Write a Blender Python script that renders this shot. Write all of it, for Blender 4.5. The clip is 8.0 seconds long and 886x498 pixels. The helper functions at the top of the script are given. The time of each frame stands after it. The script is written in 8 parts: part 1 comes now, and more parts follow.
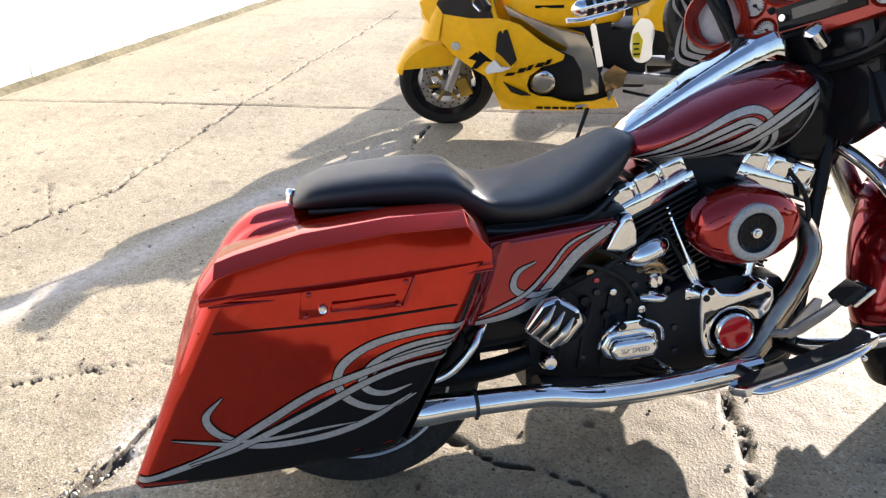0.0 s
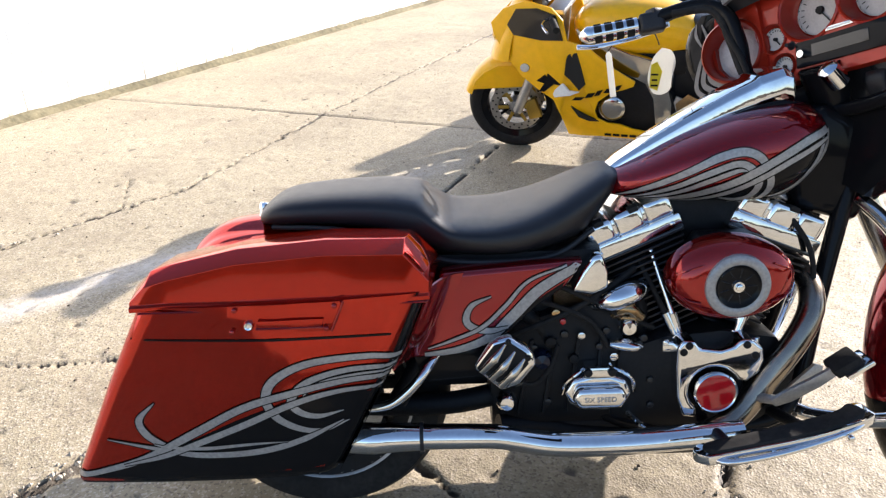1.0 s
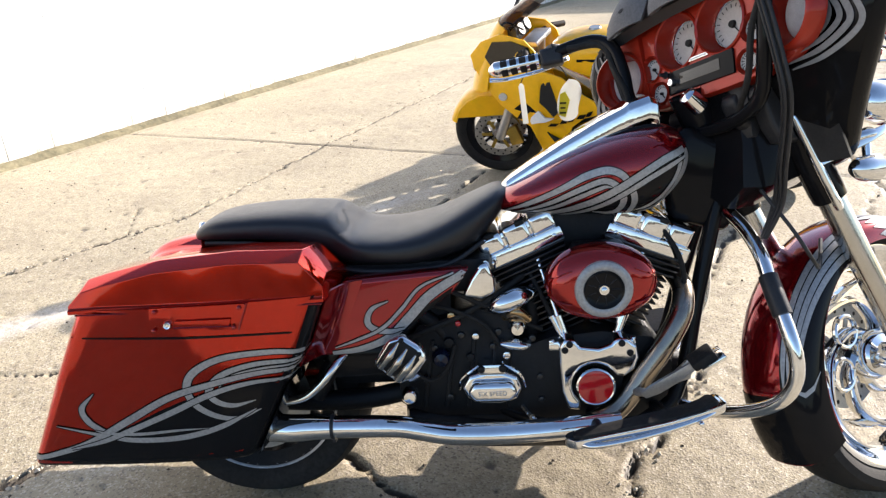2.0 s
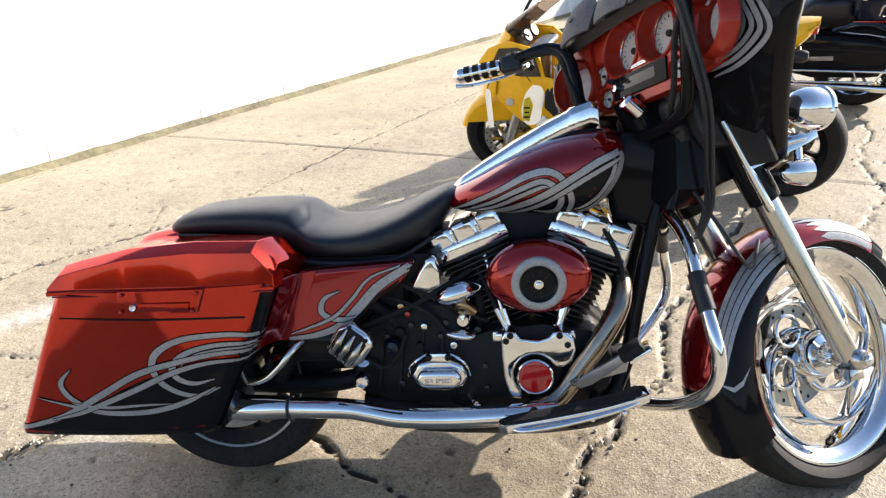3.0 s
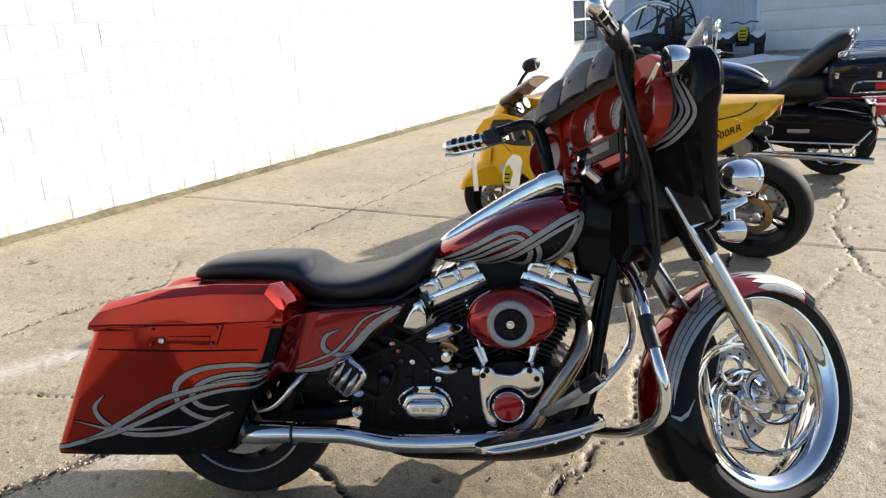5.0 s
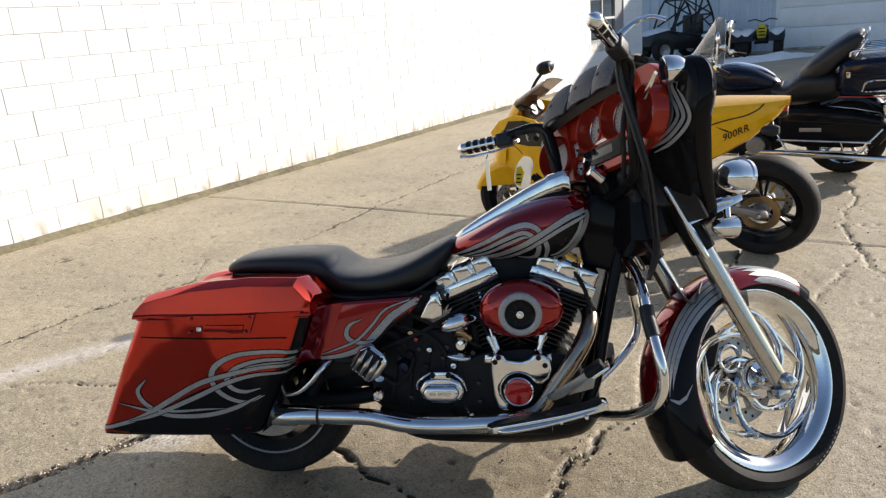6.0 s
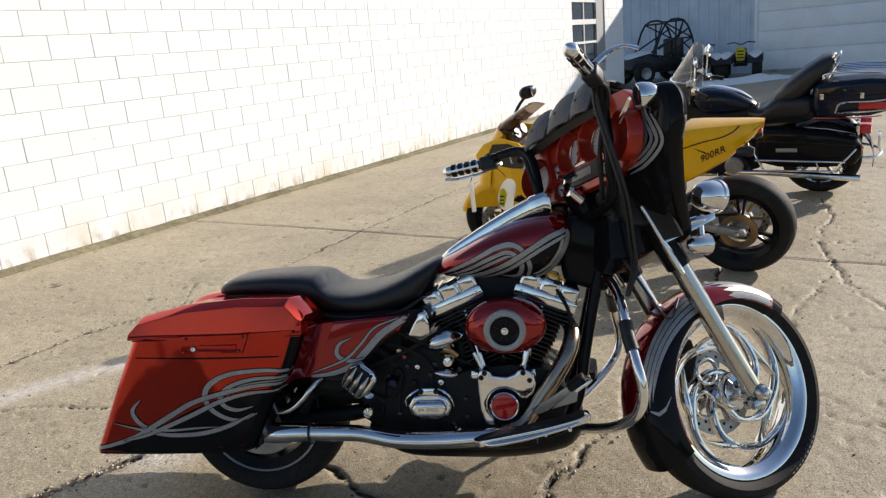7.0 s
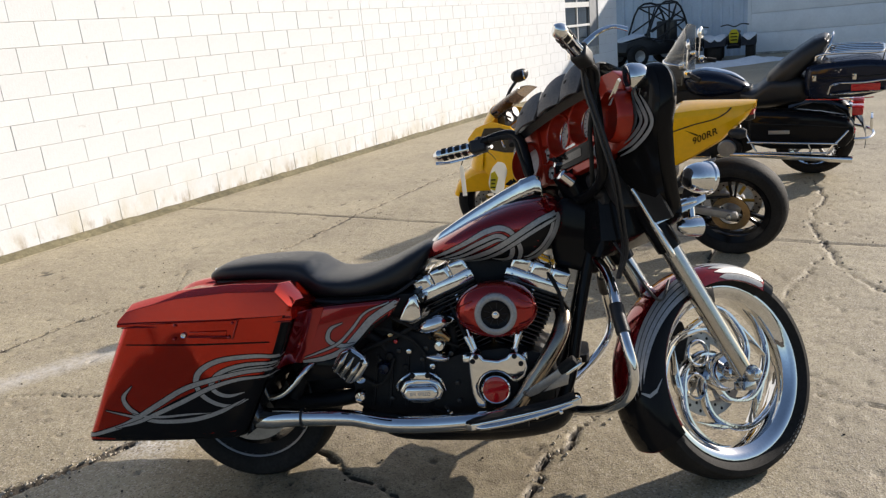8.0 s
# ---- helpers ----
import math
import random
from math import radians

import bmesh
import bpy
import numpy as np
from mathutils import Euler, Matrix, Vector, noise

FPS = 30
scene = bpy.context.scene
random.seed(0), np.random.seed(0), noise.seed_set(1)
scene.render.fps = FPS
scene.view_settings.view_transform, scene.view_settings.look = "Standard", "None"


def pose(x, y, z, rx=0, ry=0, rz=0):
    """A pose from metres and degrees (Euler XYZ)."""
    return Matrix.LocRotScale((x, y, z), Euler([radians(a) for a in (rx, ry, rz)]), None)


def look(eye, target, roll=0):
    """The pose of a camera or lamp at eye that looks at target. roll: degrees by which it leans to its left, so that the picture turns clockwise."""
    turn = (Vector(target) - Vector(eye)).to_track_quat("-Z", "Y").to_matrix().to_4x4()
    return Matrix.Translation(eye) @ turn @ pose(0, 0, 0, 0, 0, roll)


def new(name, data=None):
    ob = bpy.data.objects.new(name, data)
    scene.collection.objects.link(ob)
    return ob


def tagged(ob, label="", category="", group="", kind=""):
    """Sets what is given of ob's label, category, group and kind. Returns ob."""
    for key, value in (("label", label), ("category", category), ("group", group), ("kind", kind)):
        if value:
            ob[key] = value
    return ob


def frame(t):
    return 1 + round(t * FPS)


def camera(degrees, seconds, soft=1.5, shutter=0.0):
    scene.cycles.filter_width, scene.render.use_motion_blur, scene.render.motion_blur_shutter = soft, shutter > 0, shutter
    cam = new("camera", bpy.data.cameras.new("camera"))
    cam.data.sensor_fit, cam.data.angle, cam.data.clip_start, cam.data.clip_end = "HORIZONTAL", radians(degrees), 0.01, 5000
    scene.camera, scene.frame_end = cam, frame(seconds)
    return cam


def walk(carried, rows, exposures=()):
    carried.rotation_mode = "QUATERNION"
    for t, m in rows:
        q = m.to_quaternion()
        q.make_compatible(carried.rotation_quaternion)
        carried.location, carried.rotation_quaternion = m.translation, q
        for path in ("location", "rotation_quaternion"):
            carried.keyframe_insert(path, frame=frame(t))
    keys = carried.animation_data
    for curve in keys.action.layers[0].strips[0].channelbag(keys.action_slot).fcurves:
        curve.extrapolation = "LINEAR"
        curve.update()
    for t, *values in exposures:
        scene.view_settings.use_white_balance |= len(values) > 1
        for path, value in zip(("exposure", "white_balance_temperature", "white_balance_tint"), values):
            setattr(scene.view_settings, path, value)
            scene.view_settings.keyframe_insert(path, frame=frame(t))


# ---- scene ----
cam = camera(62.3, 8.0, soft=1.3, shutter=0.0)
PATH = [
    (0, (0.332, 0.024, 1.333), (2.054, 0.514, 0.442), -3.2),
    (0.5, (0.391, -0.134, 1.323), (2.065, 0.537, 0.46), -2.8),
    (1, (0.483, -0.262, 1.322), (2.124, 0.517, 0.484), -2.6),
    (1.5, (0.462, -0.453, 1.341), (2.083, 0.384, 0.523), -3.9),
    (2, (0.433, -0.628, 1.354), (2.057, 0.255, 0.591), -4.5),
    (3.5, (0.453, -0.96, 1.359), (1.996, 0.088, 0.638), -4.7),
    (4, (0.379, -0.983, 1.372), (1.924, 0.093, 0.698), -4.0),
    (4.5, (0.3, -1.013, 1.396), (1.904, 0.008, 0.777), -4.0),
    (4.7, (0.273, -1.045, 1.402), (1.892, -0.028, 0.814), -4.1),
    (6, (0.108, -1.183, 1.446), (1.694, -0.111, 0.87), -4.9),
    (6.5, (0.067, -1.212, 1.459), (1.669, -0.146, 0.914), -4.9),
    (7, (0.043, -1.229, 1.461), (1.665, -0.181, 0.94), -5.2),
    (7.5, (0.038, -1.238, 1.46), (1.665, -0.197, 0.939), -5.5),
    (8, (0.055, -1.237, 1.453), (1.673, -0.204, 0.893), -5.6),
]
EXPOSURES = [(0.0, 1.46, 6350, 15), (1.0, 1.44, 6350, 15), (2.0, 1.42, 6400, 14), (3.5, 1.29, 6450, 13), (4.5, 1.01, 6500, 13), (6.0, 0.68, 6550, 12.5), (7.0, 0.51, 6550, 12), (8.0, 0.43, 6550, 12)]
walk(cam, [(t, look(eye, target, roll)) for t, eye, target, roll in PATH], EXPOSURES)

# sky and sun: low winter sun from beyond the parked bikes
SUN_AZ, SUN_EL = 152.0, 22.0          # heading of the shadows on the ground, height of the sun
world = bpy.data.worlds.new("sky")
scene.world = world
world.use_nodes = True
wn = world.node_tree
sky = wn.nodes.new("ShaderNodeTexSky")
sky.sky_type, sky.sun_disc = "NISHITA", False
sky.sun_elevation = radians(SUN_EL)
sky.sun_rotation = radians(90.0 - (SUN_AZ - 180.0))
sky.air_density, sky.dust_density, sky.ozone_density = 1.0, 0.9, 1.8
wn.links.new(sky.outputs[0], wn.nodes["Background"].inputs[0])
wn.nodes["Background"].inputs[1].default_value = 0.096
sun = new("sun", bpy.data.lights.new("sun", "SUN"))
sun.data.energy, sun.data.angle, sun.data.color = 4.7, radians(0.6), (1.0, 0.92, 0.81)
_h = radians(SUN_AZ)
_e = radians(SUN_EL)
sun.matrix_world = look((0, 0, 8), (math.cos(_h) * math.cos(_e), math.sin(_h) * math.cos(_e), 8 - math.sin(_e)))

# ---- materials ----
def mat(name, color, rough=0.5, metal=0.0, coat=0.0, grain=0.0, scale=60.0, bump=0.0, bump_scale=200.0, var=0.0, spec=0.5, worn=0.0):
    """A surface with two scales of variation in colour and gloss, and fine relief."""
    m = bpy.data.materials.new(name)
    m.use_nodes = True
    nt = m.node_tree
    b = nt.nodes["Principled BSDF"]
    b.inputs["Base Color"].default_value = (*color, 1)
    b.inputs["Roughness"].default_value = rough
    b.inputs["Metallic"].default_value = metal
    b.inputs["Specular IOR Level"].default_value = spec
    b.inputs["Coat Weight"].default_value = coat
    b.inputs["Coat Roughness"].default_value = 0.02
    tc = nt.nodes.new("ShaderNodeTexCoord")
    if grain or var:
        n1 = nt.nodes.new("ShaderNodeTexNoise")
        n1.inputs["Scale"].default_value, n1.inputs["Detail"].default_value = scale, 6
        n2 = nt.nodes.new("ShaderNodeTexNoise")
        n2.inputs["Scale"].default_value, n2.inputs["Detail"].default_value = scale * 0.09, 3
        for n in (n1, n2):
            nt.links.new(tc.outputs["Object"], n.inputs["Vector"])
        last = None
        for n, amount in ((n1, grain), (n2, var)):
            if not amount:
                continue
            mix = nt.nodes.new("ShaderNodeMix")
            mix.data_type, mix.blend_type = "RGBA", "MULTIPLY"
            mix.inputs[0].default_value = 1.0
            ramp = nt.nodes.new("ShaderNodeMapRange")
            ramp.inputs[1].default_value, ramp.inputs[2].default_value = 0.3, 0.7
            ramp.inputs[3].default_value, ramp.inputs[4].default_value = 1.0 - amount, 1.0 + amount * 0.6
            nt.links.new(n.outputs[0], ramp.inputs[0])
            nt.links.new(ramp.outputs[0], mix.inputs[7])
            if last is None:
                mix.inputs[6].default_value = (*color, 1)
            else:
                nt.links.new(last, mix.inputs[6])
            last = mix.outputs[2]
        nt.links.new(last, b.inputs["Base Color"])
        if worn:
            r = nt.nodes.new("ShaderNodeMapRange")
            r.inputs[1].default_value, r.inputs[2].default_value = 0.35, 0.65
            r.inputs[3].default_value, r.inputs[4].default_value = max(rough - worn, 0.02), rough + worn
            nt.links.new(n2.outputs[0], r.inputs[0])
            nt.links.new(r.outputs[0], b.inputs["Roughness"])
    if bump:
        n3 = nt.nodes.new("ShaderNodeTexNoise")
        n3.inputs["Scale"].default_value, n3.inputs["Detail"].default_value = bump_scale, 4
        nt.links.new(tc.outputs["Object"], n3.inputs["Vector"])
        bp = nt.nodes.new("ShaderNodeBump")
        bp.inputs["Strength"].default_value, bp.inputs["Distance"].default_value = bump, 0.01
        nt.links.new(n3.outputs[0], bp.inputs["Height"])
        nt.links.new(bp.outputs[0], b.inputs["Normal"])
    return m


CANDY = mat("candy_red_paint", (0.45, 0.016, 0.002), 0.08, 0.84, 0.7, grain=0.10, scale=900, var=0.06, spec=0.1)
TANK_RED = mat("deep_red_paint", (0.28, 0.005, 0.009), 0.14, 0.70, 1.0, grain=0.10, scale=900, var=0.06, spec=0.1)
AIR_RED = mat("air_cleaner_red", (0.33, 0.008, 0.006), 0.14, 0.70, 1.0, grain=0.10, scale=900, var=0.06, spec=0.1)
DASH_RED = mat("dash_orange_paint", (0.36, 0.022, 0.008), 0.35, 0.2, 0.5, grain=0.08, scale=600, var=0.06, spec=0.18)
for paint_coat in (CANDY, AIR_RED):
    paint_coat.node_tree.nodes["Principled BSDF"].inputs["Specular Tint"].default_value = (1.0, 0.30, 0.14, 1)
SILVER = mat("silver_striping", (0.35, 0.35, 0.35), 0.42, 0.3, 0.3, grain=0.22, scale=160, var=0.10)
BLACK = mat("gloss_black_paint", (0.009, 0.009, 0.010), 0.07, 0.0, 0.0, spec=0.12, grain=0.05, scale=300, var=0.1)
ENGINE = mat("black_wrinkle_metal", (0.010, 0.010, 0.011), 0.32, 0.0, 0.0, spec=0.20, grain=0.25, scale=120, var=0.25, bump=0.25, bump_scale=900)
PLASTIC = mat("dull_black_plastic", (0.024, 0.024, 0.026), 0.42, 0.0, 0.0, spec=0.32, grain=0.2, scale=200, var=0.2, bump=0.1, bump_scale=1200)
CHROME = mat("chrome", (0.78, 0.79, 0.80), 0.05, 1.0, 0.0, grain=0.04, scale=120, var=0.07, worn=0.025, bump=0.06, bump_scale=22)
FIN = mat("finned_black_metal", (0.014, 0.014, 0.015), 0.30, 0.0, 0.0, spec=0.45, grain=0.2, scale=150, var=0.2)
POLISHED = mat("polished_aluminium", (0.54, 0.535, 0.52), 0.16, 1.0, 0.0, grain=0.06, scale=150, var=0.08, worn=0.05)
ALLOY = mat("cast_aluminium", (0.42, 0.42, 0.42), 0.42, 0.85, 0.0, grain=0.15, scale=200, var=0.15, bump=0.08, bump_scale=900)
RUBBER = mat("tyre_rubber", (0.022, 0.021, 0.020), 0.72, 0.0, 0.0, grain=0.3, scale=90, var=0.3, bump=0.15, bump_scale=600, spec=0.18)
VINYL = mat("black_seat_vinyl", (0.015, 0.0155, 0.018), 0.34, 0.0, 0.0, grain=0.10, scale=250, var=0.10, bump=0.14, bump_scale=1500, worn=0.02, spec=0.42)
LEATHER = mat("faded_grey_leather", (0.12, 0.12, 0.125), 0.6, 0.0, 0.0, grain=0.25, scale=150, var=0.2, bump=0.3, bump_scale=900)
GAUGE = mat("gauge_face", (0.50, 0.48, 0.46), 0.5, 0.1, 0.0, grain=0.1, scale=200, var=0.1)
CONE = mat("pale_speaker_mesh", (0.60, 0.60, 0.62), 0.6, 0.2, 0.0, grain=0.25, scale=700, var=0.1, bump=0.3, bump_scale=1500)
DARK = mat("dark_void", (0.006, 0.006, 0.006), 0.8)
RED_LENS = mat("red_lens", (0.5, 0.01, 0.015), 0.12, 0.0, 0.6, grain=0.1, scale=400, var=0.1)
AMBER = mat("amber_lens", (0.75, 0.25, 0.02), 0.15, 0.0, 0.5, grain=0.1, scale=300, var=0.1)
YELLOW = mat("yellow_paint", (0.950, 0.491, 0.0012), 0.30, 0.0, 0.5, grain=0.04, scale=300, var=0.06, spec=0.25)
WHITE = mat("white_paint", (0.78, 0.78, 0.76), 0.45, 0.0, 0.2, grain=0.06, scale=80, var=0.06)
PIN = mat("dull_grey_pinstripe", (0.20, 0.20, 0.20), 0.5, 0.1, 0.1, grain=0.15, scale=160, var=0.1)
GOLD = mat("gold_caliper", (0.45, 0.30, 0.06), 0.4, 0.8, 0.0, grain=0.1, scale=150, var=0.1)
NAVY = mat("dark_blue_paint", (0.006, 0.010, 0.026), 0.2, 0.2, 0.35, grain=0.05, scale=300, var=0.1, spec=0.2)
SMOKE = mat("smoked_screen", (0.012, 0.009, 0.007), 0.10, 0.0, 0.3, grain=0.05, scale=80, var=0.1)
HEADER = mat("dulled_steel_pipe", (0.34, 0.29, 0.235), 0.24, 1.0, 0.0, grain=0.12, scale=60, var=0.2, worn=0.06)
BRONZE = mat("warm_heat_tint", (0.42, 0.29, 0.16), 0.22, 1.0, 0.0, grain=0.1, scale=100, var=0.15)
DISC = mat("brake_disc_steel", (0.45, 0.43, 0.40), 0.35, 0.9, 0.0, grain=0.2, scale=300, var=0.15)
SNOW = mat("old_snow", (0.78, 0.80, 0.83), 0.7, 0.0, 0.0, grain=0.1, scale=20, var=0.1, bump=0.6, bump_scale=25)
PAPER = mat("paper_tag", (0.80, 0.79, 0.74), 0.7, 0.0, 0.0, grain=0.05, scale=200, var=0.05)
TAG_YELLOW = mat("tag_yellow", (0.85, 0.75, 0.05), 0.6, grain=0.05, scale=200, var=0.05)


def clear_glass(name, tint, rough=0.02):
    m = bpy.data.materials.new(name)
    m.use_nodes = True
    b = m.node_tree.nodes["Principled BSDF"]
    b.inputs["Base Color"].default_value = (*tint, 1)
    b.inputs["Transmission Weight"].default_value = 1.0
    b.inputs["Roughness"].default_value = rough
    b.inputs["IOR"].default_value = 1.2
    return m


SCREEN = clear_glass("hazy_screen_plastic", (0.80, 0.78, 0.74), 0.18)
BROWN_SCREEN = clear_glass("brown_tinted_screen", (0.26, 0.20, 0.15), 0.05)
PANE = mat("window_pane", (0.05, 0.06, 0.07), 0.06, 0.0, 0.8, grain=0.2, scale=6, var=0.3)


def thin_paper(m, share):
    """Lets part of the light through, as a thin card does."""
    nt = m.node_tree
    b = nt.nodes["Principled BSDF"]
    tr = nt.nodes.new("ShaderNodeBsdfTranslucent")
    tr.inputs[0].default_value = b.inputs["Base Color"].default_value
    mix = nt.nodes.new("ShaderNodeMixShader")
    mix.inputs[0].default_value = share
    nt.links.new(b.outputs[0], mix.inputs[1])
    nt.links.new(tr.outputs[0], mix.inputs[2])
    nt.links.new(mix.outputs[0], nt.nodes["Material Output"].inputs[0])


thin_paper(PAPER, 0.55)
thin_paper(TAG_YELLOW, 0.55)

# ---- shape tools: each gives (points, faces) ----
def join(*shapes):
    vs, fs = [], []
    for v, f in shapes:
        k = len(vs)
        vs += [tuple(p) for p in v]
        fs += [tuple(i + k for i in face) for face in f]
    return vs, fs


def moved(shape, m):
    return [tuple(m @ Vector(p)) for p in shape[0]], shape[1]


def mirrored(shape):
    return [(x, -y, z) for x, y, z in shape[0]], [tuple(reversed(f)) for f in shape[1]]


def of_bm(bm):
    bm.verts.index_update()
    out = [tuple(v.co) for v in bm.verts], [tuple(v.index for v in f.verts) for f in bm.faces]
    bm.free()
    return out


def bevelled(shape, width, seg=2):
    bm = bmesh.new()
    vs = [bm.verts.new(p) for p in shape[0]]
    for f in shape[1]:
        bm.faces.new([vs[i] for i in f])
    bmesh.ops.recalc_face_normals(bm, faces=bm.faces)
    sharp = [e for e in bm.edges if len(e.link_faces) == 2 and e.calc_face_angle(0) > 0.35]
    bmesh.ops.bevel(bm, geom=sharp, offset=width, segments=seg, affect="EDGES", profile=0.6, clamp_overlap=True)
    return of_bm(bm)


def box(c, s, bevel=0.0, seg=2):
    x, y, z = (v / 2 for v in s)
    v = [(c[0] + a * x, c[1] + b * y, c[2] + d * z) for a in (-1, 1) for b in (-1, 1) for d in (-1, 1)]
    f = [(0, 1, 3, 2), (4, 6, 7, 5), (0, 4, 5, 1), (2, 3, 7, 6), (0, 2, 6, 4), (1, 5, 7, 3)]
    return bevelled((v, f), bevel, seg) if bevel else (v, f)


def prism(poly, y0, y1, bevel=0.0, seg=2):
    """A plate with outline poly in x and z, from y0 to y1; y0 may be a function of the point."""
    n = len(poly)
    f0 = y0 if callable(y0) else (lambda x, z: y0)
    f1 = y1 if callable(y1) else (lambda x, z: y1)
    v = [(x, f0(x, z), z) for x, z in poly] + [(x, f1(x, z), z) for x, z in poly]
    f = [tuple(range(n)), tuple(reversed(range(n, 2 * n)))]
    f += [(i, i + n, (i + 1) % n + n, (i + 1) % n) for i in range(n)]
    return bevelled((v, f), bevel, seg)


def smooth_path(pts, per=6):
    pts = [Vector(p) for p in pts]
    if len(pts) < 3 or per < 2:
        return pts
    ext = [2 * pts[0] - pts[1], *pts, 2 * pts[-1] - pts[-2]]
    out = []
    for i in range(1, len(ext) - 2):
        a, b, c, d = ext[i - 1:i + 3]
        for k in range(per):
            t = k / per
            out.append(0.5 * (2 * b + (c - a) * t + (2 * a - 5 * b + 4 * c - d) * t * t + (3 * b - a - 3 * c + d) * t ** 3))
    return out + [pts[-1]]


def tube(pts, r, n=12, per=6, caps=True, flat=1.0):
    """A round bar along a smooth line; r: one radius or one for each given point."""
    path = smooth_path(pts, per)
    if isinstance(r, (int, float)):
        rr = [r] * len(path)
    else:
        rr = [float(q) for q in np.interp(np.linspace(0, len(r) - 1, len(path)), range(len(r)), r)]
    side = None
    vs, fs = [], []
    for i, p in enumerate(path):
        d = (path[min(i + 1, len(path) - 1)] - path[max(i - 1, 0)]).normalized()
        if side is None:
            side = d.orthogonal().normalized()
        side = (side - d * side.dot(d)).normalized()
        up = d.cross(side)
        for k in range(n):
            a = 2 * math.pi * k / n
            vs.append(tuple(p + rr[i] * (math.cos(a) * side + flat * math.sin(a) * up)))
        if i:
            for k in range(n):
                a, b = (i - 1) * n + k, (i - 1) * n + (k + 1) % n
                fs.append((a, b, b + n, a + n))
    if caps:
        fs += [tuple(reversed(range(n))), tuple(range(len(vs) - n, len(vs)))]
    return vs, fs


def lathe(profile, n=36, c=(0, 0, 0), axis="y", closed=False):
    """Turns rows of (radius, along) about an axis."""
    vs, fs = [], []
    m = len(profile)
    for k in range(n):
        a = 2 * math.pi * k / n
        for r, h in profile:
            u, w = r * math.cos(a), r * math.sin(a)
            p = {"y": (u, h, w), "x": (h, u, w), "z": (u, w, h)}[axis]
            vs.append((p[0] + c[0], p[1] + c[1], p[2] + c[2]))
    rows = m if closed else m - 1
    for k in range(n):
        for j in range(rows):
            a, b = k * m + j, ((k + 1) % n) * m + j
            a2, b2 = k * m + (j + 1) % m, ((k + 1) % n) * m + (j + 1) % m
            fs.append((a, b, b2, a2))
    return vs, fs


def rod(a, b, r, n=12):
    return tube([a, b], r, n, 1)


def disc_on(c, direction, profile, n=28):
    """A turned shape whose axis leaves c along direction."""
    q = Vector(direction).normalized().to_track_quat("Y", "Z").to_matrix().to_4x4()
    return moved(lathe(profile, n), Matrix.Translation(c) @ q)


def loft(rings, closed=True, caps=True):
    vs, fs, n = [], [], len(rings[0])
    for i, ring in enumerate(rings):
        vs += [tuple(p) for p in ring]
        if i:
            for k in range(n if closed else n - 1):
                a, b = (i - 1) * n + k, (i - 1) * n + (k + 1) % n
                fs.append((a, b, b + n, a + n))
    if caps and closed:
        fs += [tuple(reversed(range(n))), tuple(range(len(vs) - n, len(vs)))]
    return vs, fs


def oval(cy, cz, hw, up, down, e=2.4, n=28):
    """A rounded section in y and z: half width, reach up and down, squareness."""
    ring = []
    for k in range(n):
        a = 2 * math.pi * k / n
        c, s = math.cos(a), math.sin(a)
        ring.append((cy + hw * math.copysign(abs(c) ** (2 / e), c), cz + (up if s > 0 else down) * math.copysign(abs(s) ** (2 / e), s)))
    return ring


def body(stations, n=28, per=4):
    """A rounded body along x. Stations: x, cy, cz, half width, up, down, squareness; eased between."""
    st = np.array(stations, float)
    t = np.linspace(0, len(st) - 1, (len(st) - 1) * per + 1)
    out = []
    for v in t:
        i = min(int(v), len(st) - 2)
        f = v - i
        p0, p1, p2, p3 = st[max(i - 1, 0)], st[i], st[i + 1], st[min(i + 2, len(st) - 1)]
        q = 0.5 * (2 * p1 + (p2 - p0) * f + (2 * p0 - 5 * p1 + 4 * p2 - p3) * f * f + (3 * p1 - p0 - 3 * p2 + p3) * f ** 3)
        q[3:6] = np.maximum(q[3:6], 0.002)
        out.append([(q[0], y, z) for y, z in oval(q[1], q[2], q[3], q[4], q[5], max(q[6], 1.2), n)])
    return loft(out)


def sheet(grid, thick=0.004):
    """A skin of the given thickness over rows of points."""
    r, c = len(grid), len(grid[0])
    g = [[Vector(p) for p in row] for row in grid]
    vs, fs = [], []
    nor = []
    for i in range(r):
        for j in range(c):
            du = g[i][min(j + 1, c - 1)] - g[i][max(j - 1, 0)]
            dv = g[min(i + 1, r - 1)][j] - g[max(i - 1, 0)][j]
            nn = du.cross(dv)
            nor.append(nn.normalized() if nn.length > 1e-9 else Vector((0, 0, 1)))
    vs = [tuple(g[i][j]) for i in range(r) for j in range(c)]
    k = len(vs)
    vs += [tuple(g[i][j] - thick * nor[i * c + j]) for i in range(r) for j in range(c)]
    for i in range(r - 1):
        for j in range(c - 1):
            a = i * c + j
            fs.append((a, a + 1, a + c + 1, a + c))
            fs.append((k + a, k + a + c, k + a + c + 1, k + a + 1))
    rim = [j for j in range(c)] + [i * c + c - 1 for i in range(1, r)] + [(r - 1) * c + j for j in range(c - 2, -1, -1)] + [i * c for i in range(r - 2, 0, -1)]
    for a, b in zip(rim, rim[1:] + rim[:1]):
        fs.append((a, k + a, k + b, b))
    return vs, fs


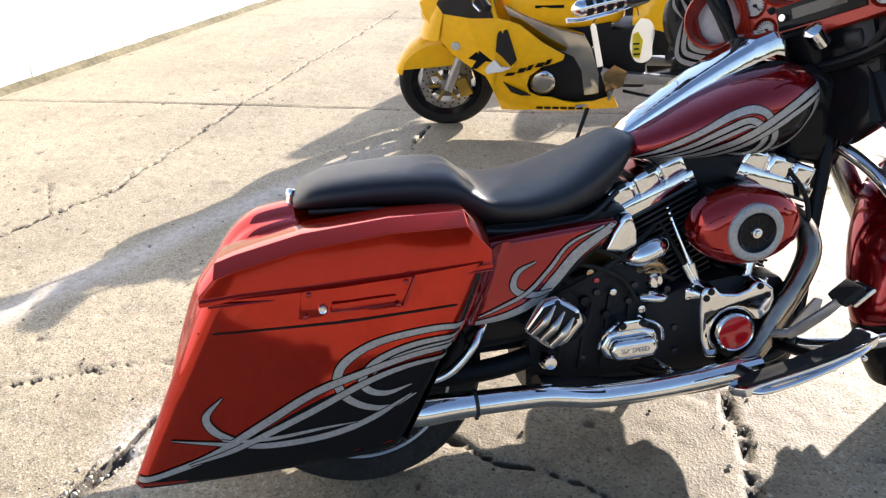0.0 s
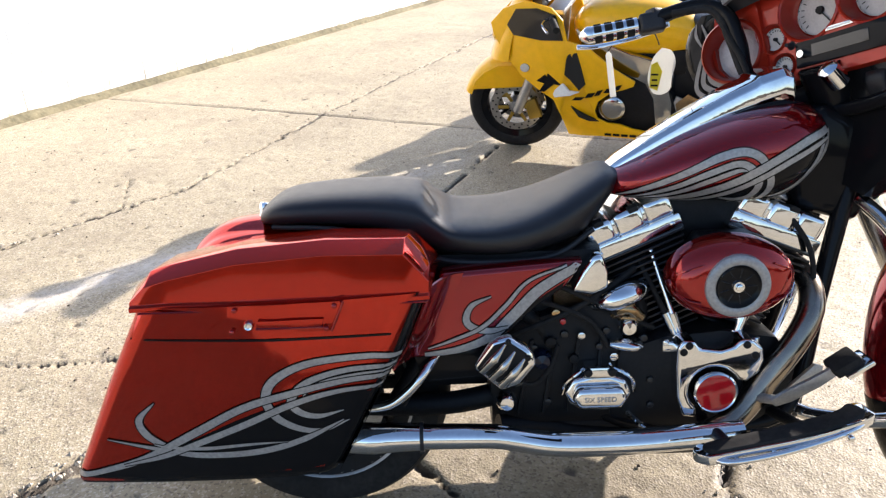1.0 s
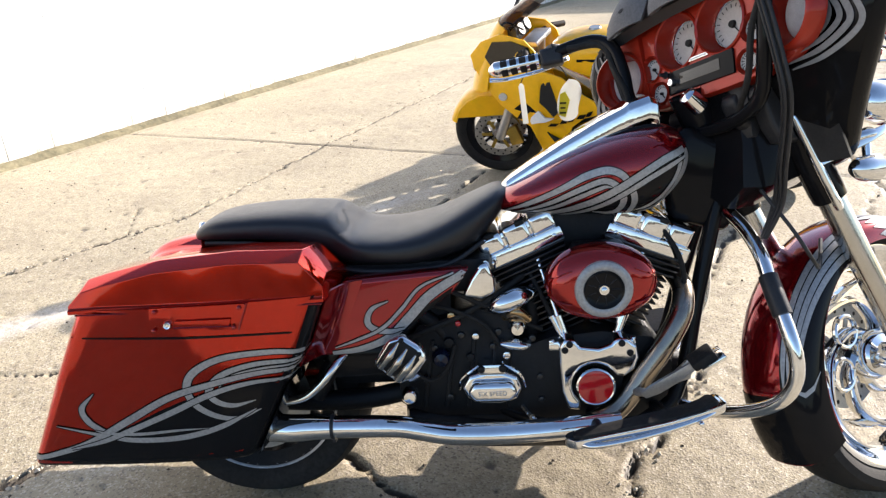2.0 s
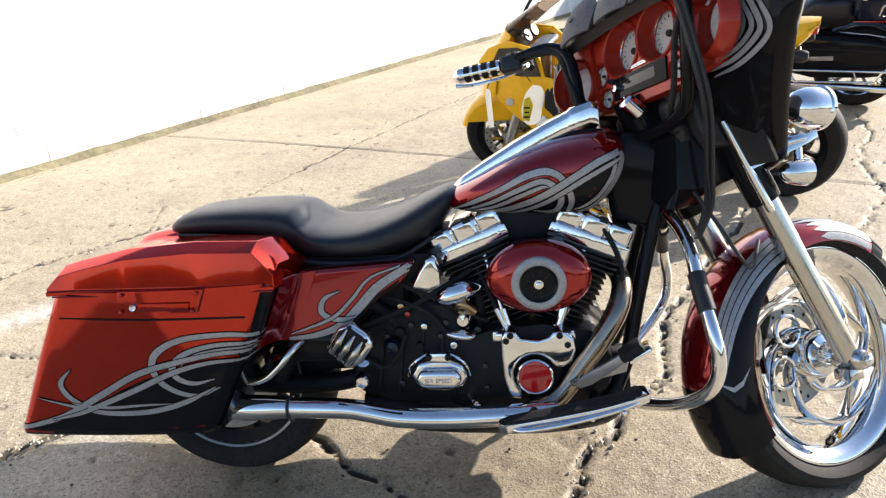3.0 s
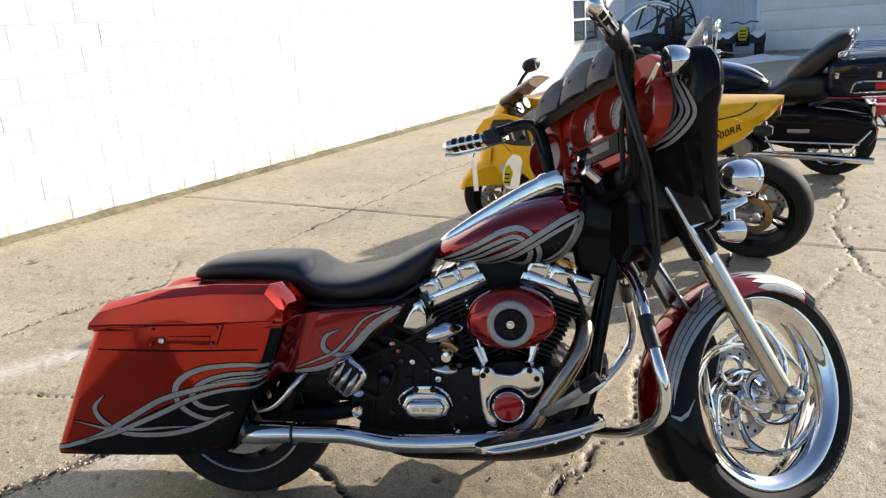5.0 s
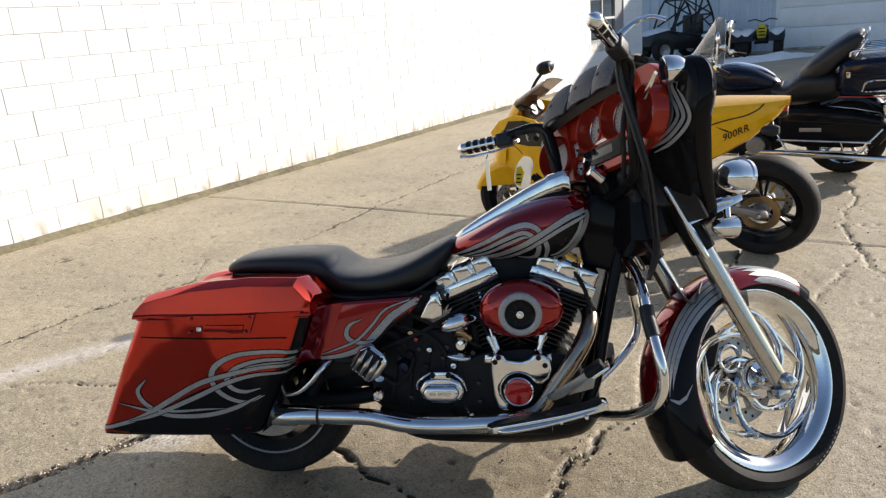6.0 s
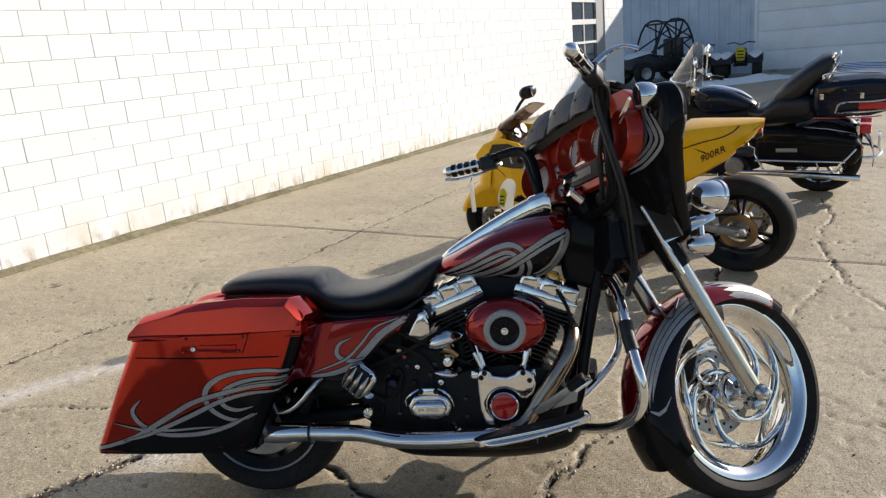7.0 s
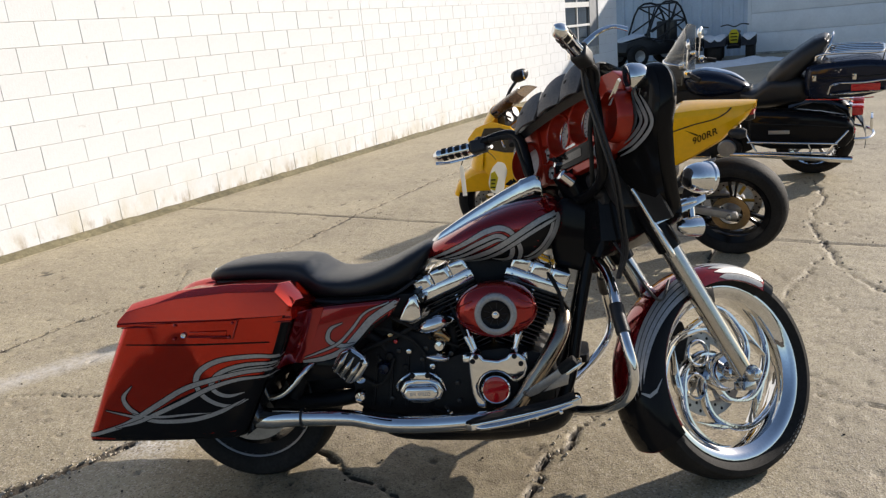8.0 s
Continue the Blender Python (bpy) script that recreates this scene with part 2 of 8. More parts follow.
def data_of(name, shape, material, smooth=True, angle=38):
    me = bpy.data.meshes.new(name)
    me.from_pydata(shape[0], [], shape[1])
    me.update()
    bm = bmesh.new()
    bm.from_mesh(me)
    bmesh.ops.recalc_face_normals(bm, faces=bm.faces)
    bm.to_mesh(me)
    bm.free()
    if smooth:
        me.shade_smooth()
        me.set_sharp_from_angle(angle=radians(angle))
    me.materials.append(material)
    return me


def part(name, shape, material, parent, label="", m=None, smooth=True, angle=38):
    ob = new(name, data_of(name, shape, material, smooth, angle))
    ob.parent = parent
    if m is not None:
        ob.matrix_local = m
    if label:
        tagged(ob, label)
    return ob


def thing(name, m, label, category, group="", kind=""):
    ob = new(name)
    ob.empty_display_size = 0.1
    ob.matrix_world = m
    return tagged(ob, label, category, group, kind)


def solid(name, shape, material, label, category, group="", kind="", m=None, smooth=True, angle=38):
    ob = new(name, data_of(name, shape, material, smooth, angle))
    if m is not None:
        ob.matrix_world = m
    return tagged(ob, label, category, group, kind)


from mathutils.bvhtree import BVHTree


def tree_of(shape):
    return BVHTree.FromPolygons([Vector(p) for p in shape[0]], shape[1])


def laid(tree, x, z, lift=0.0012, y0=-1.0, reach=0.98, fall=-0.2):
    """The spot on a right-hand surface at x, z, a hair above the paint."""
    hit = tree.ray_cast(Vector((x, y0, z)), Vector((0, 1, 0)), reach)
    if hit[0] is None:
        near = tree.find_nearest(Vector((x, fall, z)))
        return near[0] + Vector((0, -lift, 0))
    nn = hit[1] if hit[1].y < 0 else -hit[1]
    return hit[0] + nn * lift


def stripe(tree, pts, widths, per=8, across=2, fall=-0.2, lift=0.0014):
    """A tapered painted band along a line in x and z, laid on a surface."""
    path = smooth_path([(x, 0, z) for x, z in pts], per)
    ww = [float(q) for q in np.interp(np.linspace(0, len(widths) - 1, len(path)), range(len(widths)), widths)]
    vs, fs = [], []
    for i, p in enumerate(path):
        d = (path[min(i + 1, len(path) - 1)] - path[max(i - 1, 0)]).normalized()
        s = Vector((-d.z, 0, d.x))
        for k in range(across + 1):
            q = p + s * (ww[i] * (k / across - 0.5))
            vs.append(tuple(laid(tree, q.x, q.z, lift, fall=fall)))
        if i:
            for k in range(across):
                a = (i - 1) * (across + 1) + k
                fs.append((a, a + 1, a + across + 2, a + across + 1))
    return vs, fs


def field(tree, upper, lower, nu=30, nv=10, fall=-0.2, lift=0.0007):
    """A painted field between two lines in x and z, laid on a surface."""
    a = smooth_path([(x, 0, z) for x, z in upper], 8)
    b = smooth_path([(x, 0, z) for x, z in lower], 8)
    at = lambda line, t: line[min(int(t * (len(line) - 1)), len(line) - 2)].lerp(line[min(int(t * (len(line) - 1)), len(line) - 2) + 1], t * (len(line) - 1) - min(int(t * (len(line) - 1)), len(line) - 2))
    vs, fs = [], []
    for i in range(nu + 1):
        p, q = at(a, i / nu), at(b, i / nu)
        for j in range(nv + 1):
            s = p.lerp(q, j / nv)
            vs.append(tuple(laid(tree, s.x, s.z, lift, fall=fall)))
            if i and j:
                k = i * (nv + 1) + j
                fs.append((k - nv - 2, k - nv - 1, k, k - 1))
    return vs, fs

# ---- the place: concrete apron, block wall, metal building ----
def value_noise(x, y, cell, seed):
    """Smooth random heights, one knot every cell metres."""
    rng = np.random.RandomState(seed)
    table = rng.rand(256, 256)
    u, v = x / cell + 1000, y / cell + 1000
    i, j = np.floor(u).astype(int), np.floor(v).astype(int)
    f, g = u - i, v - j
    f, g = f * f * (3 - 2 * f), g * g * (3 - 2 * g)
    at = lambda a, b: table[a % 256, b % 256]
    return (at(i, j) * (1 - f) + at(i + 1, j) * f) * (1 - g) + (at(i, j + 1) * (1 - f) + at(i + 1, j + 1) * f) * g


# joints and cracks: line, half width, depth, wander, crumble
CRACKS = [
    ([(1.6, 2.93), (2.4, 2.90), (2.58, 2.83), (2.97, 2.73), (3.28, 2.62), (3.99, 2.68), (4.93, 2.77), (6.17, 2.82), (7.58, 2.84), (9.0, 2.90)], 0.011, 0.030, 0.020, 0.030),
    ([(4.90, 4.93), (4.92, 2.76), (4.88, 1.5), (4.93, -0.5), (4.95, -2.2)], 0.022, 0.015, 0.0015, 0.003),
    ([(8.46, 4.93), (8.47, 2.8), (8.48, -2.2)], 0.014, 0.012, 0.003, 0.004),
    ([(0.9, 1.55), (1.13, 1.46), (1.36, 1.36), (1.54, 1.31), (2.4, 1.28), (3.54, 1.25), (4.5, 1.26), (6.5, 1.30)], 0.009, 0.030, 0.006, 0.014),
    ([(0.9, 1.55), (1.13, 1.46), (1.36, 1.36), (1.56, 1.305)], 0.050, 0.034, 0.003, 0.004),
    ([(1.2, -0.30), (1.76, -0.30), (1.92, -0.30), (2.03, -0.28), (2.17, -0.29), (2.33, -0.32), (2.54, -0.35), (2.73, -0.32), (2.95, -0.25), (3.6, -0.30), (4.9, -0.33)], 0.011, 0.034, 0.022, 0.040),
    ([(1.95, 1.28), (1.90, 0.85), (1.82, 0.51), (1.76, 0.32), (1.72, 0.14), (1.68, 0.0), (1.66, -0.3)], 0.008, 0.028, 0.014, 0.030),
    ([(1.5, 2.4), (1.66, 2.21), (1.75, 1.95), (1.82, 1.81), (1.95, 1.6), (1.98, 1.30)], 0.0025, 0.012, 0.012, 0.003),
    ([(6.89, -0.65), (6.18, -0.81), (5.6, -0.78), (5.22, -0.82), (4.85, -0.92), (4.54, -1.01), (4.17, -1.21), (3.8, -1.5)], 0.016, 0.013, 0.022, 0.006),
    ([(4.95, -0.91), (4.63, -0.92), (4.3, -0.85), (4.04, -0.79), (3.7, -0.82)], 0.010, 0.011, 0.03, 0.010),
    ([(3.0, -0.98), (2.88, -1.08), (2.88, -1.24), (2.80, -1.6)], 0.005, 0.014, 0.02, 0.006),
    ([(3.34, 3.05), (3.1, 2.85), (2.97, 2.73)], 0.003, 0.012, 0.01, 0.004),
    ([(1.0, 4.868), (3.0, 4.872), (5.5, 4.866), (9.2, 4.870)], 0.010, 0.022, 0.008, 0.016),
    ([(4.2, -1.22), (4.0, -1.05), (3.9, -0.95)], 0.003, 0.010, 0.01, 0.004),
]


def build_ground():
    xs = [0.9]
    while xs[-1] < 9.3:
        xs.append(xs[-1] + 0.011 + 0.0030 * (xs[-1] - 0.9))
    xs = np.array(xs)
    ys = np.arange(-2.3, 4.94, 0.0155)
    X, Y = np.meshgrid(xs, ys, indexing="ij")
    H = 0.004 * (value_noise(X, Y, 0.9, 1) - 0.5) + 0.003 * (value_noise(X, Y, 0.16, 2) - 0.5) + 0.0032 * (value_noise(X, Y, 0.03, 3) - 0.5)
    pits = value_noise(X, Y, 0.045, 4)
    H -= 0.010 * np.clip((pits - 0.86) / 0.14, 0, 1)
    rough = value_noise(X, Y, 0.025, 5)
    for n, (line, half, deep, wander, crumble) in enumerate(CRACKS):
        wx = X + wander * 2 * (value_noise(X, Y, 0.11, 20 + n) - 0.5) + wander * (value_noise(X, Y, 0.035, 40 + n) - 0.5)
        wy = Y + wander * 2 * (value_noise(X, Y, 0.11, 60 + n) - 0.5) + wander * (value_noise(X, Y, 0.035, 80 + n) - 0.5)
        best = np.full(X.shape, 9.0)
        for (x0, y0), (x1, y1) in zip(line, line[1:]):
            dx, dy = x1 - x0, y1 - y0
            t = np.clip(((wx - x0) * dx + (wy - y0) * dy) / (dx * dx + dy * dy), 0, 1)
            best = np.minimum(best, np.hypot(wx - x0 - t * dx, wy - y0 - t * dy))
        along = value_noise(X, Y, 0.22, 100 + n)
        w = half * 0.62 * (0.45 + 1.0 * along if crumble > 0.003 else 1.0)
        H -= deep * np.clip(1.25 - best / np.maximum(w, 0.004), 0, 1)
        chip = np.clip(1 - best / (crumble * (0.3 + 1.2 * along)), 0, 1)
        H += chip * 0.014 * (rough - 0.66)
    edge = np.minimum.reduce([X - xs[0], xs[-1] - X, Y - ys[0], ys[-1] - Y])
    H *= np.clip(edge / 0.08, 0, 1)
    nx, ny = X.shape
    verts = np.stack([X, Y, H], -1).reshape(-1, 3)
    k = np.arange(nx * ny).reshape(nx, ny)
    quads = np.stack([k[:-1, :-1], k[1:, :-1], k[1:, 1:], k[:-1, 1:]], -1).reshape(-1, 4)
    far = 600.0
    out = np.array([(-far, -far, 0), (far, -far, 0), (far, far, 0), (-far, far, 0)])
    base = len(verts)
    faces = [tuple(q) for q in quads.tolist()]
    south, north = k[:, 0].tolist(), k[:, -1].tolist()
    west, east = k[0, :].tolist(), k[-1, :].tolist()
    faces.append(tuple([base, base + 1] + south[::-1]))
    faces.append(tuple([base + 1, base + 2] + east[::-1]))
    faces.append(tuple([base + 2, base + 3] + north))
    faces.append(tuple([base + 3, base] + west))
    me = bpy.data.meshes.new("ground")
    me.from_pydata(np.concatenate([verts, out]).tolist(), [], faces)
    me.update()
    me.shade_smooth()
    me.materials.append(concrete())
    return tagged(new("ground", me), "pale sunlit concrete apron with joints, cracks and chips", "ground", kind="structure")


def concrete():
    m = mat("weathered_concrete", (0.40, 0.345, 0.265), 0.62, spec=0.5)
    nt = m.node_tree
    N, Lk = nt.nodes, nt.links
    b = N["Principled BSDF"]
    geo = N.new("ShaderNodeNewGeometry")

    def noise_at(scale, detail=4, rough=0.5):
        n = N.new("ShaderNodeTexNoise")
        n.inputs["Scale"].default_value, n.inputs["Detail"].default_value, n.inputs["Roughness"].default_value = scale, detail, rough
        Lk.new(geo.outputs["Position"], n.inputs["Vector"])
        return n.outputs[0]

    def ranged(src, a, c, lo, hi):
        r = N.new("ShaderNodeMapRange")
        r.inputs[1].default_value, r.inputs[2].default_value, r.inputs[3].default_value, r.inputs[4].default_value = a, c, lo, hi
        Lk.new(src, r.inputs[0])
        return r.outputs[0]

    def mixed(fac, a, c, kind="MIX"):
        x = N.new("ShaderNodeMix")
        x.data_type, x.blend_type = "RGBA", kind
        for sock, v in ((x.inputs[0], fac), (x.inputs[6], a), (x.inputs[7], c)):
            if isinstance(v, tuple):
                sock.default_value = (*v, 1)
            elif isinstance(v, float):
                sock.default_value = v
            else:
                Lk.new(v, sock)
        return x.outputs[2]

    def calc(op, a, c):
        x = N.new("ShaderNodeMath")
        x.operation = op
        for sock, v in zip(x.inputs, (a, c)):
            if isinstance(v, float):
                sock.default_value = v
            else:
                Lk.new(v, sock)
        return x.outputs[0]

    col = mixed(ranged(noise_at(0.9, 5, 0.6), 0.35, 0.68, 0.0, 1.0), (0.330, 0.279, 0.184), (0.462, 0.396, 0.265))
    col = mixed(ranged(noise_at(6.0, 5, 0.65), 0.52, 0.74, 0.0, 0.50), col, (0.205, 0.168, 0.118))
    # exposed aggregate
    vor = N.new("ShaderNodeTexVoronoi")
    vor.inputs["Scale"].default_value = 170
    Lk.new(geo.outputs["Position"], vor.inputs["Vector"])
    tone = N.new("ShaderNodeSeparateColor")
    Lk.new(vor.outputs["Color"], tone.inputs[0])
    col = mixed(ranged(tone.outputs[0], 0.78, 0.85, 0.0, 0.70), col, (0.56, 0.49, 0.39))
    col = mixed(ranged(tone.outputs[1], 0.80, 0.88, 0.0, 0.75), col, (0.15, 0.118, 0.085))
    col = mixed(ranged(noise_at(55.0, 3, 0.6), 0.58, 0.70, 0.0, 0.50), col, (0.17, 0.138, 0.10))
    col = mixed(ranged(noise_at(2.1, 6, 0.7), 0.52, 0.70, 0.0, 0.38), col, (0.20, 0.160, 0.110))
    # dark specks of grit and leaf scraps
    v2 = N.new("ShaderNodeTexVoronoi")
    v2.inputs["Scale"].default_value = 9
    warp = N.new("ShaderNodeVectorMath")
    warp.operation = "MULTIPLY_ADD"
    nw = N.new("ShaderNodeTexNoise")
    nw.inputs["Scale"].default_value = 30
    Lk.new(geo.outputs["Position"], nw.inputs["Vector"])
    Lk.new(nw.outputs["Color"], warp.inputs[0])
    warp.inputs[1].default_value = (0.05, 0.05, 0.0)
    Lk.new(geo.outputs["Position"], warp.inputs[2])
    Lk.new(warp.outputs[0], v2.inputs["Vector"])
    col = mixed(ranged(v2.outputs["Distance"], 0.05, 0.10, 0.55, 0.0), col, (0.10, 0.075, 0.055))
    # two mottled, darker brown patches: under the red bike and beyond its front wheel
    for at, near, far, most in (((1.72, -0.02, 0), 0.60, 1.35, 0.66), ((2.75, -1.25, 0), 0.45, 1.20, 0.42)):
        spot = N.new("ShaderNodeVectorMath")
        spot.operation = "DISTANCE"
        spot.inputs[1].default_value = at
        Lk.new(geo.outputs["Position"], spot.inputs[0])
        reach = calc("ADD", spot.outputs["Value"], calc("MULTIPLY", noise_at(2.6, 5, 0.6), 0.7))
        brown_patch = calc("MULTIPLY", ranged(reach, near, far, most, 0.0), ranged(noise_at(11.0, 5, 0.65), 0.30, 0.62, 0.45, 1.0))
        col = mixed(brown_patch, col, (0.115, 0.088, 0.058))
    # chalky streak across the slabs and a patch of salt
    sep = N.new("ShaderNodeSeparateXYZ")
    Lk.new(geo.outputs["Position"], sep.inputs[0])
    px, py = sep.outputs[0], sep.outputs[1]
    d = calc("ADD", calc("MULTIPLY", px, 0.379), calc("MULTIPLY", py, 0.926))
    d = calc("ADD", d, calc("MULTIPLY", noise_at(1.3, 2), 0.16))
    d = calc("ABSOLUTE", calc("SUBTRACT", d, 2.965), 0.0)
    streak = calc("MULTIPLY", ranged(d, 0.015, 0.13, 0.75, 0.0), ranged(px, 3.4, 4.6, 1.0, 0.0))
    streak = calc("MULTIPLY", streak, ranged(noise_at(26.0, 4, 0.7), 0.32, 0.62, 0.15, 1.0))
    col = mixed(streak, col, (0.66, 0.63, 0.60))
    dist = N.new("ShaderNodeVectorMath")
    dist.operation = "DISTANCE"
    dist.inputs[1].default_value = (1.66, 1.22, 0)
    Lk.new(geo.outputs["Position"], dist.inputs[0])
    salt = calc("MULTIPLY", ranged(dist.outputs["Value"], 0.05, 0.22, 0.9, 0.0), ranged(noise_at(60.0, 4, 0.7), 0.42, 0.6, 0.0, 1.0))
    col = mixed(salt, col, (0.75, 0.73, 0.71))
    # soil in the cracks
    col = mixed(ranged(sep.outputs[2], -0.0090, -0.0042, 0.92, 0.0), col, (0.060, 0.048, 0.036))
    Lk.new(col, b.inputs["Base Color"])
    bp = N.new("ShaderNodeBump")
    bp.inputs["Strength"].default_value, bp.inputs["Distance"].default_value = 0.27, 0.006
    h = calc("ADD", noise_at(140.0, 4, 0.7), calc("MULTIPLY", vor.outputs["Distance"], 0.8))
    Lk.new(h, bp.inputs["Height"])
    Lk.new(bp.outputs[0], b.inputs["Normal"])
    return m


build_ground()
STONE = mat("concrete_chip", (0.50, 0.44, 0.35), 0.9, grain=0.2, scale=60, var=0.2, bump=0.3, bump_scale=200)


def chips(name, count, seed, material, label, size, where):
    """Loose grains along given lines: far too many to count, kept as one object."""
    rng = random.Random(seed)
    vs, fs = [], []
    for _ in range(count):
        x, y = where(rng)
        s = size * rng.uniform(0.35, 1.0) ** 1.5
        k = len(vs)
        a = rng.uniform(0, 6.3)
        pts = [(1, 0, 0.1), (-0.9, 0.1, 0), (0.1, 0.8, 0), (-0.1, -0.85, 0.05), (0, 0.1, 0.75), (0.05, 0, -0.4)]
        for p in pts:
            q = [v * rng.uniform(0.7, 1.15) for v in p]
            vs.append((x + s * (q[0] * math.cos(a) - q[1] * math.sin(a)), y + s * (q[0] * math.sin(a) + q[1] * math.cos(a)), s * (q[2] + 0.2)))
        fs += [(k + i, k + j, k + 4) for i, j in ((0, 2), (2, 1), (1, 3), (3, 0))] + [(k + j, k + i, k + 5) for i, j in ((0, 2), (2, 1), (1, 3), (3, 0))]
    return solid(name, (vs, fs), material, label, "debris", kind="stuff", smooth=False)


def along_crack(rows, spread):
    def pick(rng):
        line = CRACKS[rng.choice(rows)][0]
        i = rng.randrange(len(line) - 1)
        t = rng.random()
        return (line[i][0] * (1 - t) + line[i + 1][0] * t + rng.gauss(0, spread), line[i][1] * (1 - t) + line[i + 1][1] * t + rng.gauss(0, spread))
    return pick


chips("crack_rubble", 420, 3, STONE, "pale broken concrete chips lying along the cracks", 0.013, along_crack((0, 0, 4, 4, 5, 8), 0.028))
chips("grit", 1100, 5, mat("dark_grit", (0.09, 0.07, 0.055), 0.95, grain=0.2, scale=80, var=0.2), "dark grit and leaf scraps scattered over concrete", 0.008, lambda r: (r.uniform(1.1, 7.5), r.uniform(-2.0, 4.7)))

# block wall
FACE = 4.975
BLOCK_W, BLOCK_H, JOINT = 0.4064, 0.2032, 0.0030
PAINT_WALL = mat("white_masonry_paint", (0.80, 0.815, 0.825), 0.75, grain=0.03, scale=30, var=0.03, bump=0.14, bump_scale=60, spec=0.3)
MORTAR = mat("painted_mortar", (0.60, 0.575, 0.53), 0.9, grain=0.45, scale=24, var=0.45, bump=0.3, bump_scale=120)
FOOT = mat("stained_footing", (0.20, 0.175, 0.105), 0.95, grain=0.35, scale=22, var=0.35, bump=0.6, bump_scale=40)
GREY_METAL = mat("blue_grey_siding", (0.58, 0.66, 0.76), 0.5, 0.0, 0.0, grain=0.06, scale=20, var=0.12)
PALE_DOOR = mat("pale_grey_door", (0.86, 0.88, 0.90), 0.5, 0.0, 0.1, grain=0.04, scale=20, var=0.06)
BACK = FACE + 0.007
X0, X1, WX0, WX1, WZ0, WZ1, TOP = -8.0, 18.95, 15.55, 17.6, 0.85, 2.75, 4.0
wall_core = join(box(((X0 + WX0) / 2, BACK + 0.12, TOP / 2), (WX0 - X0, 0.24, TOP)), box(((X1 + WX1) / 2, BACK + 0.12, TOP / 2), (X1 - WX1, 0.24, TOP)),
                 box(((WX0 + WX1) / 2, BACK + 0.12, WZ0 / 2), (WX1 - WX0, 0.24, WZ0)), box(((WX0 + WX1) / 2, BACK + 0.12, (WZ1 + TOP) / 2), (WX1 - WX0, 0.24, TOP - WZ1)))
wall = solid("wall_north", wall_core, MORTAR, "white painted concrete block wall with hairline joints", "wall", kind="structure", smooth=False)
footing = []
rng = random.Random(11)
xx = -2.0
while xx < 18.9:
    w = rng.uniform(0.10, 0.24)
    r0, h0 = rng.uniform(0.044, 0.058), rng.uniform(0.046, 0.060)
    footing.append([(xx, BACK, h0), (xx, FACE - 0.006, h0), (xx, FACE - r0 * 0.7, h0 * 0.7), (xx, FACE - r0 - 0.01, 0.012), (xx, FACE - r0 - 0.03, -0.02), (xx, BACK, -0.02)])
    xx += w
part("footing", loft(footing), FOOT, wall, "rough stained footing along the wall's base")

# metal building across the far end
far_wall = solid("wall_east", join(box((24.42, -8.2, 2.3), (0.2, 21.9, 4.6)), box((24.42, 7.8, 2.3), (0.2, 10.1, 4.6))), PALE_DOOR, "pale grey metal building wall standing in shade", "wall", kind="structure", smooth=False)
corr = []
yy = 2.75
while yy < 12.0:
    for dy, dx in ((0.0, 0.0), (0.10, 0.0), (0.125, -0.035), (0.20, -0.035), (0.225, 0.0)):
        corr.append((24.30 + dx, yy + dy))
    yy += 0.30
part("corrugated_siding", ([(x, y, z) for x, y in corr for z in (0.0, 4.0)], [(2 * i, 2 * i + 2, 2 * i + 3, 2 * i + 1) for i in range(len(corr) - 1)]), GREY_METAL, far_wall, "blue-grey corrugated siding", smooth=False)
for k in range(7):
    part("door_panel", box((24.30, -0.05, 0.33 + 0.56 * k), (0.05, 5.4, 0.545), 0.012), PALE_DOOR, far_wall)
part("door_post", box((24.29, 2.70, 2.0), (0.10, 0.10, 4.0), 0.01), PALE_DOOR, far_wall)
part("door_sill", box((24.26, -0.05, 0.03), (0.14, 5.4, 0.05), 0.01), MORTAR, far_wall)

# steel window in the block wall
frame_mat = mat("weathered_window_paint", (0.30, 0.31, 0.32), 0.6, grain=0.1, scale=60, var=0.1)
win = solid("window_1", join(box((WX0 + 0.03, BACK + 0.06, (WZ0 + WZ1) / 2), (0.06, 0.08, WZ1 - WZ0)), box((WX1 - 0.25, BACK + 0.06, (WZ0 + WZ1) / 2), (0.50, 0.08, WZ1 - WZ0)),
                             box(((WX0 + WX1) / 2, BACK + 0.06, WZ0 + 0.03), (WX1 - WX0, 0.081, 0.06)), box(((WX0 + WX1) / 2, BACK + 0.06, WZ1 - 0.03), (WX1 - WX0, 0.081, 0.06))), frame_mat, "steel-framed window with small panes and white bars", "window", kind="structure", smooth=False)
for i in range(2):
    for j in range(4):
        w = (WX1 - 0.5 - WX0 - 0.06) / 2
        hgt = (WZ1 - WZ0 - 0.12) / 4
        part("pane", box((WX0 + 0.06 + w * (i + 0.5), BACK + 0.07, WZ0 + 0.06 + hgt * (j + 0.5)), (w - 0.03, 0.012, hgt - 0.03)), PANE, win)
for i in range(1, 2):
    part("muntin", box((WX0 + 0.06 + (WX1 - 0.56 - WX0) / 2 * i, BACK + 0.055, (WZ0 + WZ1) / 2), (0.035, 0.04, WZ1 - WZ0 - 0.12)), WHITE, win)
for j in range(1, 4):
    part("muntin", box(((WX0 + WX1 - 0.44) / 2, BACK + 0.05, WZ0 + 0.06 + (WZ1 - WZ0 - 0.12) / 4 * j), (WX1 - WX0 - 0.56, 0.05, 0.05 if j != 2 else 0.11)), WHITE, win)
part("backing", box(((WX0 + WX1) / 2, BACK + 0.2, (WZ0 + WZ1) / 2), (WX1 - WX0, 0.02, WZ1 - WZ0)), DARK, win)

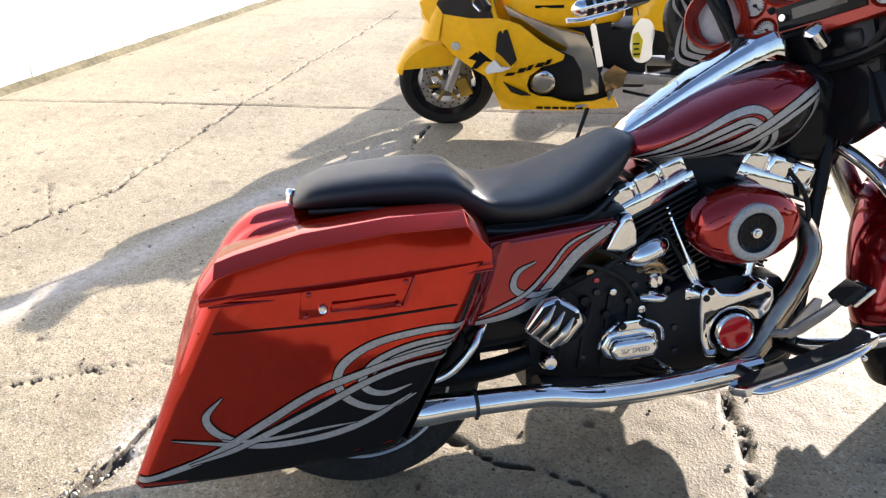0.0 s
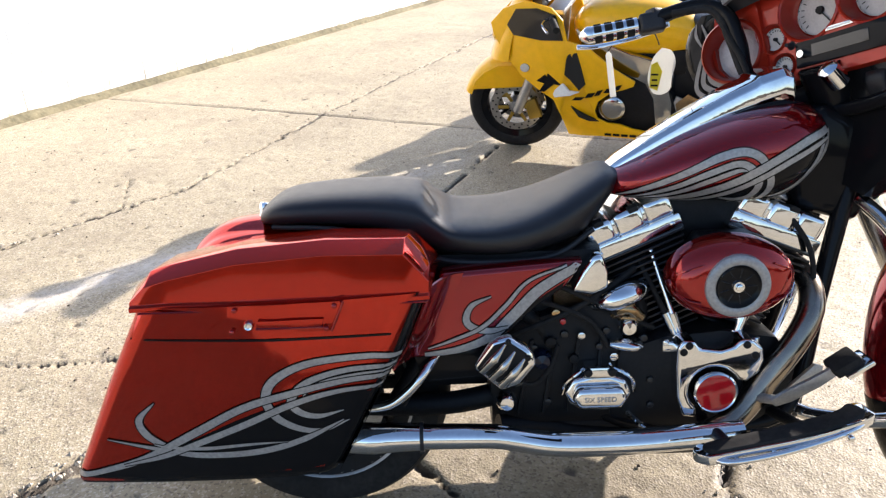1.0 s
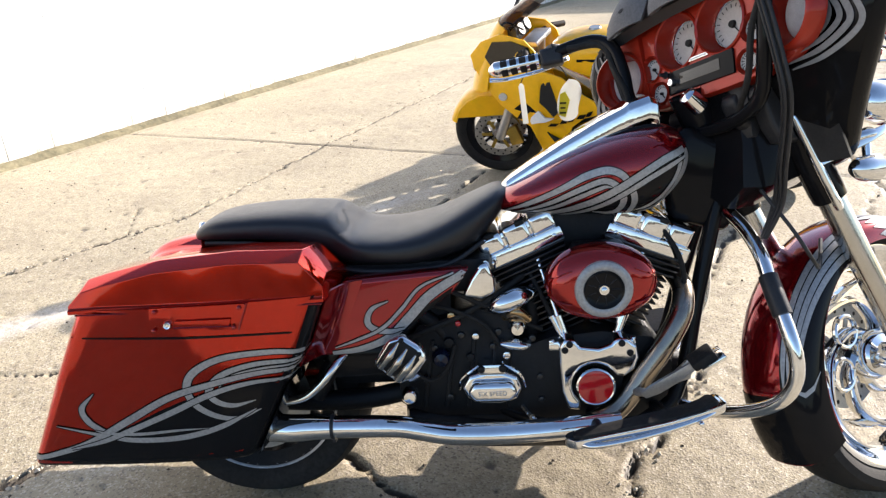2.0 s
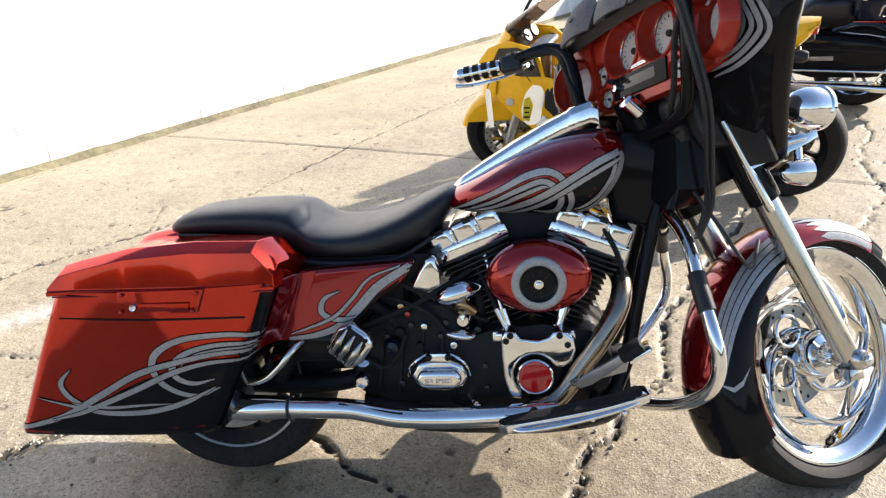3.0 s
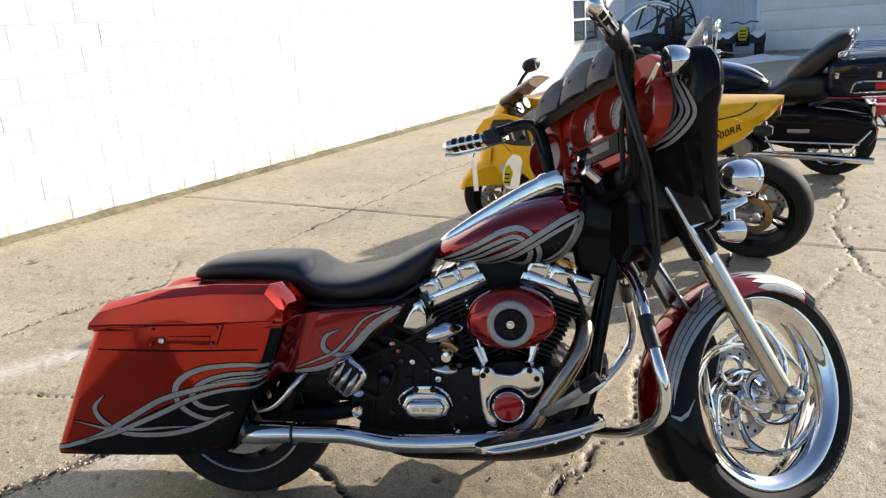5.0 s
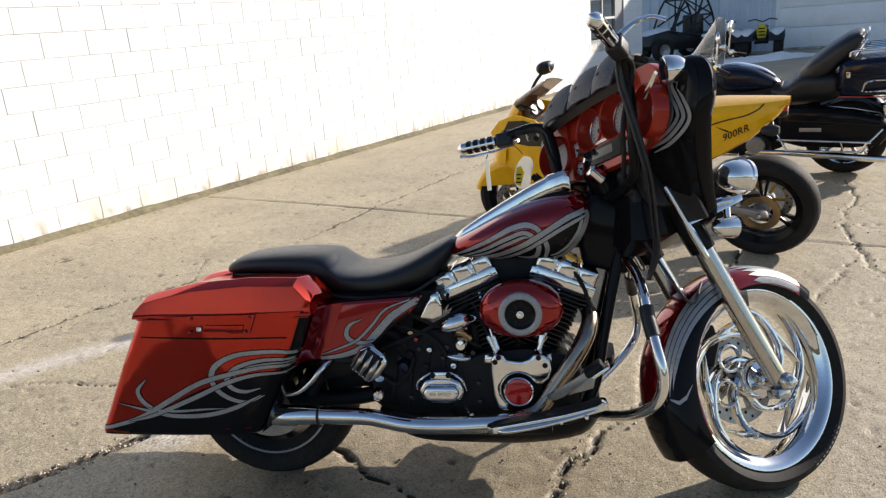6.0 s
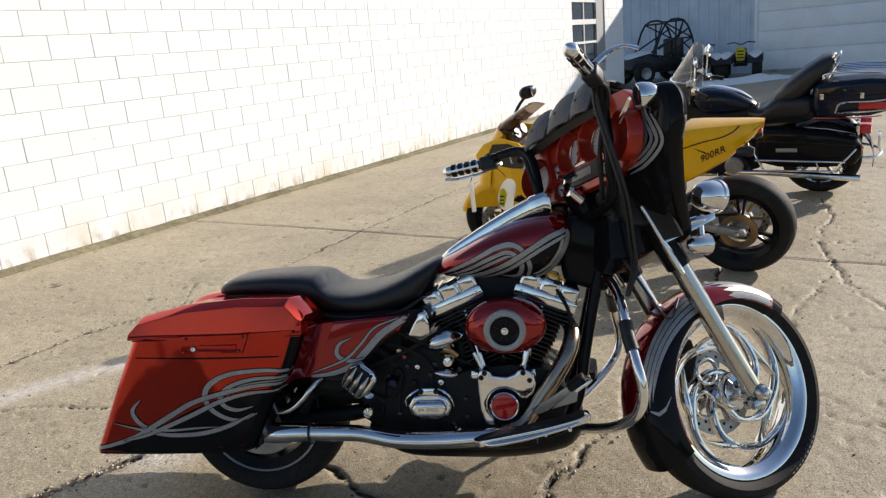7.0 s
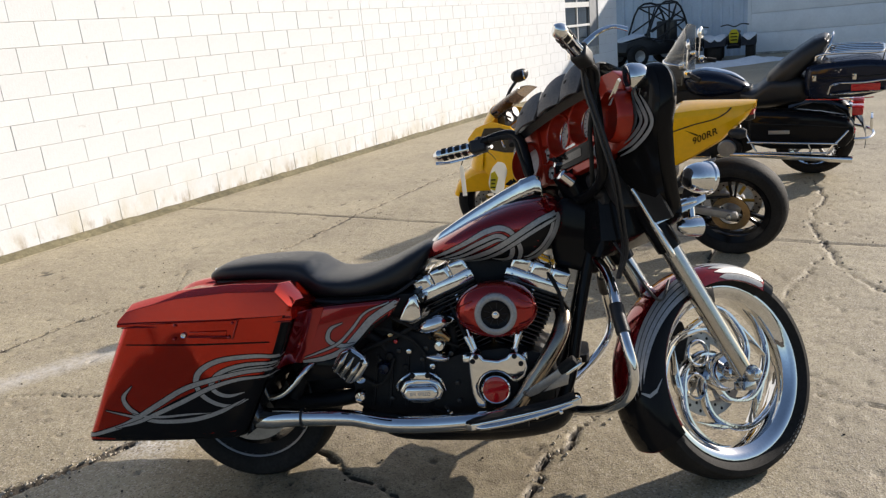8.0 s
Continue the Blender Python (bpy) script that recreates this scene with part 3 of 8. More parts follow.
# old snow by the far door
snow = []
for i in range(19):
    row = []
    for j in range(9):
        u, v = i / 18, j / 8
        y = 3.7 - 2.6 * u + 0.12 * math.sin(9 * u)
        x = 19.6 + 2.2 * u + (v - 0.5) * (2.0 - 0.9 * u)
        e = math.sin(math.pi * v) * math.sin(math.pi * min(max(u, 0.02), 0.98))
        row.append((x, y, -0.02 + 0.13 * e + 0.12 * e * noise.noise(Vector((x * 2.2, y * 2.2, 0)))))
    snow.append(row)
solid("snow_bank", sheet(snow, 0.02), SNOW, "low ragged bank of old snow on concrete", "snow", kind="stuff")

# bare trees and sheds far off across the yard, behind the camera: only ever mirrored
WOOD = mat("far_bare_trees", (0.055, 0.048, 0.042), 0.95, grain=0.5, scale=0.6, var=0.4)
ring = []
for k in range(41):
    a = radians(95 + 190 * k / 40)
    h = 2.9 + 2.2 * noise.noise(Vector((k * 0.37, 1.7, 0.0))) + 1.2 * noise.noise(Vector((k * 1.9, 0.2, 0.0)))
    ring.append([(3 + 42 * math.cos(a), -1 + 42 * math.sin(a), -0.1), (3 + 42 * math.cos(a), -1 + 42 * math.sin(a), h)])
solid("backdrop_far_trees", sheet([r for r in ring if r[0][1] < 3.0], 0.3), WOOD, "far dark line of bare trees across the yard", "backdrop", kind="structure")

# ---- the red touring motorcycle, built in its own frame: x ahead, y to its left, z up, rear tyre on the origin ----
BAGGER = pose(1.655, 0.64, 0.0, -8.0, 0.0, -65.5)
HUB = Vector((1.595, 0.0, 0.310))
STEER = Matrix.Translation(HUB) @ Matrix.Rotation(radians(34.6), 4, Vector((-math.sin(radians(28)), 0, math.cos(radians(28))))) @ Matrix.Translation(-HUB)


def tyre_profile(R, rim, half):
    """Outline of a tyre from bead to bead."""
    side = R - rim
    return [(rim - 0.004, -half * 0.62), (rim + 0.012, -half * 0.86), (rim + side * 0.45, -half), (R - side * 0.28, -half * 0.93),
            (R - side * 0.10, -half * 0.66), (R - 0.003, -half * 0.33), (R, 0.0), (R - 0.003, half * 0.33), (R - side * 0.10, half * 0.66),
            (R - side * 0.28, half * 0.93), (rim + side * 0.45, half), (rim + 0.012, half * 0.86), (rim - 0.004, half * 0.62)]


def rim_profile(r, half):
    return [(r - 0.030, -half * 0.35), (r - 0.026, -half * 0.72), (r - 0.012, -half * 0.84), (r + 0.006, -half), (r + 0.010, -half * 0.93), (r - 0.002, -half * 0.78),
            (r - 0.002, half * 0.78), (r + 0.010, half * 0.93), (r + 0.006, half), (r - 0.012, half * 0.84), (r - 0.026, half * 0.72), (r - 0.030, half * 0.35)]


def bolt_head(c, direction, r=0.007):
    return disc_on(c, direction, [(0.0, 0.005), (r * 0.5, 0.0052), (r * 0.9, 0.004), (r, 0.002), (r, -0.004), (0, -0.004)], 10)


def build_bagger():
    bike = thing("touring_motorcycle", BAGGER, "candy red bagger motorcycle with silver ribbons, leaning on its stand", "motorcycle")

    # rear wheel
    c = (0.018, 0.0, 0.294)
    wheel = part("rear_wheel", lathe(rim_profile(0.200, 0.075), 48, c, closed=True), ENGINE, bike, "black rear rim with a polished lip")
    part("rim_lip", lathe([(0.200, -0.066), (0.203, -0.073), (0.212, -0.078), (0.213, -0.073), (0.205, -0.065)], 64, c, closed=True), ALLOY, wheel)
    part("tyre", lathe(tyre_profile(0.298, 0.205, 0.088), 72, c), RUBBER, wheel, "black road tyre")
    spokes = [moved(box((0.105, 0, 0), (0.16, 0.03, 0.03), 0.008), Matrix.Translation(c) @ Matrix.Rotation(2 * math.pi * k / 9, 4, "Y")) for k in range(9)]
    part("spokes", join(*spokes, disc_on(c, (0, 1, 0), [(0, -0.07), (0.05, -0.07), (0.055, -0.05), (0.055, 0.05), (0.05, 0.07), (0, 0.07)])), ENGINE, wheel)
    part("brake_disc", disc_on((0.018, -0.085, 0.294), (0, 1, 0), [(0.075, -0.003), (0.145, -0.003), (0.145, 0.003), (0.075, 0.003), (0.075, -0.003)], 48), DISC, wheel)

    # swingarm, frame rails and the dark mass under the seat
    part("swingarm", join(tube([(0.03, -0.12, 0.305), (0.30, -0.13, 0.30), (0.48, -0.12, 0.33)], 0.026, 12), tube([(0.03, 0.12, 0.305), (0.30, 0.13, 0.30), (0.48, 0.12, 0.33)], 0.026, 12)), ENGINE, bike)
    part("rear_frame", join(
        tube([(0.10, -0.15, 0.60), (0.33, -0.15, 0.56), (0.50, -0.14, 0.50), (0.56, -0.13, 0.33)], 0.019),
        tube([(0.10, 0.15, 0.60), (0.33, 0.15, 0.56), (0.50, 0.14, 0.50), (0.56, 0.13, 0.33)], 0.019),
        box((0.36, 0, 0.50), (0.38, 0.26, 0.20), 0.03), box((0.36, 0.0, 0.39), (0.24, 0.20, 0.14), 0.03), box((0.42, 0, 0.615), (0.46, 0.30, 0.09), 0.03)), ENGINE, bike, "black frame and battery box")
    for s in (-1, 1):
        part("shock_absorber", rod((0.20, s * 0.165, 0.33), (0.30, s * 0.165, 0.50), 0.022), ENGINE, bike)
    for s in (-1, 1):
        part("down_tube", tube([(0.60, s * 0.13, 0.30), (0.75, s * 0.14, 0.235), (1.02, s * 0.14, 0.235), (1.10, s * 0.11, 0.32), (1.14, s * 0.08, 0.50), (1.19, s * 0.05, 0.72), (1.235, s * 0.035, 0.86)], 0.0195), BLACK, bike, "gloss black frame tube")
    part("steering_neck", join(tube([(1.205, 0, 0.84), (1.18, 0, 0.90), (1.13, 0, 1.0)], 0.045, 18, 3), box((1.08, 0, 0.80), (0.22, 0.09, 0.10), 0.03),
                               prism([(1.08, 0.70), (1.22, 0.66), (1.25, 0.74), (1.23, 0.88), (1.12, 0.93), (1.06, 0.86)], -0.06, 0.06, 0.03, 3)), BLACK, bike, "black steering neck")

    # engine
    engine = part("crankcase", join(
        prism([(0.66, 0.27), (0.78, 0.235), (0.98, 0.235), (1.06, 0.29), (1.07, 0.38), (1.02, 0.45), (0.90, 0.47), (0.78, 0.46), (0.68, 0.43)], -0.165, 0.165, 0.02),
        prism([(0.40, 0.29), (0.48, 0.25), (0.70, 0.25), (0.72, 0.40), (0.70, 0.50), (0.62, 0.54), (0.46, 0.50), (0.40, 0.42)], -0.155, 0.155, 0.025),
        prism([(0.53, 0.19), (0.98, 0.20), (1.05, 0.24), (0.98, 0.26), (0.50, 0.255)], -0.11, 0.11, 0.012)), ENGINE, bike, "black wrinkle-finish engine cases")
    for x, z in ((0.50, 0.44), (0.565, 0.47), (0.72, 0.385), (0.735, 0.455), (0.70, 0.33), (0.53, 0.31), (0.655, 0.475), (0.475, 0.36)):
        part("case_bolt", bolt_head((x, -0.158, z), (0, -1, 0), 0.009), FIN, engine)
    for foot, lean, x0 in ((0.815, -22.5, -1), (0.925, 22.5, 1)):
        a = radians(lean)
        axis = Vector((math.sin(a), 0, math.cos(a)))
        base = Vector((foot, 0, 0.44))
        up = Matrix.Translation(base) @ Matrix.Rotation(a, 4, "Y")
        cyl = part("cylinder", moved(lathe([(0, 0.0), (0.058, 0.0), (0.058, 0.18), (0, 0.18)], 28, axis="z"), up), ENGINE, bike, "black finned cylinder")
        for k in range(11):
            h = 0.018 + k * 0.0150
            w = 0.108 + 0.028 * min(k / 7, 1)
            part("fin", moved(box((0, 0, h), (w * 1.12, 0.236, 0.0062), 0.002, 1), up), FIN, cyl)
        part("cylinder_head", moved(join(box((0, 0, 0.200), (0.160, 0.19, 0.05), 0.018), *[box((0, 0, 0.183 + 0.0135 * k), (0.176 + 0.008 * k, 0.240, 0.0060), 0.002, 1) for k in range(4)]), up), FIN, bike, "black finned cylinder head")
        lower = moved(bevelled(box((0, 0, 0.240), (0.206, 0.228, 0.036)), 0.005, 2), up)
        rocker = part("rocker_cover", lower, CHROME, bike, "chrome rocker cover")
        part("upper_cover", moved(join(bevelled(box((-0.064, 0, 0.279), (0.064, 0.214, 0.050)), 0.012, 3), bevelled(box((0.002, 0, 0.280), (0.064, 0.217, 0.052)), 0.012, 3), bevelled(box((0.067, 0, 0.279), (0.062, 0.214, 0.050)), 0.012, 3), box((0.0, 0, 0.278), (0.184, 0.205, 0.042), 0.010)), up), CHROME, rocker)
        for dx in (-0.060, 0.018):
            part("cover_notch", moved(box((dx, -0.098, 0.302), (0.022, 0.024, 0.012), 0.003), up), DARK, rocker)
        for dx in (-0.080, 0.082):
            part("cover_bolt", moved(bolt_head((dx, -0.113, 0.241), (0, -1, 0), 0.0055), up), CHROME, rocker)
        top = base + axis * 0.215
        for dy, off in ((-0.130, 0.012), (-0.122, -0.024)):
            low = Vector((0.875 + x0 * (0.055 + abs(off) * 0.4), -0.148, 0.447))
            hi = Vector((top.x - x0 * 0.012 + off, dy, top.z))
            rodp = part("pushrod_tube", tube([low, low.lerp(hi, 0.30)], 0.0110, 14, 1), CHROME, bike, "chrome pushrod tube")
            part("upper_tube", tube([low.lerp(hi, 0.29), hi + Vector((0, 0.03, 0))], 0.0068, 12, 1), CHROME if dy < -0.125 else ENGINE, rodp)
            part("collar", disc_on(low, hi - low, [(0, -0.008), (0.018, -0.008), (0.020, 0.0), (0.018, 0.012), (0, 0.012)], 16), CHROME, rodp)
        blk = Vector((0.875 + x0 * 0.072, -0.15, 0.437))
        part("lifter_block", join(box(blk, (0.062, 0.05, 0.022), 0.006), bolt_head(blk + Vector((0.024, -0.02, 0.012)), (0, 0, 1), 0.008), bolt_head(blk + Vector((-0.024, -0.02, 0.012)), (0, 0, 1), 0.008)), CHROME, bike, "chrome lifter block")

    # low black belly, primary cover and the far footboard
    part("oil_pan", body([(0.41, 0, 0.245, 0.09, 0.05, 0.05, 2.6), (0.46, 0, 0.235, 0.13, 0.06, 0.065, 2.8), (0.55, 0, 0.225, 0.145, 0.06, 0.090, 3.0), (0.73, 0, 0.225, 0.15, 0.06, 0.100, 3.0), (0.90, 0, 0.225, 0.15, 0.06, 0.100, 3.0), (1.06, 0, 0.235, 0.14, 0.06, 0.085, 2.8), (1.12, 0, 0.255, 0.10, 0.05, 0.055, 2.4)], 28, 4), ENGINE, bike, "low black engine belly")
    part("primary_cover", prism([(0.44, 0.26), (0.42, 0.36), (0.50, 0.44), (0.66, 0.43), (0.92, 0.44), (1.06, 0.40), (1.10, 0.31), (1.04, 0.23), (0.90, 0.21), (0.56, 0.21)], 0.155, 0.255, 0.03, 3), ENGINE, bike, "black primary cover")

    # cam cover: chrome casting round a red cap
    bow = [(0.875 + 0.053 * math.cos(radians(a)), 0.350 + 0.053 * math.sin(radians(a))) for a in range(20, 251, 21)]
    outline = [(0.794, 0.448), (0.806, 0.466), (0.830, 0.464), (0.842, 0.446), (0.885, 0.440), (0.912, 0.448), (0.926, 0.464), (0.950, 0.462), (0.974, 0.442), (0.978, 0.414), (0.968, 0.385), (0.944, 0.366)] + bow + [(0.842, 0.284), (0.812, 0.288), (0.798, 0.335), (0.794, 0.400)]
    cam_cover = part("cam_cover", prism(outline, -0.207, -0.155, 0.013, 4), CHROME, bike, "chrome cam cover arched round a red cap")
    part("recess", disc_on((0.885, -0.176, 0.350), (0, -1, 0), [(0, 0.004), (0.060, 0.004), (0.064, 0.0), (0.064, -0.02), (0, -0.02)], 40), ENGINE, cam_cover)
    part("ring", disc_on((0.875, -0.210, 0.350), (0, -1, 0), [(0.038, 0.010), (0.043, 0.014), (0.046, 0.011), (0.047, -0.03), (0.038, -0.03)], 44), CHROME, cam_cover)
    part("cap", disc_on((0.875, -0.210, 0.350), (0, -1, 0), [(0, 0.015), (0.030, 0.0145), (0.041, 0.012), (0.042, 0.0), (0, 0.0)], 44), RED_LENS, cam_cover, "glossy red cap")
    for x, z in ((0.807, 0.440), (0.957, 0.428), (0.818, 0.454), (0.938, 0.452)):
        part("screw", bolt_head((x, -0.206, z), (0, -1, 0), 0.0085), ENGINE, cam_cover)

    # transmission end cover
    trans = part("gearbox_cover", prism([(0.560, 0.345), (0.578, 0.378), (0.620, 0.388), (0.660, 0.386), (0.695, 0.372), (0.708, 0.342), (0.694, 0.312), (0.655, 0.300), (0.605, 0.302), (0.572, 0.318)], -0.192, -0.150, 0.012, 3), CHROME, bike, "chrome gearbox end cover with raised lettering")
    part("pod", prism([(0.575, 0.343), (0.588, 0.366), (0.680, 0.366), (0.694, 0.343), (0.680, 0.318), (0.588, 0.318)], -0.218, -0.190, 0.012, 3), CHROME, trans)
    part("bridge", prism([(0.600, 0.380), (0.604, 0.408), (0.664, 0.408), (0.668, 0.380)], -0.20, -0.155, 0.008, 2), CHROME, trans)
    part("screw", bolt_head((0.610, -0.202, 0.398), (0, -1, 0), 0.009), ENGINE, trans)
    part("screw", bolt_head((0.660, -0.202, 0.398), (0, -1, 0), 0.009), ENGINE, trans)
    words = bpy.data.curves.new("lettering", "FONT")
    words.body, words.size, words.extrude, words.align_x, words.align_y = "SIX SPEED", 0.0155, 0.0012, "CENTER", "CENTER"
    words.materials.append(ALLOY)
    ob = new("lettering", words)
    ob.parent = trans
    ob.matrix_local = pose(0.634, -0.2185, 0.342, 90, 0, 0)
    part("cable", tube([(0.555, -0.19, 0.345), (0.562, -0.20, 0.375), (0.585, -0.20, 0.395), (0.602, -0.19, 0.402)], 0.004, 8), CHROME, trans)
    part("cable", tube([(0.712, -0.19, 0.345), (0.704, -0.20, 0.378), (0.685, -0.20, 0.396), (0.666, -0.19, 0.402)], 0.004, 8), CHROME, trans)
    part("oil_spout", join(rod((0.70, -0.15, 0.282), (0.725, -0.20, 0.27), 0.007, 8), rod((0.715, -0.19, 0.275), (0.735, -0.20, 0.262), 0.004, 8)), CHROME, trans)

    # small chrome castings over the gearbox
    part("starter_cap", join(disc_on((0.700, -0.150, 0.485), (0, -1, 0), [(0, 0.03), (0.014, 0.028), (0.022, 0.018), (0.024, 0.0), (0, 0)], 24), moved(body([(-0.034, 0, 0, 0.020, 0.006, 0.008, 2.2), (-0.01, 0, 0, 0.030, 0.013, 0.012, 2.4), (0.02, 0, 0, 0.030, 0.012, 0.012, 2.4), (0.038, 0, 0, 0.016, 0.006, 0.008, 2.2)], 18, 3), pose(0.692, -0.165, 0.448, 0, 8, 0))), CHROME, bike, "chrome starter cover")
    part("brass_elbow", tube([(0.672, -0.14, 0.505), (0.70, -0.16, 0.525), (0.728, -0.15, 0.50)], 0.013, 12), BRONZE, bike)
    part("dipstick_ball", lathe([(0, -0.024), (0.016, -0.02), (0.024, -0.004), (0.022, 0.01), (0.012, 0.02), (0, 0.022)], 20, (0.515, -0.165, 0.418)), NAVY, bike, "dark polished oil plug")
    part("heat_guard", join(prism([(0.575, 0.574), (0.596, 0.618), (0.618, 0.650), (0.638, 0.655), (0.652, 0.615), (0.652, 0.580), (0.620, 0.566)], -0.185, -0.15, 0.014, 3)), CHROME, bike, "chrome horn-side trim")
    part("pipe_elbow", tube([(0.615, -0.13, 0.525), (0.66, -0.165, 0.545), (0.705, -0.16, 0.560), (0.74, -0.12, 0.555)], [0.012, 0.024, 0.026, 0.018], 14), CHROME, bike)
    part("rear_header_pipe", tube([(0.72, -0.07, 0.56), (0.735, -0.10, 0.52), (0.735, -0.10, 0.45), (0.72, -0.08, 0.36)], 0.022, 14), ENGINE, bike, "sooty rear exhaust pipe")

    # air cleaner
    air = part("air_cleaner", loft([[(0.892 + a * s * math.cos(q), y, 0.602 + b * s * math.sin(q)) for q in [2 * math.pi * k / 56 for k in range(56)]] for a, b, s, y in
                                    ((0.127, 0.087, 0.86, -0.165), (0.127, 0.087, 0.99, -0.172), (0.127, 0.087, 1.0, -0.200), (0.127, 0.087, 0.965, -0.222), (0.127, 0.087, 0.86, -0.237), (0.127, 0.087, 0.60, -0.246), (0.127, 0.087, 0.2, -0.247))]), AIR_RED, bike, "oval red air cleaner with a brushed silver ring")
    cx = (0.892, -0.244, 0.598)
    part("silver_ring", disc_on(cx, (0, -1, 0), [(0.044, 0.0), (0.044, 0.008), (0.049, 0.011), (0.060, 0.010), (0.064, 0.007), (0.066, -0.004)], 52), SILVER, air)
    part("intake", disc_on(cx, (0, -1, 0), [(0, 0.0055), (0.014, 0.005), (0.024, 0.004), (0.034, 0.0045), (0.041, 0.007), (0.0445, 0.0105), (0.0455, -0.004)], 48), BLACK, air)
    for k in range(9):
        part("throat_vane", moved(box((0.028, 0, 0), (0.022, 0.004, 0.0022), 0.001, 1), Matrix.Translation((0.892, -0.2480, 0.598)) @ Matrix.Rotation(2 * math.pi * k / 9, 4, "Y")), PLASTIC, air)
    part("centre_bolt", join(bolt_head((0.892, -0.256, 0.598), (0, -1, 0), 0.0075), disc_on((0.892, -0.252, 0.598), (0, -1, 0), [(0, 0.003), (0.011, 0.003), (0.013, -0.003), (0, -0.003)], 20)), CHROME, air)
    for s in (-1, 1):
        part("crease", tube([(0.892 + s * 0.070, -0.2445, 0.602 + 0.040), (0.892 + s * 0.095, -0.240, 0.602 + 0.030), (0.892 + s * 0.115, -0.226, 0.602 + 0.016)], 0.0022, 6), TANK_RED, air)
        part("crease", tube([(0.892 + s * 0.070, -0.2445, 0.602 - 0.040), (0.892 + s * 0.095, -0.240, 0.602 - 0.034), (0.892 + s * 0.113, -0.226, 0.602 - 0.022)], 0.0022, 6), TANK_RED, air)
    part("backing_plate", prism([(0.78, 0.58), (0.84, 0.68), (0.95, 0.68), (1.00, 0.60), (0.95, 0.53), (0.83, 0.53)], -0.17, -0.11, 0.01), ENGINE, air)

    # exhaust
    part("front_header_pipe", tube([(1.075, -0.05, 0.590), (1.096, -0.11, 0.556), (1.084, -0.165, 0.512), (1.046, -0.188, 0.446), (0.988, -0.196, 0.364), (0.930, -0.208, 0.290), (0.86, -0.228, 0.262)], [0.022, 0.025, 0.027, 0.027, 0.027, 0.026, 0.025], 18), HEADER, bike, "dulled steel exhaust header")
    muffler = part("exhaust_pipe", tube([(0.93, -0.235, 0.268), (0.80, -0.238, 0.258), (0.66, -0.240, 0.252), (0.535, -0.244, 0.257), (0.46, -0.247, 0.272), (0.40, -0.248, 0.283), (0.255, -0.250, 0.289)], [0.026, 0.027, 0.027, 0.027, 0.026, 0.026, 0.027], 20), CHROME, bike, "long chrome exhaust pipe")
    part("slip_on", tube([(0.26, -0.250, 0.289), (0.20, -0.250, 0.290), (0.15, -0.250, 0.289), (0.10, -0.246, 0.292), (0.02, -0.240, 0.300), (-0.10, -0.235, 0.310)], [0.028, 0.031, 0.033, 0.033, 0.033, 0.033], 20), CHROME, muffler)
    part("clamp", join(tube([(0.258, -0.25, 0.289), (0.250, -0.25, 0.289)], 0.0305, 20, 1), box((0.254, -0.25, 0.256), (0.010, 0.016, 0.010), 0.003)), PLASTIC, muffler)
    part("heat_shield_seam", join(tube([(0.385, -0.264, 0.304), (0.52, -0.262, 0.278), (0.545, -0.262, 0.276)], 0.003, 6)), BLACK, muffler)
    part("lower_pipe", tube([(0.98, -0.12, 0.20), (0.80, -0.14, 0.205), (0.62, -0.14, 0.215), (0.52, -0.13, 0.235), (0.42, -0.15, 0.25)], 0.026, 14), ENGINE, bike, "sooty lower pipe")

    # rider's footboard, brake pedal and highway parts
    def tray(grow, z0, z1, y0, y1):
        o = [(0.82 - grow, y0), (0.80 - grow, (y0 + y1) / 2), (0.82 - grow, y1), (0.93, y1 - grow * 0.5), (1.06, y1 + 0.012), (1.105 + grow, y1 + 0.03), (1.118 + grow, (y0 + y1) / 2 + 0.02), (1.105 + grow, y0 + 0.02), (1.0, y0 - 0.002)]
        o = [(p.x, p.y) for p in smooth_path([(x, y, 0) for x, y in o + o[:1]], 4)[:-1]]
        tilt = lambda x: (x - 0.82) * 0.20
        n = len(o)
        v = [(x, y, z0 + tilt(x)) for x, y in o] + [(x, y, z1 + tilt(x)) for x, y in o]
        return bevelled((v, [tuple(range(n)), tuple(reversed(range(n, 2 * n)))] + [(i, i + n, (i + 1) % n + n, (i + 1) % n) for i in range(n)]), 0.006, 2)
    board = part("footboard", tray(0.012, 0.286, 0.306, -0.385, -0.334), CHROME, bike, "chrome footboard with a black rubber pad")
    part("rubber_pad", tray(-0.004, 0.303, 0.312, -0.378, -0.342), RUBBER, board)
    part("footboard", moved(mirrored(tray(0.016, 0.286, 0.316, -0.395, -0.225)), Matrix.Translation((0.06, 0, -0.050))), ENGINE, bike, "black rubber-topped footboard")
    part("edge_bead", tube([(0.812, -0.36, 0.292), (0.84, -0.392, 0.296), (0.93, -0.396, 0.312), (1.03, -0.386, 0.334), (1.10, -0.366, 0.350), (1.128, -0.325, 0.356)], 0.006, 10), CHROME, board)
    for x in (0.86, 0.93, 1.0, 1.07):
        part("rivet", bolt_head((x, -0.391, 0.288 + (x - 0.82) * 0.2), (0, -1, 0), 0.006), CHROME, board)
    part("mount", join(rod((0.87, -0.32, 0.285), (0.87, -0.12, 0.25), 0.013), rod((1.03, -0.32, 0.31), (1.02, -0.12, 0.26), 0.013), box((0.95, -0.30, 0.282), (0.05, 0.04, 0.04), 0.008)), ENGINE, board)
    arm = [(0.975, -0.262, 0.346, 0.009), (1.00, -0.270, 0.364, 0.014), (1.05, -0.282, 0.402, 0.013), (1.092, -0.288, 0.436, 0.010)]
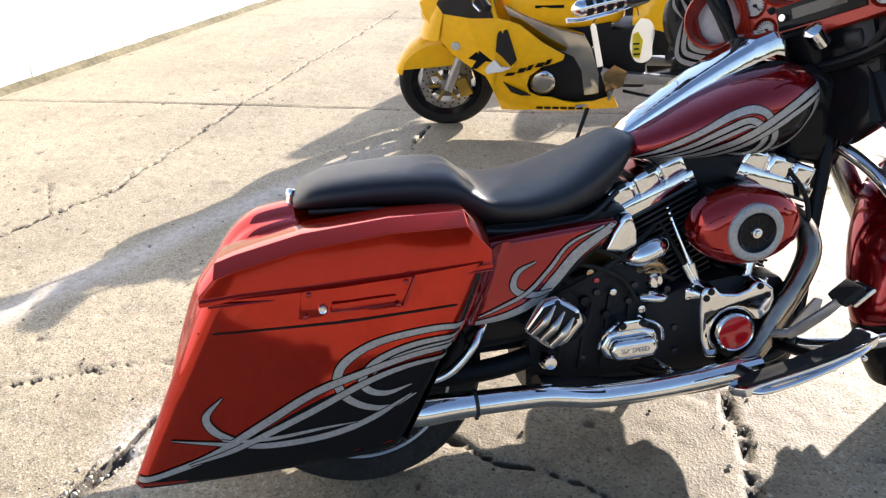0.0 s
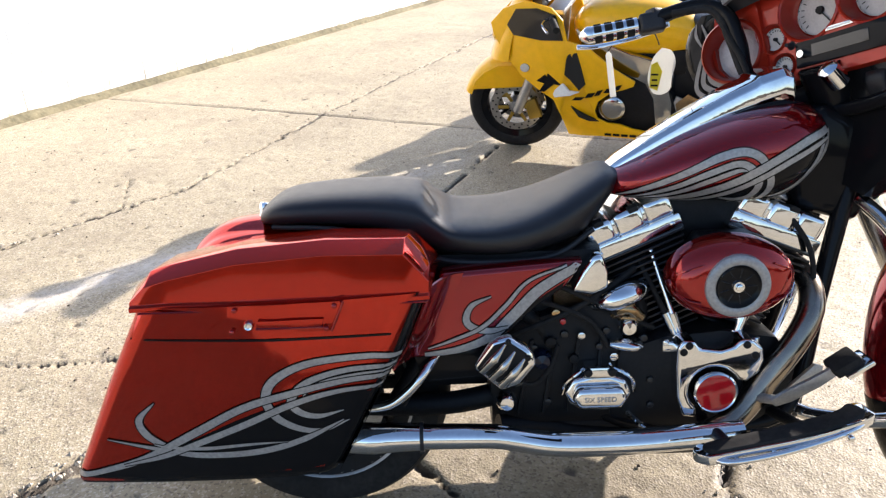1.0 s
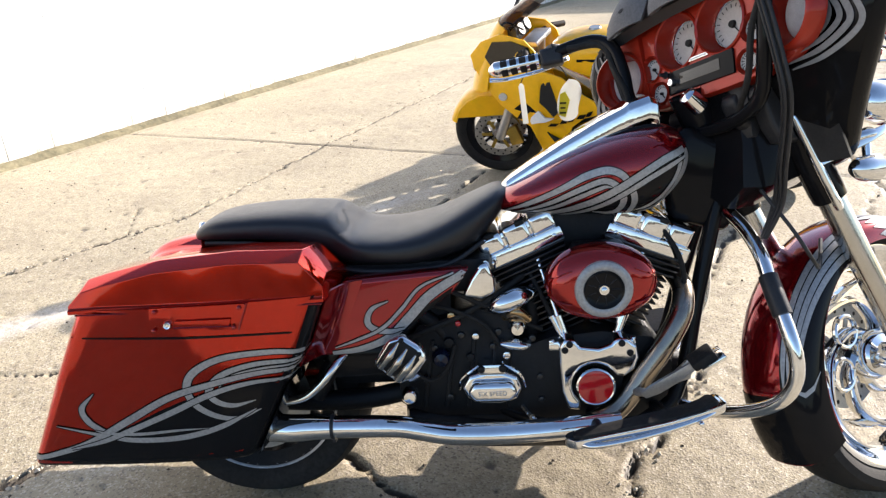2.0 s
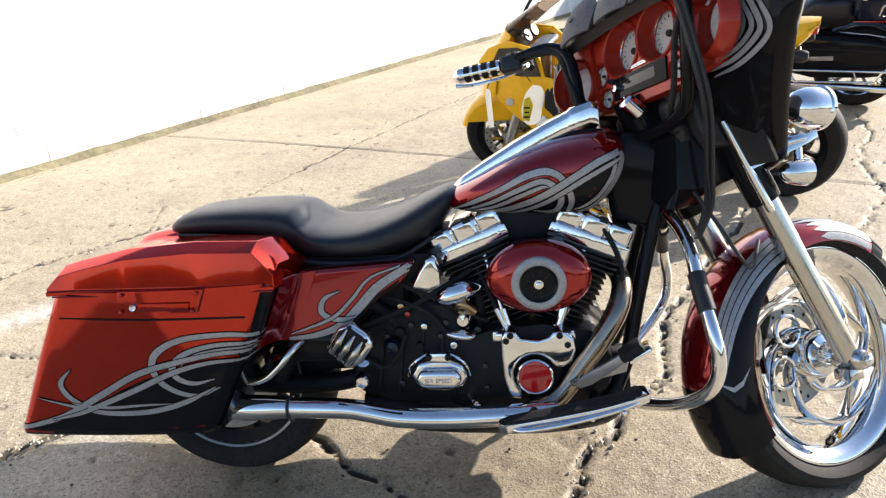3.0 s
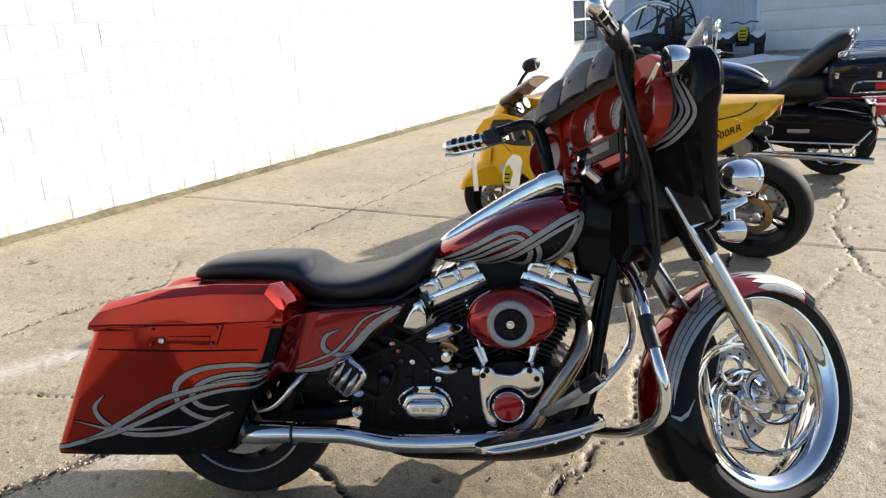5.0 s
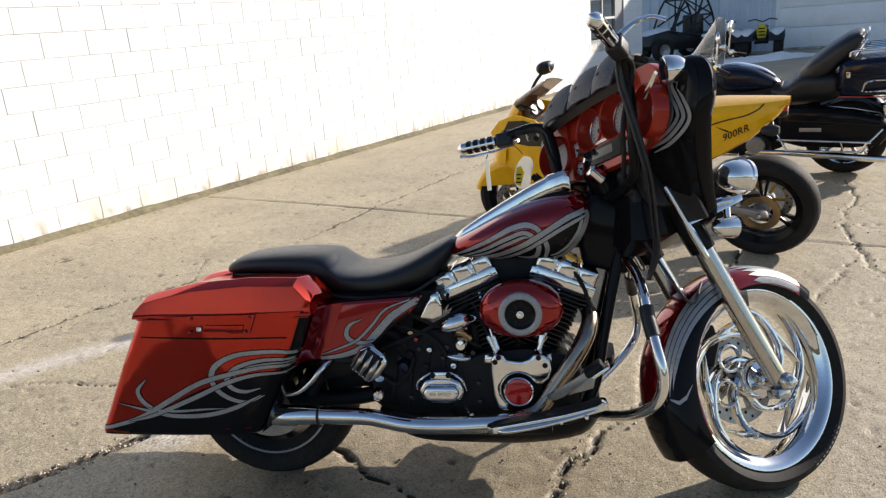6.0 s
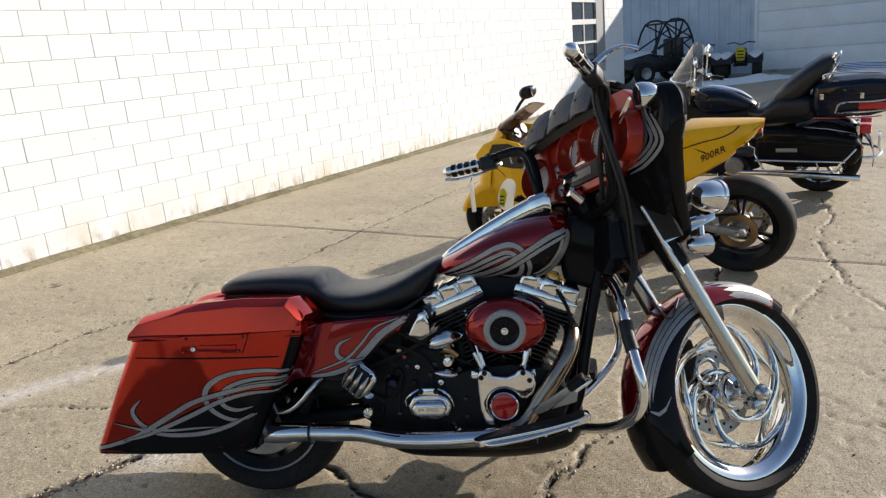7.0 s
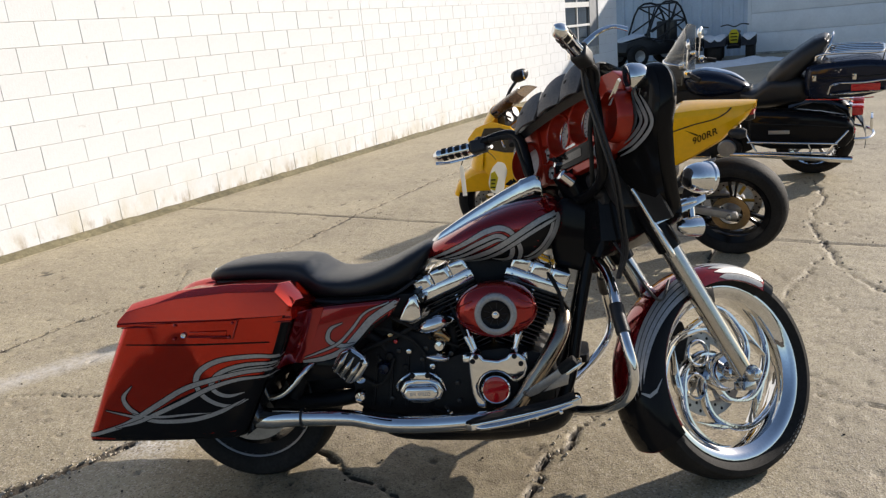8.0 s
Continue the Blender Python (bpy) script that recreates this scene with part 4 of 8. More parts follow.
    pedal = part("brake_pedal", join(bevelled(loft([[(x - w * 0.62, y - 0.005, z + w * 0.78), (x - w * 0.62, y + 0.005, z + w * 0.78), (x + w * 0.62, y + 0.005, z - w * 0.78), (x + w * 0.62, y - 0.005, z - w * 0.78)] for x, y, z, w in arm]), 0.003, 2), rod((0.985, -0.262, 0.352), (0.95, -0.18, 0.32), 0.010)), ALLOY, bike, "flat grey brake pedal arm with a black pad")
    seat_of_pad = pose(1.097, -0.284, 0.443, 0, -35, 0)
    part("pedal_pad", moved(box((0, 0, 0), (0.058, 0.056, 0.022), 0.008), seat_of_pad), RUBBER, pedal)
    part("pad_rim", moved(box((0.014, -0.008, -0.012), (0.058, 0.058, 0.010), 0.004), seat_of_pad), CHROME, pedal)
    part("pedal_plate", prism([(1.020, 0.330), (1.098, 0.352), (1.106, 0.392), (1.088, 0.398)], -0.200, -0.190, 0.003), ALLOY, bike, "grey alloy bracket behind the footboard")

    # passenger board: ribbed chrome plate folded up
    flip = pose(0.432, -0.262, 0.462, 0, 38, -12)
    peg = part("passenger_board", moved(prism([(-0.046, -0.052), (-0.050, 0.020), (-0.030, 0.050), (0.020, 0.056), (0.048, 0.040), (0.050, -0.020), (0.030, -0.054)], -0.016, 0.016, 0.012, 3), flip), CHROME, bike, "ribbed chrome passenger footboard folded up")
    part("tread", moved(prism([(-0.038, -0.046), (-0.042, 0.018), (-0.026, 0.044), (0.018, 0.048), (0.036, 0.032), (0.034, -0.040)], -0.0185, -0.010, 0.004), flip), ENGINE, peg)
    for k in range(3):
        part("rib", moved(tube([(-0.026 + 0.024 * k, -0.017, -0.042), (-0.024 + 0.024 * k, -0.024, 0.0), (-0.026 + 0.024 * k, -0.017, 0.036)], [0.009, 0.010, 0.003], 10), flip), POLISHED, peg)
    for k in range(2):
        part("rivet", moved(bolt_head((-0.024 + 0.05 * k, -0.016, 0.042), (0, -1, 0), 0.006), flip), ENGINE, peg)
    part("peg_mount", rod((0.445, -0.22, 0.425), (0.455, -0.25, 0.405), 0.014), CHROME, bike, "chrome peg mount")
    part("round_cap", (disc_on((0.436, -0.19, 0.338), (0, -1, 0), [(0, 0.028), (0.014, 0.026), (0.021, 0.016), (0.022, 0.0), (0, 0)], 22)), CHROME, bike, "round chrome cap")
    part("saddlebag_guard", tube([(0.290, -0.21, 0.455), (0.262, -0.245, 0.430), (0.234, -0.250, 0.399), (0.191, -0.250, 0.367), (0.130, -0.245, 0.355)], 0.0100, 12), CHROME, bike, "chrome saddlebag guard bar")
    part("side_stand", join(tube([(0.95, 0.16, 0.24), (0.99, 0.28, 0.14), (1.02, 0.34, 0.062)], 0.013, 10), box((1.02, 0.345, 0.062), (0.06, 0.05, 0.012), 0.004)), ENGINE, bike)

    # engine guard
    for s in (-1, 1):
        g = part("engine_guard", tube([(1.09, s * 0.10, 0.245), (1.129, s * 0.15, 0.248), (1.20, s * 0.24, 0.284), (1.253, s * 0.30, 0.330), (1.279, s * 0.325, 0.379), (1.283, s * 0.330, 0.440), (1.270, s * 0.312, 0.504), (1.254, s * 0.250, 0.585), (1.248, s * 0.200, 0.640), (1.236, s * 0.13, 0.685), (1.212, s * 0.07, 0.72)], 0.0165, 16), CHROME, bike, "chrome engine guard hoop")
        part("rubber_sleeve", tube([(1.264, s * 0.292, 0.535), (1.256, s * 0.264, 0.572), (1.252, s * 0.232, 0.605)], 0.0210, 14, 3), PLASTIC, g)
    part("coil_bracket", join(box((0.87, 0.0, 0.695), (0.20, 0.17, 0.10), 0.02), box((0.87, 0.02, 0.60), (0.12, 0.16, 0.14), 0.02)), ENGINE, bike, "black coil and intake under the tank")
    # hoses, wiring and fittings between the gearbox and the seat
    for pts, r in (([(0.40, -0.17, 0.46), (0.50, -0.18, 0.50), (0.58, -0.17, 0.53), (0.66, -0.15, 0.57), (0.72, -0.12, 0.60)], 0.007), ([(0.46, -0.16, 0.56), (0.55, -0.175, 0.54), (0.62, -0.17, 0.50), (0.66, -0.165, 0.44)], 0.0055),
                   ([(0.50, -0.15, 0.60), (0.57, -0.17, 0.575), (0.64, -0.16, 0.535), (0.70, -0.15, 0.50), (0.76, -0.14, 0.47)], 0.006), ([(0.43, -0.16, 0.39), (0.49, -0.18, 0.365), (0.53, -0.18, 0.40), (0.55, -0.17, 0.45)], 0.005), ([(1.05, -0.10, 0.70), (1.09, -0.13, 0.62), (1.10, -0.13, 0.50), (1.07, -0.14, 0.40)], 0.006)):
        part("hose", tube(pts, r, 8), RUBBER, bike)
    for x, y, z, r, mt in ((0.545, -0.172, 0.525, 0.010, BRONZE), (0.560, -0.170, 0.505, 0.007, RED_LENS), (0.600, -0.168, 0.470, 0.009, CHROME), (0.640, -0.160, 0.440, 0.008, FIN), (0.672, -0.160, 0.415, 0.010, CHROME), (0.750, -0.168, 0.360, 0.008, FIN), (0.752, -0.168, 0.300, 0.008, FIN), (0.995, -0.168, 0.33, 0.009, FIN), (1.01, -0.168, 0.40, 0.009, FIN), (0.585, -0.165, 0.415, 0.011, ENGINE), (0.535, -0.165, 0.455, 0.013, ENGINE)):
        part("fitting", bolt_head((x, y, z), (0, -1, 0), r), mt, bike)
    for k in range(4):
        part("case_web", prism([(0.46 + 0.055 * k, 0.285), (0.47 + 0.055 * k, 0.285), (0.50 + 0.05 * k, 0.46), (0.492 + 0.05 * k, 0.46)], -0.162, -0.150, 0.002), ENGINE, engine)
    part("filter", lathe([(0, -0.05), (0.030, -0.05), (0.036, -0.044), (0.036, 0.04), (0.030, 0.05), (0, 0.05)], 24, (1.07, 0, 0.31), "x"), ENGINE, bike, "black oil filter")

    # tank
    tank_shape = body([(0.655, 0, 0.765, 0.012, 0.012, 0.012, 2.2), (0.675, 0, 0.768, 0.082, 0.028, 0.022, 2.3), (0.74, 0, 0.790, 0.130, 0.040, 0.052, 2.5), (0.83, 0, 0.820, 0.158, 0.056, 0.088, 2.6),
                       (0.93, 0, 0.838, 0.172, 0.076, 0.112, 2.7), (1.02, 0, 0.848, 0.170, 0.086, 0.116, 2.7), (1.075, 0, 0.858, 0.150, 0.074, 0.085, 2.5), (1.105, 0, 0.862, 0.115, 0.050, 0.050, 2.3), (1.118, 0, 0.862, 0.03, 0.02, 0.02, 2.0)], 40, 6)
    tank = part("fuel_tank", tank_shape, TANK_RED, bike, "deep red teardrop tank with silver ribbons over black")
    tt = tree_of(tank_shape)

    def paint(owner, tree, pts, w, mt=SILVER, f=-0.17, lift=0.0014):
        """A silver ribbon with its thin black outline."""
        part("ribbon_outline", stripe(tree, pts, [q + 0.0045 for q in w], fall=f, lift=lift - 0.00025), BLACK, owner)
        part("painted_ribbon", stripe(tree, pts, w, fall=f, lift=lift), mt, owner)
    part("painted_field", field(tt, [(0.70, 0.744), (0.80, 0.752), (0.88, 0.776), (0.94, 0.805), (1.0, 0.84), (1.06, 0.872), (1.10, 0.882)], [(0.70, 0.742), (0.80, 0.731), (0.88, 0.722), (0.95, 0.722), (1.03, 0.735), (1.075, 0.775), (1.102, 0.84)], fall=-0.17), BLACK, tank)
    paint(tank, tt, [(0.684, 0.757), (0.741, 0.778), (0.812, 0.810), (0.867, 0.838), (0.914, 0.850), (0.947, 0.839), (0.967, 0.810), (0.977, 0.776), (0.968, 0.742)], [0.002, 0.010, 0.013, 0.015, 0.016, 0.015, 0.014, 0.014, 0.010], lift=0.0018)
    paint(tank, tt, [(0.700, 0.751), (0.783, 0.777), (0.853, 0.808), (0.907, 0.827), (0.938, 0.812), (0.952, 0.785), (0.945, 0.757), (0.925, 0.746), (0.885, 0.752)], [0.002, 0.009, 0.012, 0.013, 0.014, 0.015, 0.014, 0.012, 0.002], lift=0.0022)
    paint(tank, tt, [(0.705, 0.747), (0.790, 0.765), (0.855, 0.792), (0.905, 0.812), (0.925, 0.812)], [0.003, 0.008, 0.010, 0.008, 0.002], lift=0.002)
    paint(tank, tt, [(0.712, 0.742), (0.800, 0.752), (0.879, 0.778), (0.933, 0.804), (0.987, 0.836), (1.040, 0.866), (1.088, 0.884)], [0.008, 0.014, 0.015, 0.016, 0.016, 0.016, 0.014], lift=0.0026)
    paint(tank, tt, [(0.740, 0.736), (0.830, 0.745), (0.900, 0.768), (0.955, 0.797), (1.01, 0.829), (1.055, 0.852), (1.09, 0.868)], [0.004, 0.008, 0.010, 0.011, 0.011, 0.010, 0.006], lift=0.003)
    paint(tank, tt, [(1.092, 0.884), (1.096, 0.864), (1.083, 0.824), (1.056, 0.779), (1.016, 0.745), (0.965, 0.733), (0.915, 0.735)], [0.010, 0.013, 0.014, 0.015, 0.015, 0.012, 0.002], lift=0.0020)
    paint(tank, tt, [(1.078, 0.872), (1.080, 0.856), (1.068, 0.822), (1.040, 0.783), (1.005, 0.758), (0.985, 0.752)], [0.006, 0.009, 0.010, 0.010, 0.007, 0.002], lift=0.0020)
    # console on top of the tank
    con = []
    for x, zc, hw, h in ((0.668, 0.782, 0.026, 0.012), (0.70, 0.808, 0.042, 0.015), (0.76, 0.845, 0.050, 0.016), (0.84, 0.891, 0.055, 0.017), (0.92, 0.933, 0.059, 0.019), (0.975, 0.958, 0.063, 0.020), (0.985, 0.965, 0.066, 0.023), (1.03, 0.980, 0.068, 0.022), (1.050, 0.975, 0.068, 0.018), (1.056, 0.945, 0.066, 0.006)):
        con.append([(x, -hw, zc - 0.03), (x, -hw * 0.97, zc + h * 0.3), (x, -hw * 0.80, zc + h * 0.92), (x, -hw * 0.30, zc + h), (x, hw * 0.30, zc + h), (x, hw * 0.80, zc + h * 0.92), (x, hw * 0.97, zc + h * 0.3), (x, hw, zc - 0.03)])
    console = part("tank_console", bevelled(loft(con), 0.003, 2), CHROME, bike, "chrome tank console", angle=22)
    part("console_trim", tube([(0.672, -0.034, 0.772), (0.74, -0.052, 0.812), (0.84, -0.060, 0.862), (0.94, -0.066, 0.908), (1.02, -0.072, 0.930), (1.06, -0.072, 0.925)], [0.005, 0.007, 0.008, 0.008, 0.008, 0.007], 10), BLACK, console, "black rubber trim")

    # seat
    seat = body([(-0.084, 0, 0.722, 0.05, 0.010, 0.008, 2.4), (-0.070, 0, 0.736, 0.096, 0.018, 0.022, 2.6), (-0.025, 0, 0.744, 0.118, 0.030, 0.030, 2.9), (0.07, 0, 0.746, 0.132, 0.037, 0.034, 3.0), (0.17, 0, 0.742, 0.142, 0.042, 0.042, 3.1),
                 (0.230, 0, 0.734, 0.150, 0.046, 0.058, 3.2), (0.268, 0, 0.726, 0.158, 0.046, 0.068, 3.1), (0.298, 0, 0.712, 0.166, 0.036, 0.066, 3.0), (0.335, 0, 0.696, 0.176, 0.028, 0.052, 3.0), (0.40, 0, 0.688, 0.183, 0.032, 0.046, 3.0), (0.47, 0, 0.690, 0.182, 0.040, 0.048, 3.0),
                 (0.54, 0, 0.706, 0.166, 0.046, 0.058, 2.8), (0.61, 0, 0.738, 0.138, 0.046, 0.070, 2.6), (0.665, 0, 0.774, 0.105, 0.032, 0.045, 2.4), (0.695, 0, 0.792, 0.07, 0.012, 0.018, 2.2)], 44, 6)
    s = part("seat", seat, VINYL, bike, "two-up black vinyl seat with a stepped bucket")
    part("seat_base", join(*[tube([(-0.05, d * 0.095, 0.716), (0.10, d * 0.125, 0.712), (0.22, d * 0.140, 0.680), (0.32, d * 0.165, 0.648), (0.45, d * 0.172, 0.643), (0.55, d * 0.155, 0.650), (0.63, d * 0.12, 0.690)], 0.006, 8) for d in (-1, 1)]), PLASTIC, s)
    part("seat_bolt", join(rod((-0.092, 0, 0.718), (-0.086, 0, 0.742), 0.010), disc_on((-0.087, 0, 0.742), (0.2, 0, 1), [(0, 0.008), (0.010, 0.006), (0.012, 0), (0.012, -0.006), (0, -0.006)], 16)), CHROME, bike, "chrome seat knob")

    # rear fender between the bags
    line = smooth_path([(0.30, 0, 0.650), (0.15, 0, 0.700), (0.02, 0, 0.716), (-0.070, 0, 0.719), (-0.130, 0, 0.716), (-0.186, 0, 0.704), (-0.232, 0, 0.672), (-0.272, 0, 0.622), (-0.322, 0, 0.562), (-0.362, 0, 0.479), (-0.405, 0, 0.372), (-0.43, 0, 0.293)], 4)
    grid = []
    for k, p in enumerate(line):
        d = (line[min(k + 1, len(line) - 1)] - line[max(k - 1, 0)]).normalized()
        out = Vector((d.z, 0, -d.x))
        grid.append([p - out * (0.050 * abs(q / 8) ** 2.6 + 0.010 * math.exp(-((abs(q / 8) - 0.45) / 0.12) ** 2) * min(k / 12, 1)) + Vector((0, 0.150 * q / 8, 0)) for q in range(-8, 9)])
    fender = part("rear_fender", sheet(grid, 0.004), CANDY, bike, "stretched red rear fender")
    part("tail_panel", prism([(-0.33, 0.28), (-0.42, 0.29), (-0.36, 0.42), (-0.30, 0.50), (-0.24, 0.50)], -0.14, 0.14, 0.012), CANDY, fender)

    # stretched saddlebags
    left_hand = lambda sh: ([(x, -y * 0.80, z - 0.075) for x, y, z in sh[0]], [tuple(reversed(f)) for f in sh[1]])
    face = lambda x, z: -0.381 + 0.127 * (0.615 - z) + 0.10 * max(x, 0)
    outline = [(-0.445, 0.276), (-0.335, 0.485), (-0.240, 0.655), (0.283, 0.648), (0.232, 0.522), (0.180, 0.440), (0.122, 0.330), (0.085, 0.260), (-0.06, 0.258), (-0.20, 0.260)]
    levels = [0.258, 0.260, 0.268, 0.282, 0.300, 0.330, 0.36, 0.39, 0.42, 0.45, 0.485, 0.522, 0.56, 0.60, 0.63, 0.650]
    rear_edge = lambda z: float(np.interp(z, [0.258, 0.276, 0.485, 0.655], [-0.452, -0.443, -0.335, -0.240]))
    front_edge = lambda z: float(np.interp(z, [0.258, 0.330, 0.440, 0.522, 0.650], [0.084, 0.122, 0.180, 0.232, 0.284]))
    inner_edge = lambda z: float(np.interp(z, [0.258, 0.340, 0.440, 0.522, 0.650], [0.100, 0.138, 0.194, 0.244, 0.296]))
    rings = []
    for k, z in enumerate(levels):
        a, b, c = rear_edge(z), front_edge(z), inner_edge(z)
        inset = (0.016, 0.008, 0.003)[k] if k < 3 else 0.0
        ring = [(a + 0.030, -0.135, z), (a + 0.012, -0.22, z), (a + 0.003, -0.300, z)]
        for q in range(25):
            u = math.sin(math.pi / 2 * (-1 + 2 * q / 24))
            bulge = 0.011 * (1 - u * u) - 0.026 * max(0, (abs(u) - 0.88) / 0.12) ** 2.4
            x = (a + b) / 2 + (b - a) / 2 * u
            ring.append((x, face(x, z) - bulge + inset, z))
        ring += [(b + (c - b) * 0.45, -0.300 + 0.1 * max(b, 0), z), (b + (c - b) * 0.85, -0.245 + 0.1 * max(b, 0), z), (c, -0.200, z), (c, -0.135, z)]
        rings.append(ring)
    shell = loft(rings)
    rows = []
    for x, zr, yo, xi in ((-0.247, 0.662, -0.392, -0.243), (-0.218, 0.690, -0.388, -0.218), (-0.180, 0.699, -0.380, -0.180), (-0.06, 0.722, -0.376, -0.06), (0.10, 0.731, -0.368, 0.11), (0.244, 0.724, -0.356, 0.254), (0.288, 0.668, -0.349, 0.306)):
        zb = 0.645 - 0.012 * (x + 0.22) / 0.55
        ze = max(zr, zb + 0.012)
        rows.append([(x, yo - 0.005, zb), (x, yo - 0.005, zb + 0.009), (x, yo + 0.000, zb + 0.011), (x, yo + 0.001, ze), (x * 0.85 + xi * 0.15, yo + 0.044, ze + 0.017), (xi, -0.215, ze + 0.008), (xi, -0.145, ze - 0.012), (xi, -0.130, zb)])
    lid = bevelled(loft(rows), 0.0045, 3)
    for side in ("right", "left"):
        fl = (lambda sh: sh) if side == "right" else left_hand
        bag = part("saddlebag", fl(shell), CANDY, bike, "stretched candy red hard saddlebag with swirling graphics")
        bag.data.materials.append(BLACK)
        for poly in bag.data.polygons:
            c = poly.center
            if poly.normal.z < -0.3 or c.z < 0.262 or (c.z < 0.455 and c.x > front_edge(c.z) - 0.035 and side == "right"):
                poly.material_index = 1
        part("lid", fl(lid), CANDY, bag, "red saddlebag lid", angle=24)
        part("lid_gasket", fl(tube([(-0.232, -0.395, 0.6435), (0.0, -0.384, 0.6385), (0.285, -0.356, 0.632)], 0.0022, 6, 2)), TANK_RED, bag)
        tr = tree_of(shell)
        if side == "right":
            part("groove", stripe(tr, [(-0.262, 0.588), (0.0, 0.580), (0.236, 0.570)], [0.003, 0.005, 0.004], fall=-0.37), BLACK, bag)
            latch = part("latch_panel", prism([(-0.070, 0.652), (0.135, 0.650), (0.108, 0.592), (-0.082, 0.597)], lambda x, z: face(x, z) - 0.0135, lambda x, z: face(x, z) + 0.01, 0.003), CANDY, bag, "red latch panel")
            part("latch_lever", prism([(-0.020, 0.622), (0.098, 0.619), (0.092, 0.603), (-0.024, 0.607)], lambda x, z: face(x, z) - 0.0175, lambda x, z: face(x, z), 0.003), CANDY, latch)
            part("latch_frame", join(*[tube([laid(tr, x, z, 0.006) for x, z in q], 0.0026, 6, 1) for q in (((-0.07, 0.651), (0.133, 0.649)), ((0.133, 0.649), (0.108, 0.593)), ((-0.024, 0.607), (0.094, 0.602)))]), TANK_RED, latch)
            part("lock", disc_on((-0.037, face(0, 0.613) - 0.0145, 0.613), (0, -1, 0), [(0, 0.002), (0.003, 0.002), (0.004, 0.004), (0.007, 0.005), (0.009, 0.002), (0.0095, -0.004)], 24), CHROME, latch, "chrome lock")
            for x, z in ((-0.058, 0.645), (0.118, 0.642), (0.100, 0.598), (-0.068, 0.602)):
                part("stud", bolt_head((x, face(x, z) - 0.0145, z), (0, -1, 0), 0.005), TANK_RED, latch)
            part("painted_field", field(tr, [(-0.438, 0.283), (-0.30, 0.325), (-0.19, 0.362), (-0.09, 0.408), (0.0, 0.440), (0.10, 0.458), (0.20, 0.460)], [(-0.43, 0.279), (-0.30, 0.270), (-0.19, 0.264), (-0.09, 0.262), (0.03, 0.263), (0.090, 0.274), (0.192, 0.452)], 40, 12, fall=-0.36), BLACK, bag, "black lower panel")
            rib = lambda pts, w, lift=0.0016: paint(bag, tr, pts, w, SILVER, -0.36, lift)
            rib([(0.236, 0.520), (0.161, 0.530), (0.058, 0.525), (-0.006, 0.497), (-0.029, 0.458), (-0.018, 0.416), (0.022, 0.383), (0.068, 0.372), (0.12, 0.390)], [0.010, 0.012, 0.014, 0.016, 0.017, 0.016, 0.013, 0.010, 0.002])
            rib([(0.230, 0.502), (0.128, 0.504), (0.052, 0.485), (0.018, 0.450), (0.028, 0.421), (0.063, 0.406), (0.112, 0.414)], [0.008, 0.011, 0.013, 0.015, 0.014, 0.011, 0.002], 0.0018)
            rib([(0.222, 0.482), (0.125, 0.481), (0.019, 0.463), (-0.075, 0.436), (-0.177, 0.382), (-0.282, 0.326), (-0.37, 0.297), (-0.440, 0.280)], [0.009, 0.011, 0.014, 0.015, 0.016, 0.014, 0.012, 0.010], 0.0022)
            rib([(0.212, 0.460), (0.108, 0.459), (0.015, 0.438), (-0.082, 0.396), (-0.181, 0.355), (-0.249, 0.329), (-0.33, 0.309)], [0.006, 0.010, 0.013, 0.014, 0.013, 0.010, 0.003], 0.0026)
            rib([(0.110, 0.392), (0.034, 0.357), (-0.061, 0.333), (-0.170, 0.330), (-0.246, 0.345), (-0.352, 0.370)], [0.002, 0.013, 0.014, 0.013, 0.010, 0.001], 0.0020)
            rib([(0.0, 0.354), (-0.07, 0.352), (-0.16, 0.346), (-0.23, 0.350), (-0.26, 0.358)], [0.001, 0.006, 0.008, 0.006, 0.002], 0.0024)
            rib([(-0.243, 0.452), (-0.279, 0.415), (-0.272, 0.382), (-0.245, 0.358), (-0.215, 0.345)], [0.001, 0.013, 0.016, 0.013, 0.004], 0.0018)
            rib([(0.225, 0.493), (0.14, 0.492), (0.075, 0.481), (0.04, 0.455)], [0.004, 0.005, 0.005, 0.001], 0.0018)
            o, i = outline[5:8], [(x + 0.016, z) for x, z in outline[5:8]]
            part("front_panel", sheet([[(p[0] + 0.003, face(*p) + 0.012, p[1]), (q[0] + 0.003, -0.215 + 0.1 * max(q[0], 0), q[1]), (q[0] + 0.003, -0.137, q[1])] for p, q in zip(o, i)], 0.001), BLACK, bag, "black lower front of the bag")

    # side covers under the seat
    cover = prism([(0.238, 0.462), (0.306, 0.640), (0.595, 0.652), (0.560, 0.600), (0.500, 0.560), (0.440, 0.505), (0.385, 0.474), (0.32, 0.462)], lambda x, z: -0.226 + 0.05 * (x - 0.4), -0.17, 0.010, 3)
    for side in ("right", "left"):
        cov = part("side_cover", cover if side == "right" else mirrored(cover), TANK_RED, bike, "red side cover with silver ribbons")
        flare = sheet([[(front_edge(z) + 0.010 + 0.062 * u, -0.232 - 0.074 * (1 - u) ** 2.2, z) for u in (0, 0.15, 0.3, 0.5, 0.75, 1.0)] for z in [0.470 + 0.0172 * k for k in range(11)]], 0.004)
        part("cover_flare", flare if side == "right" else mirrored(flare), TANK_RED, cov)
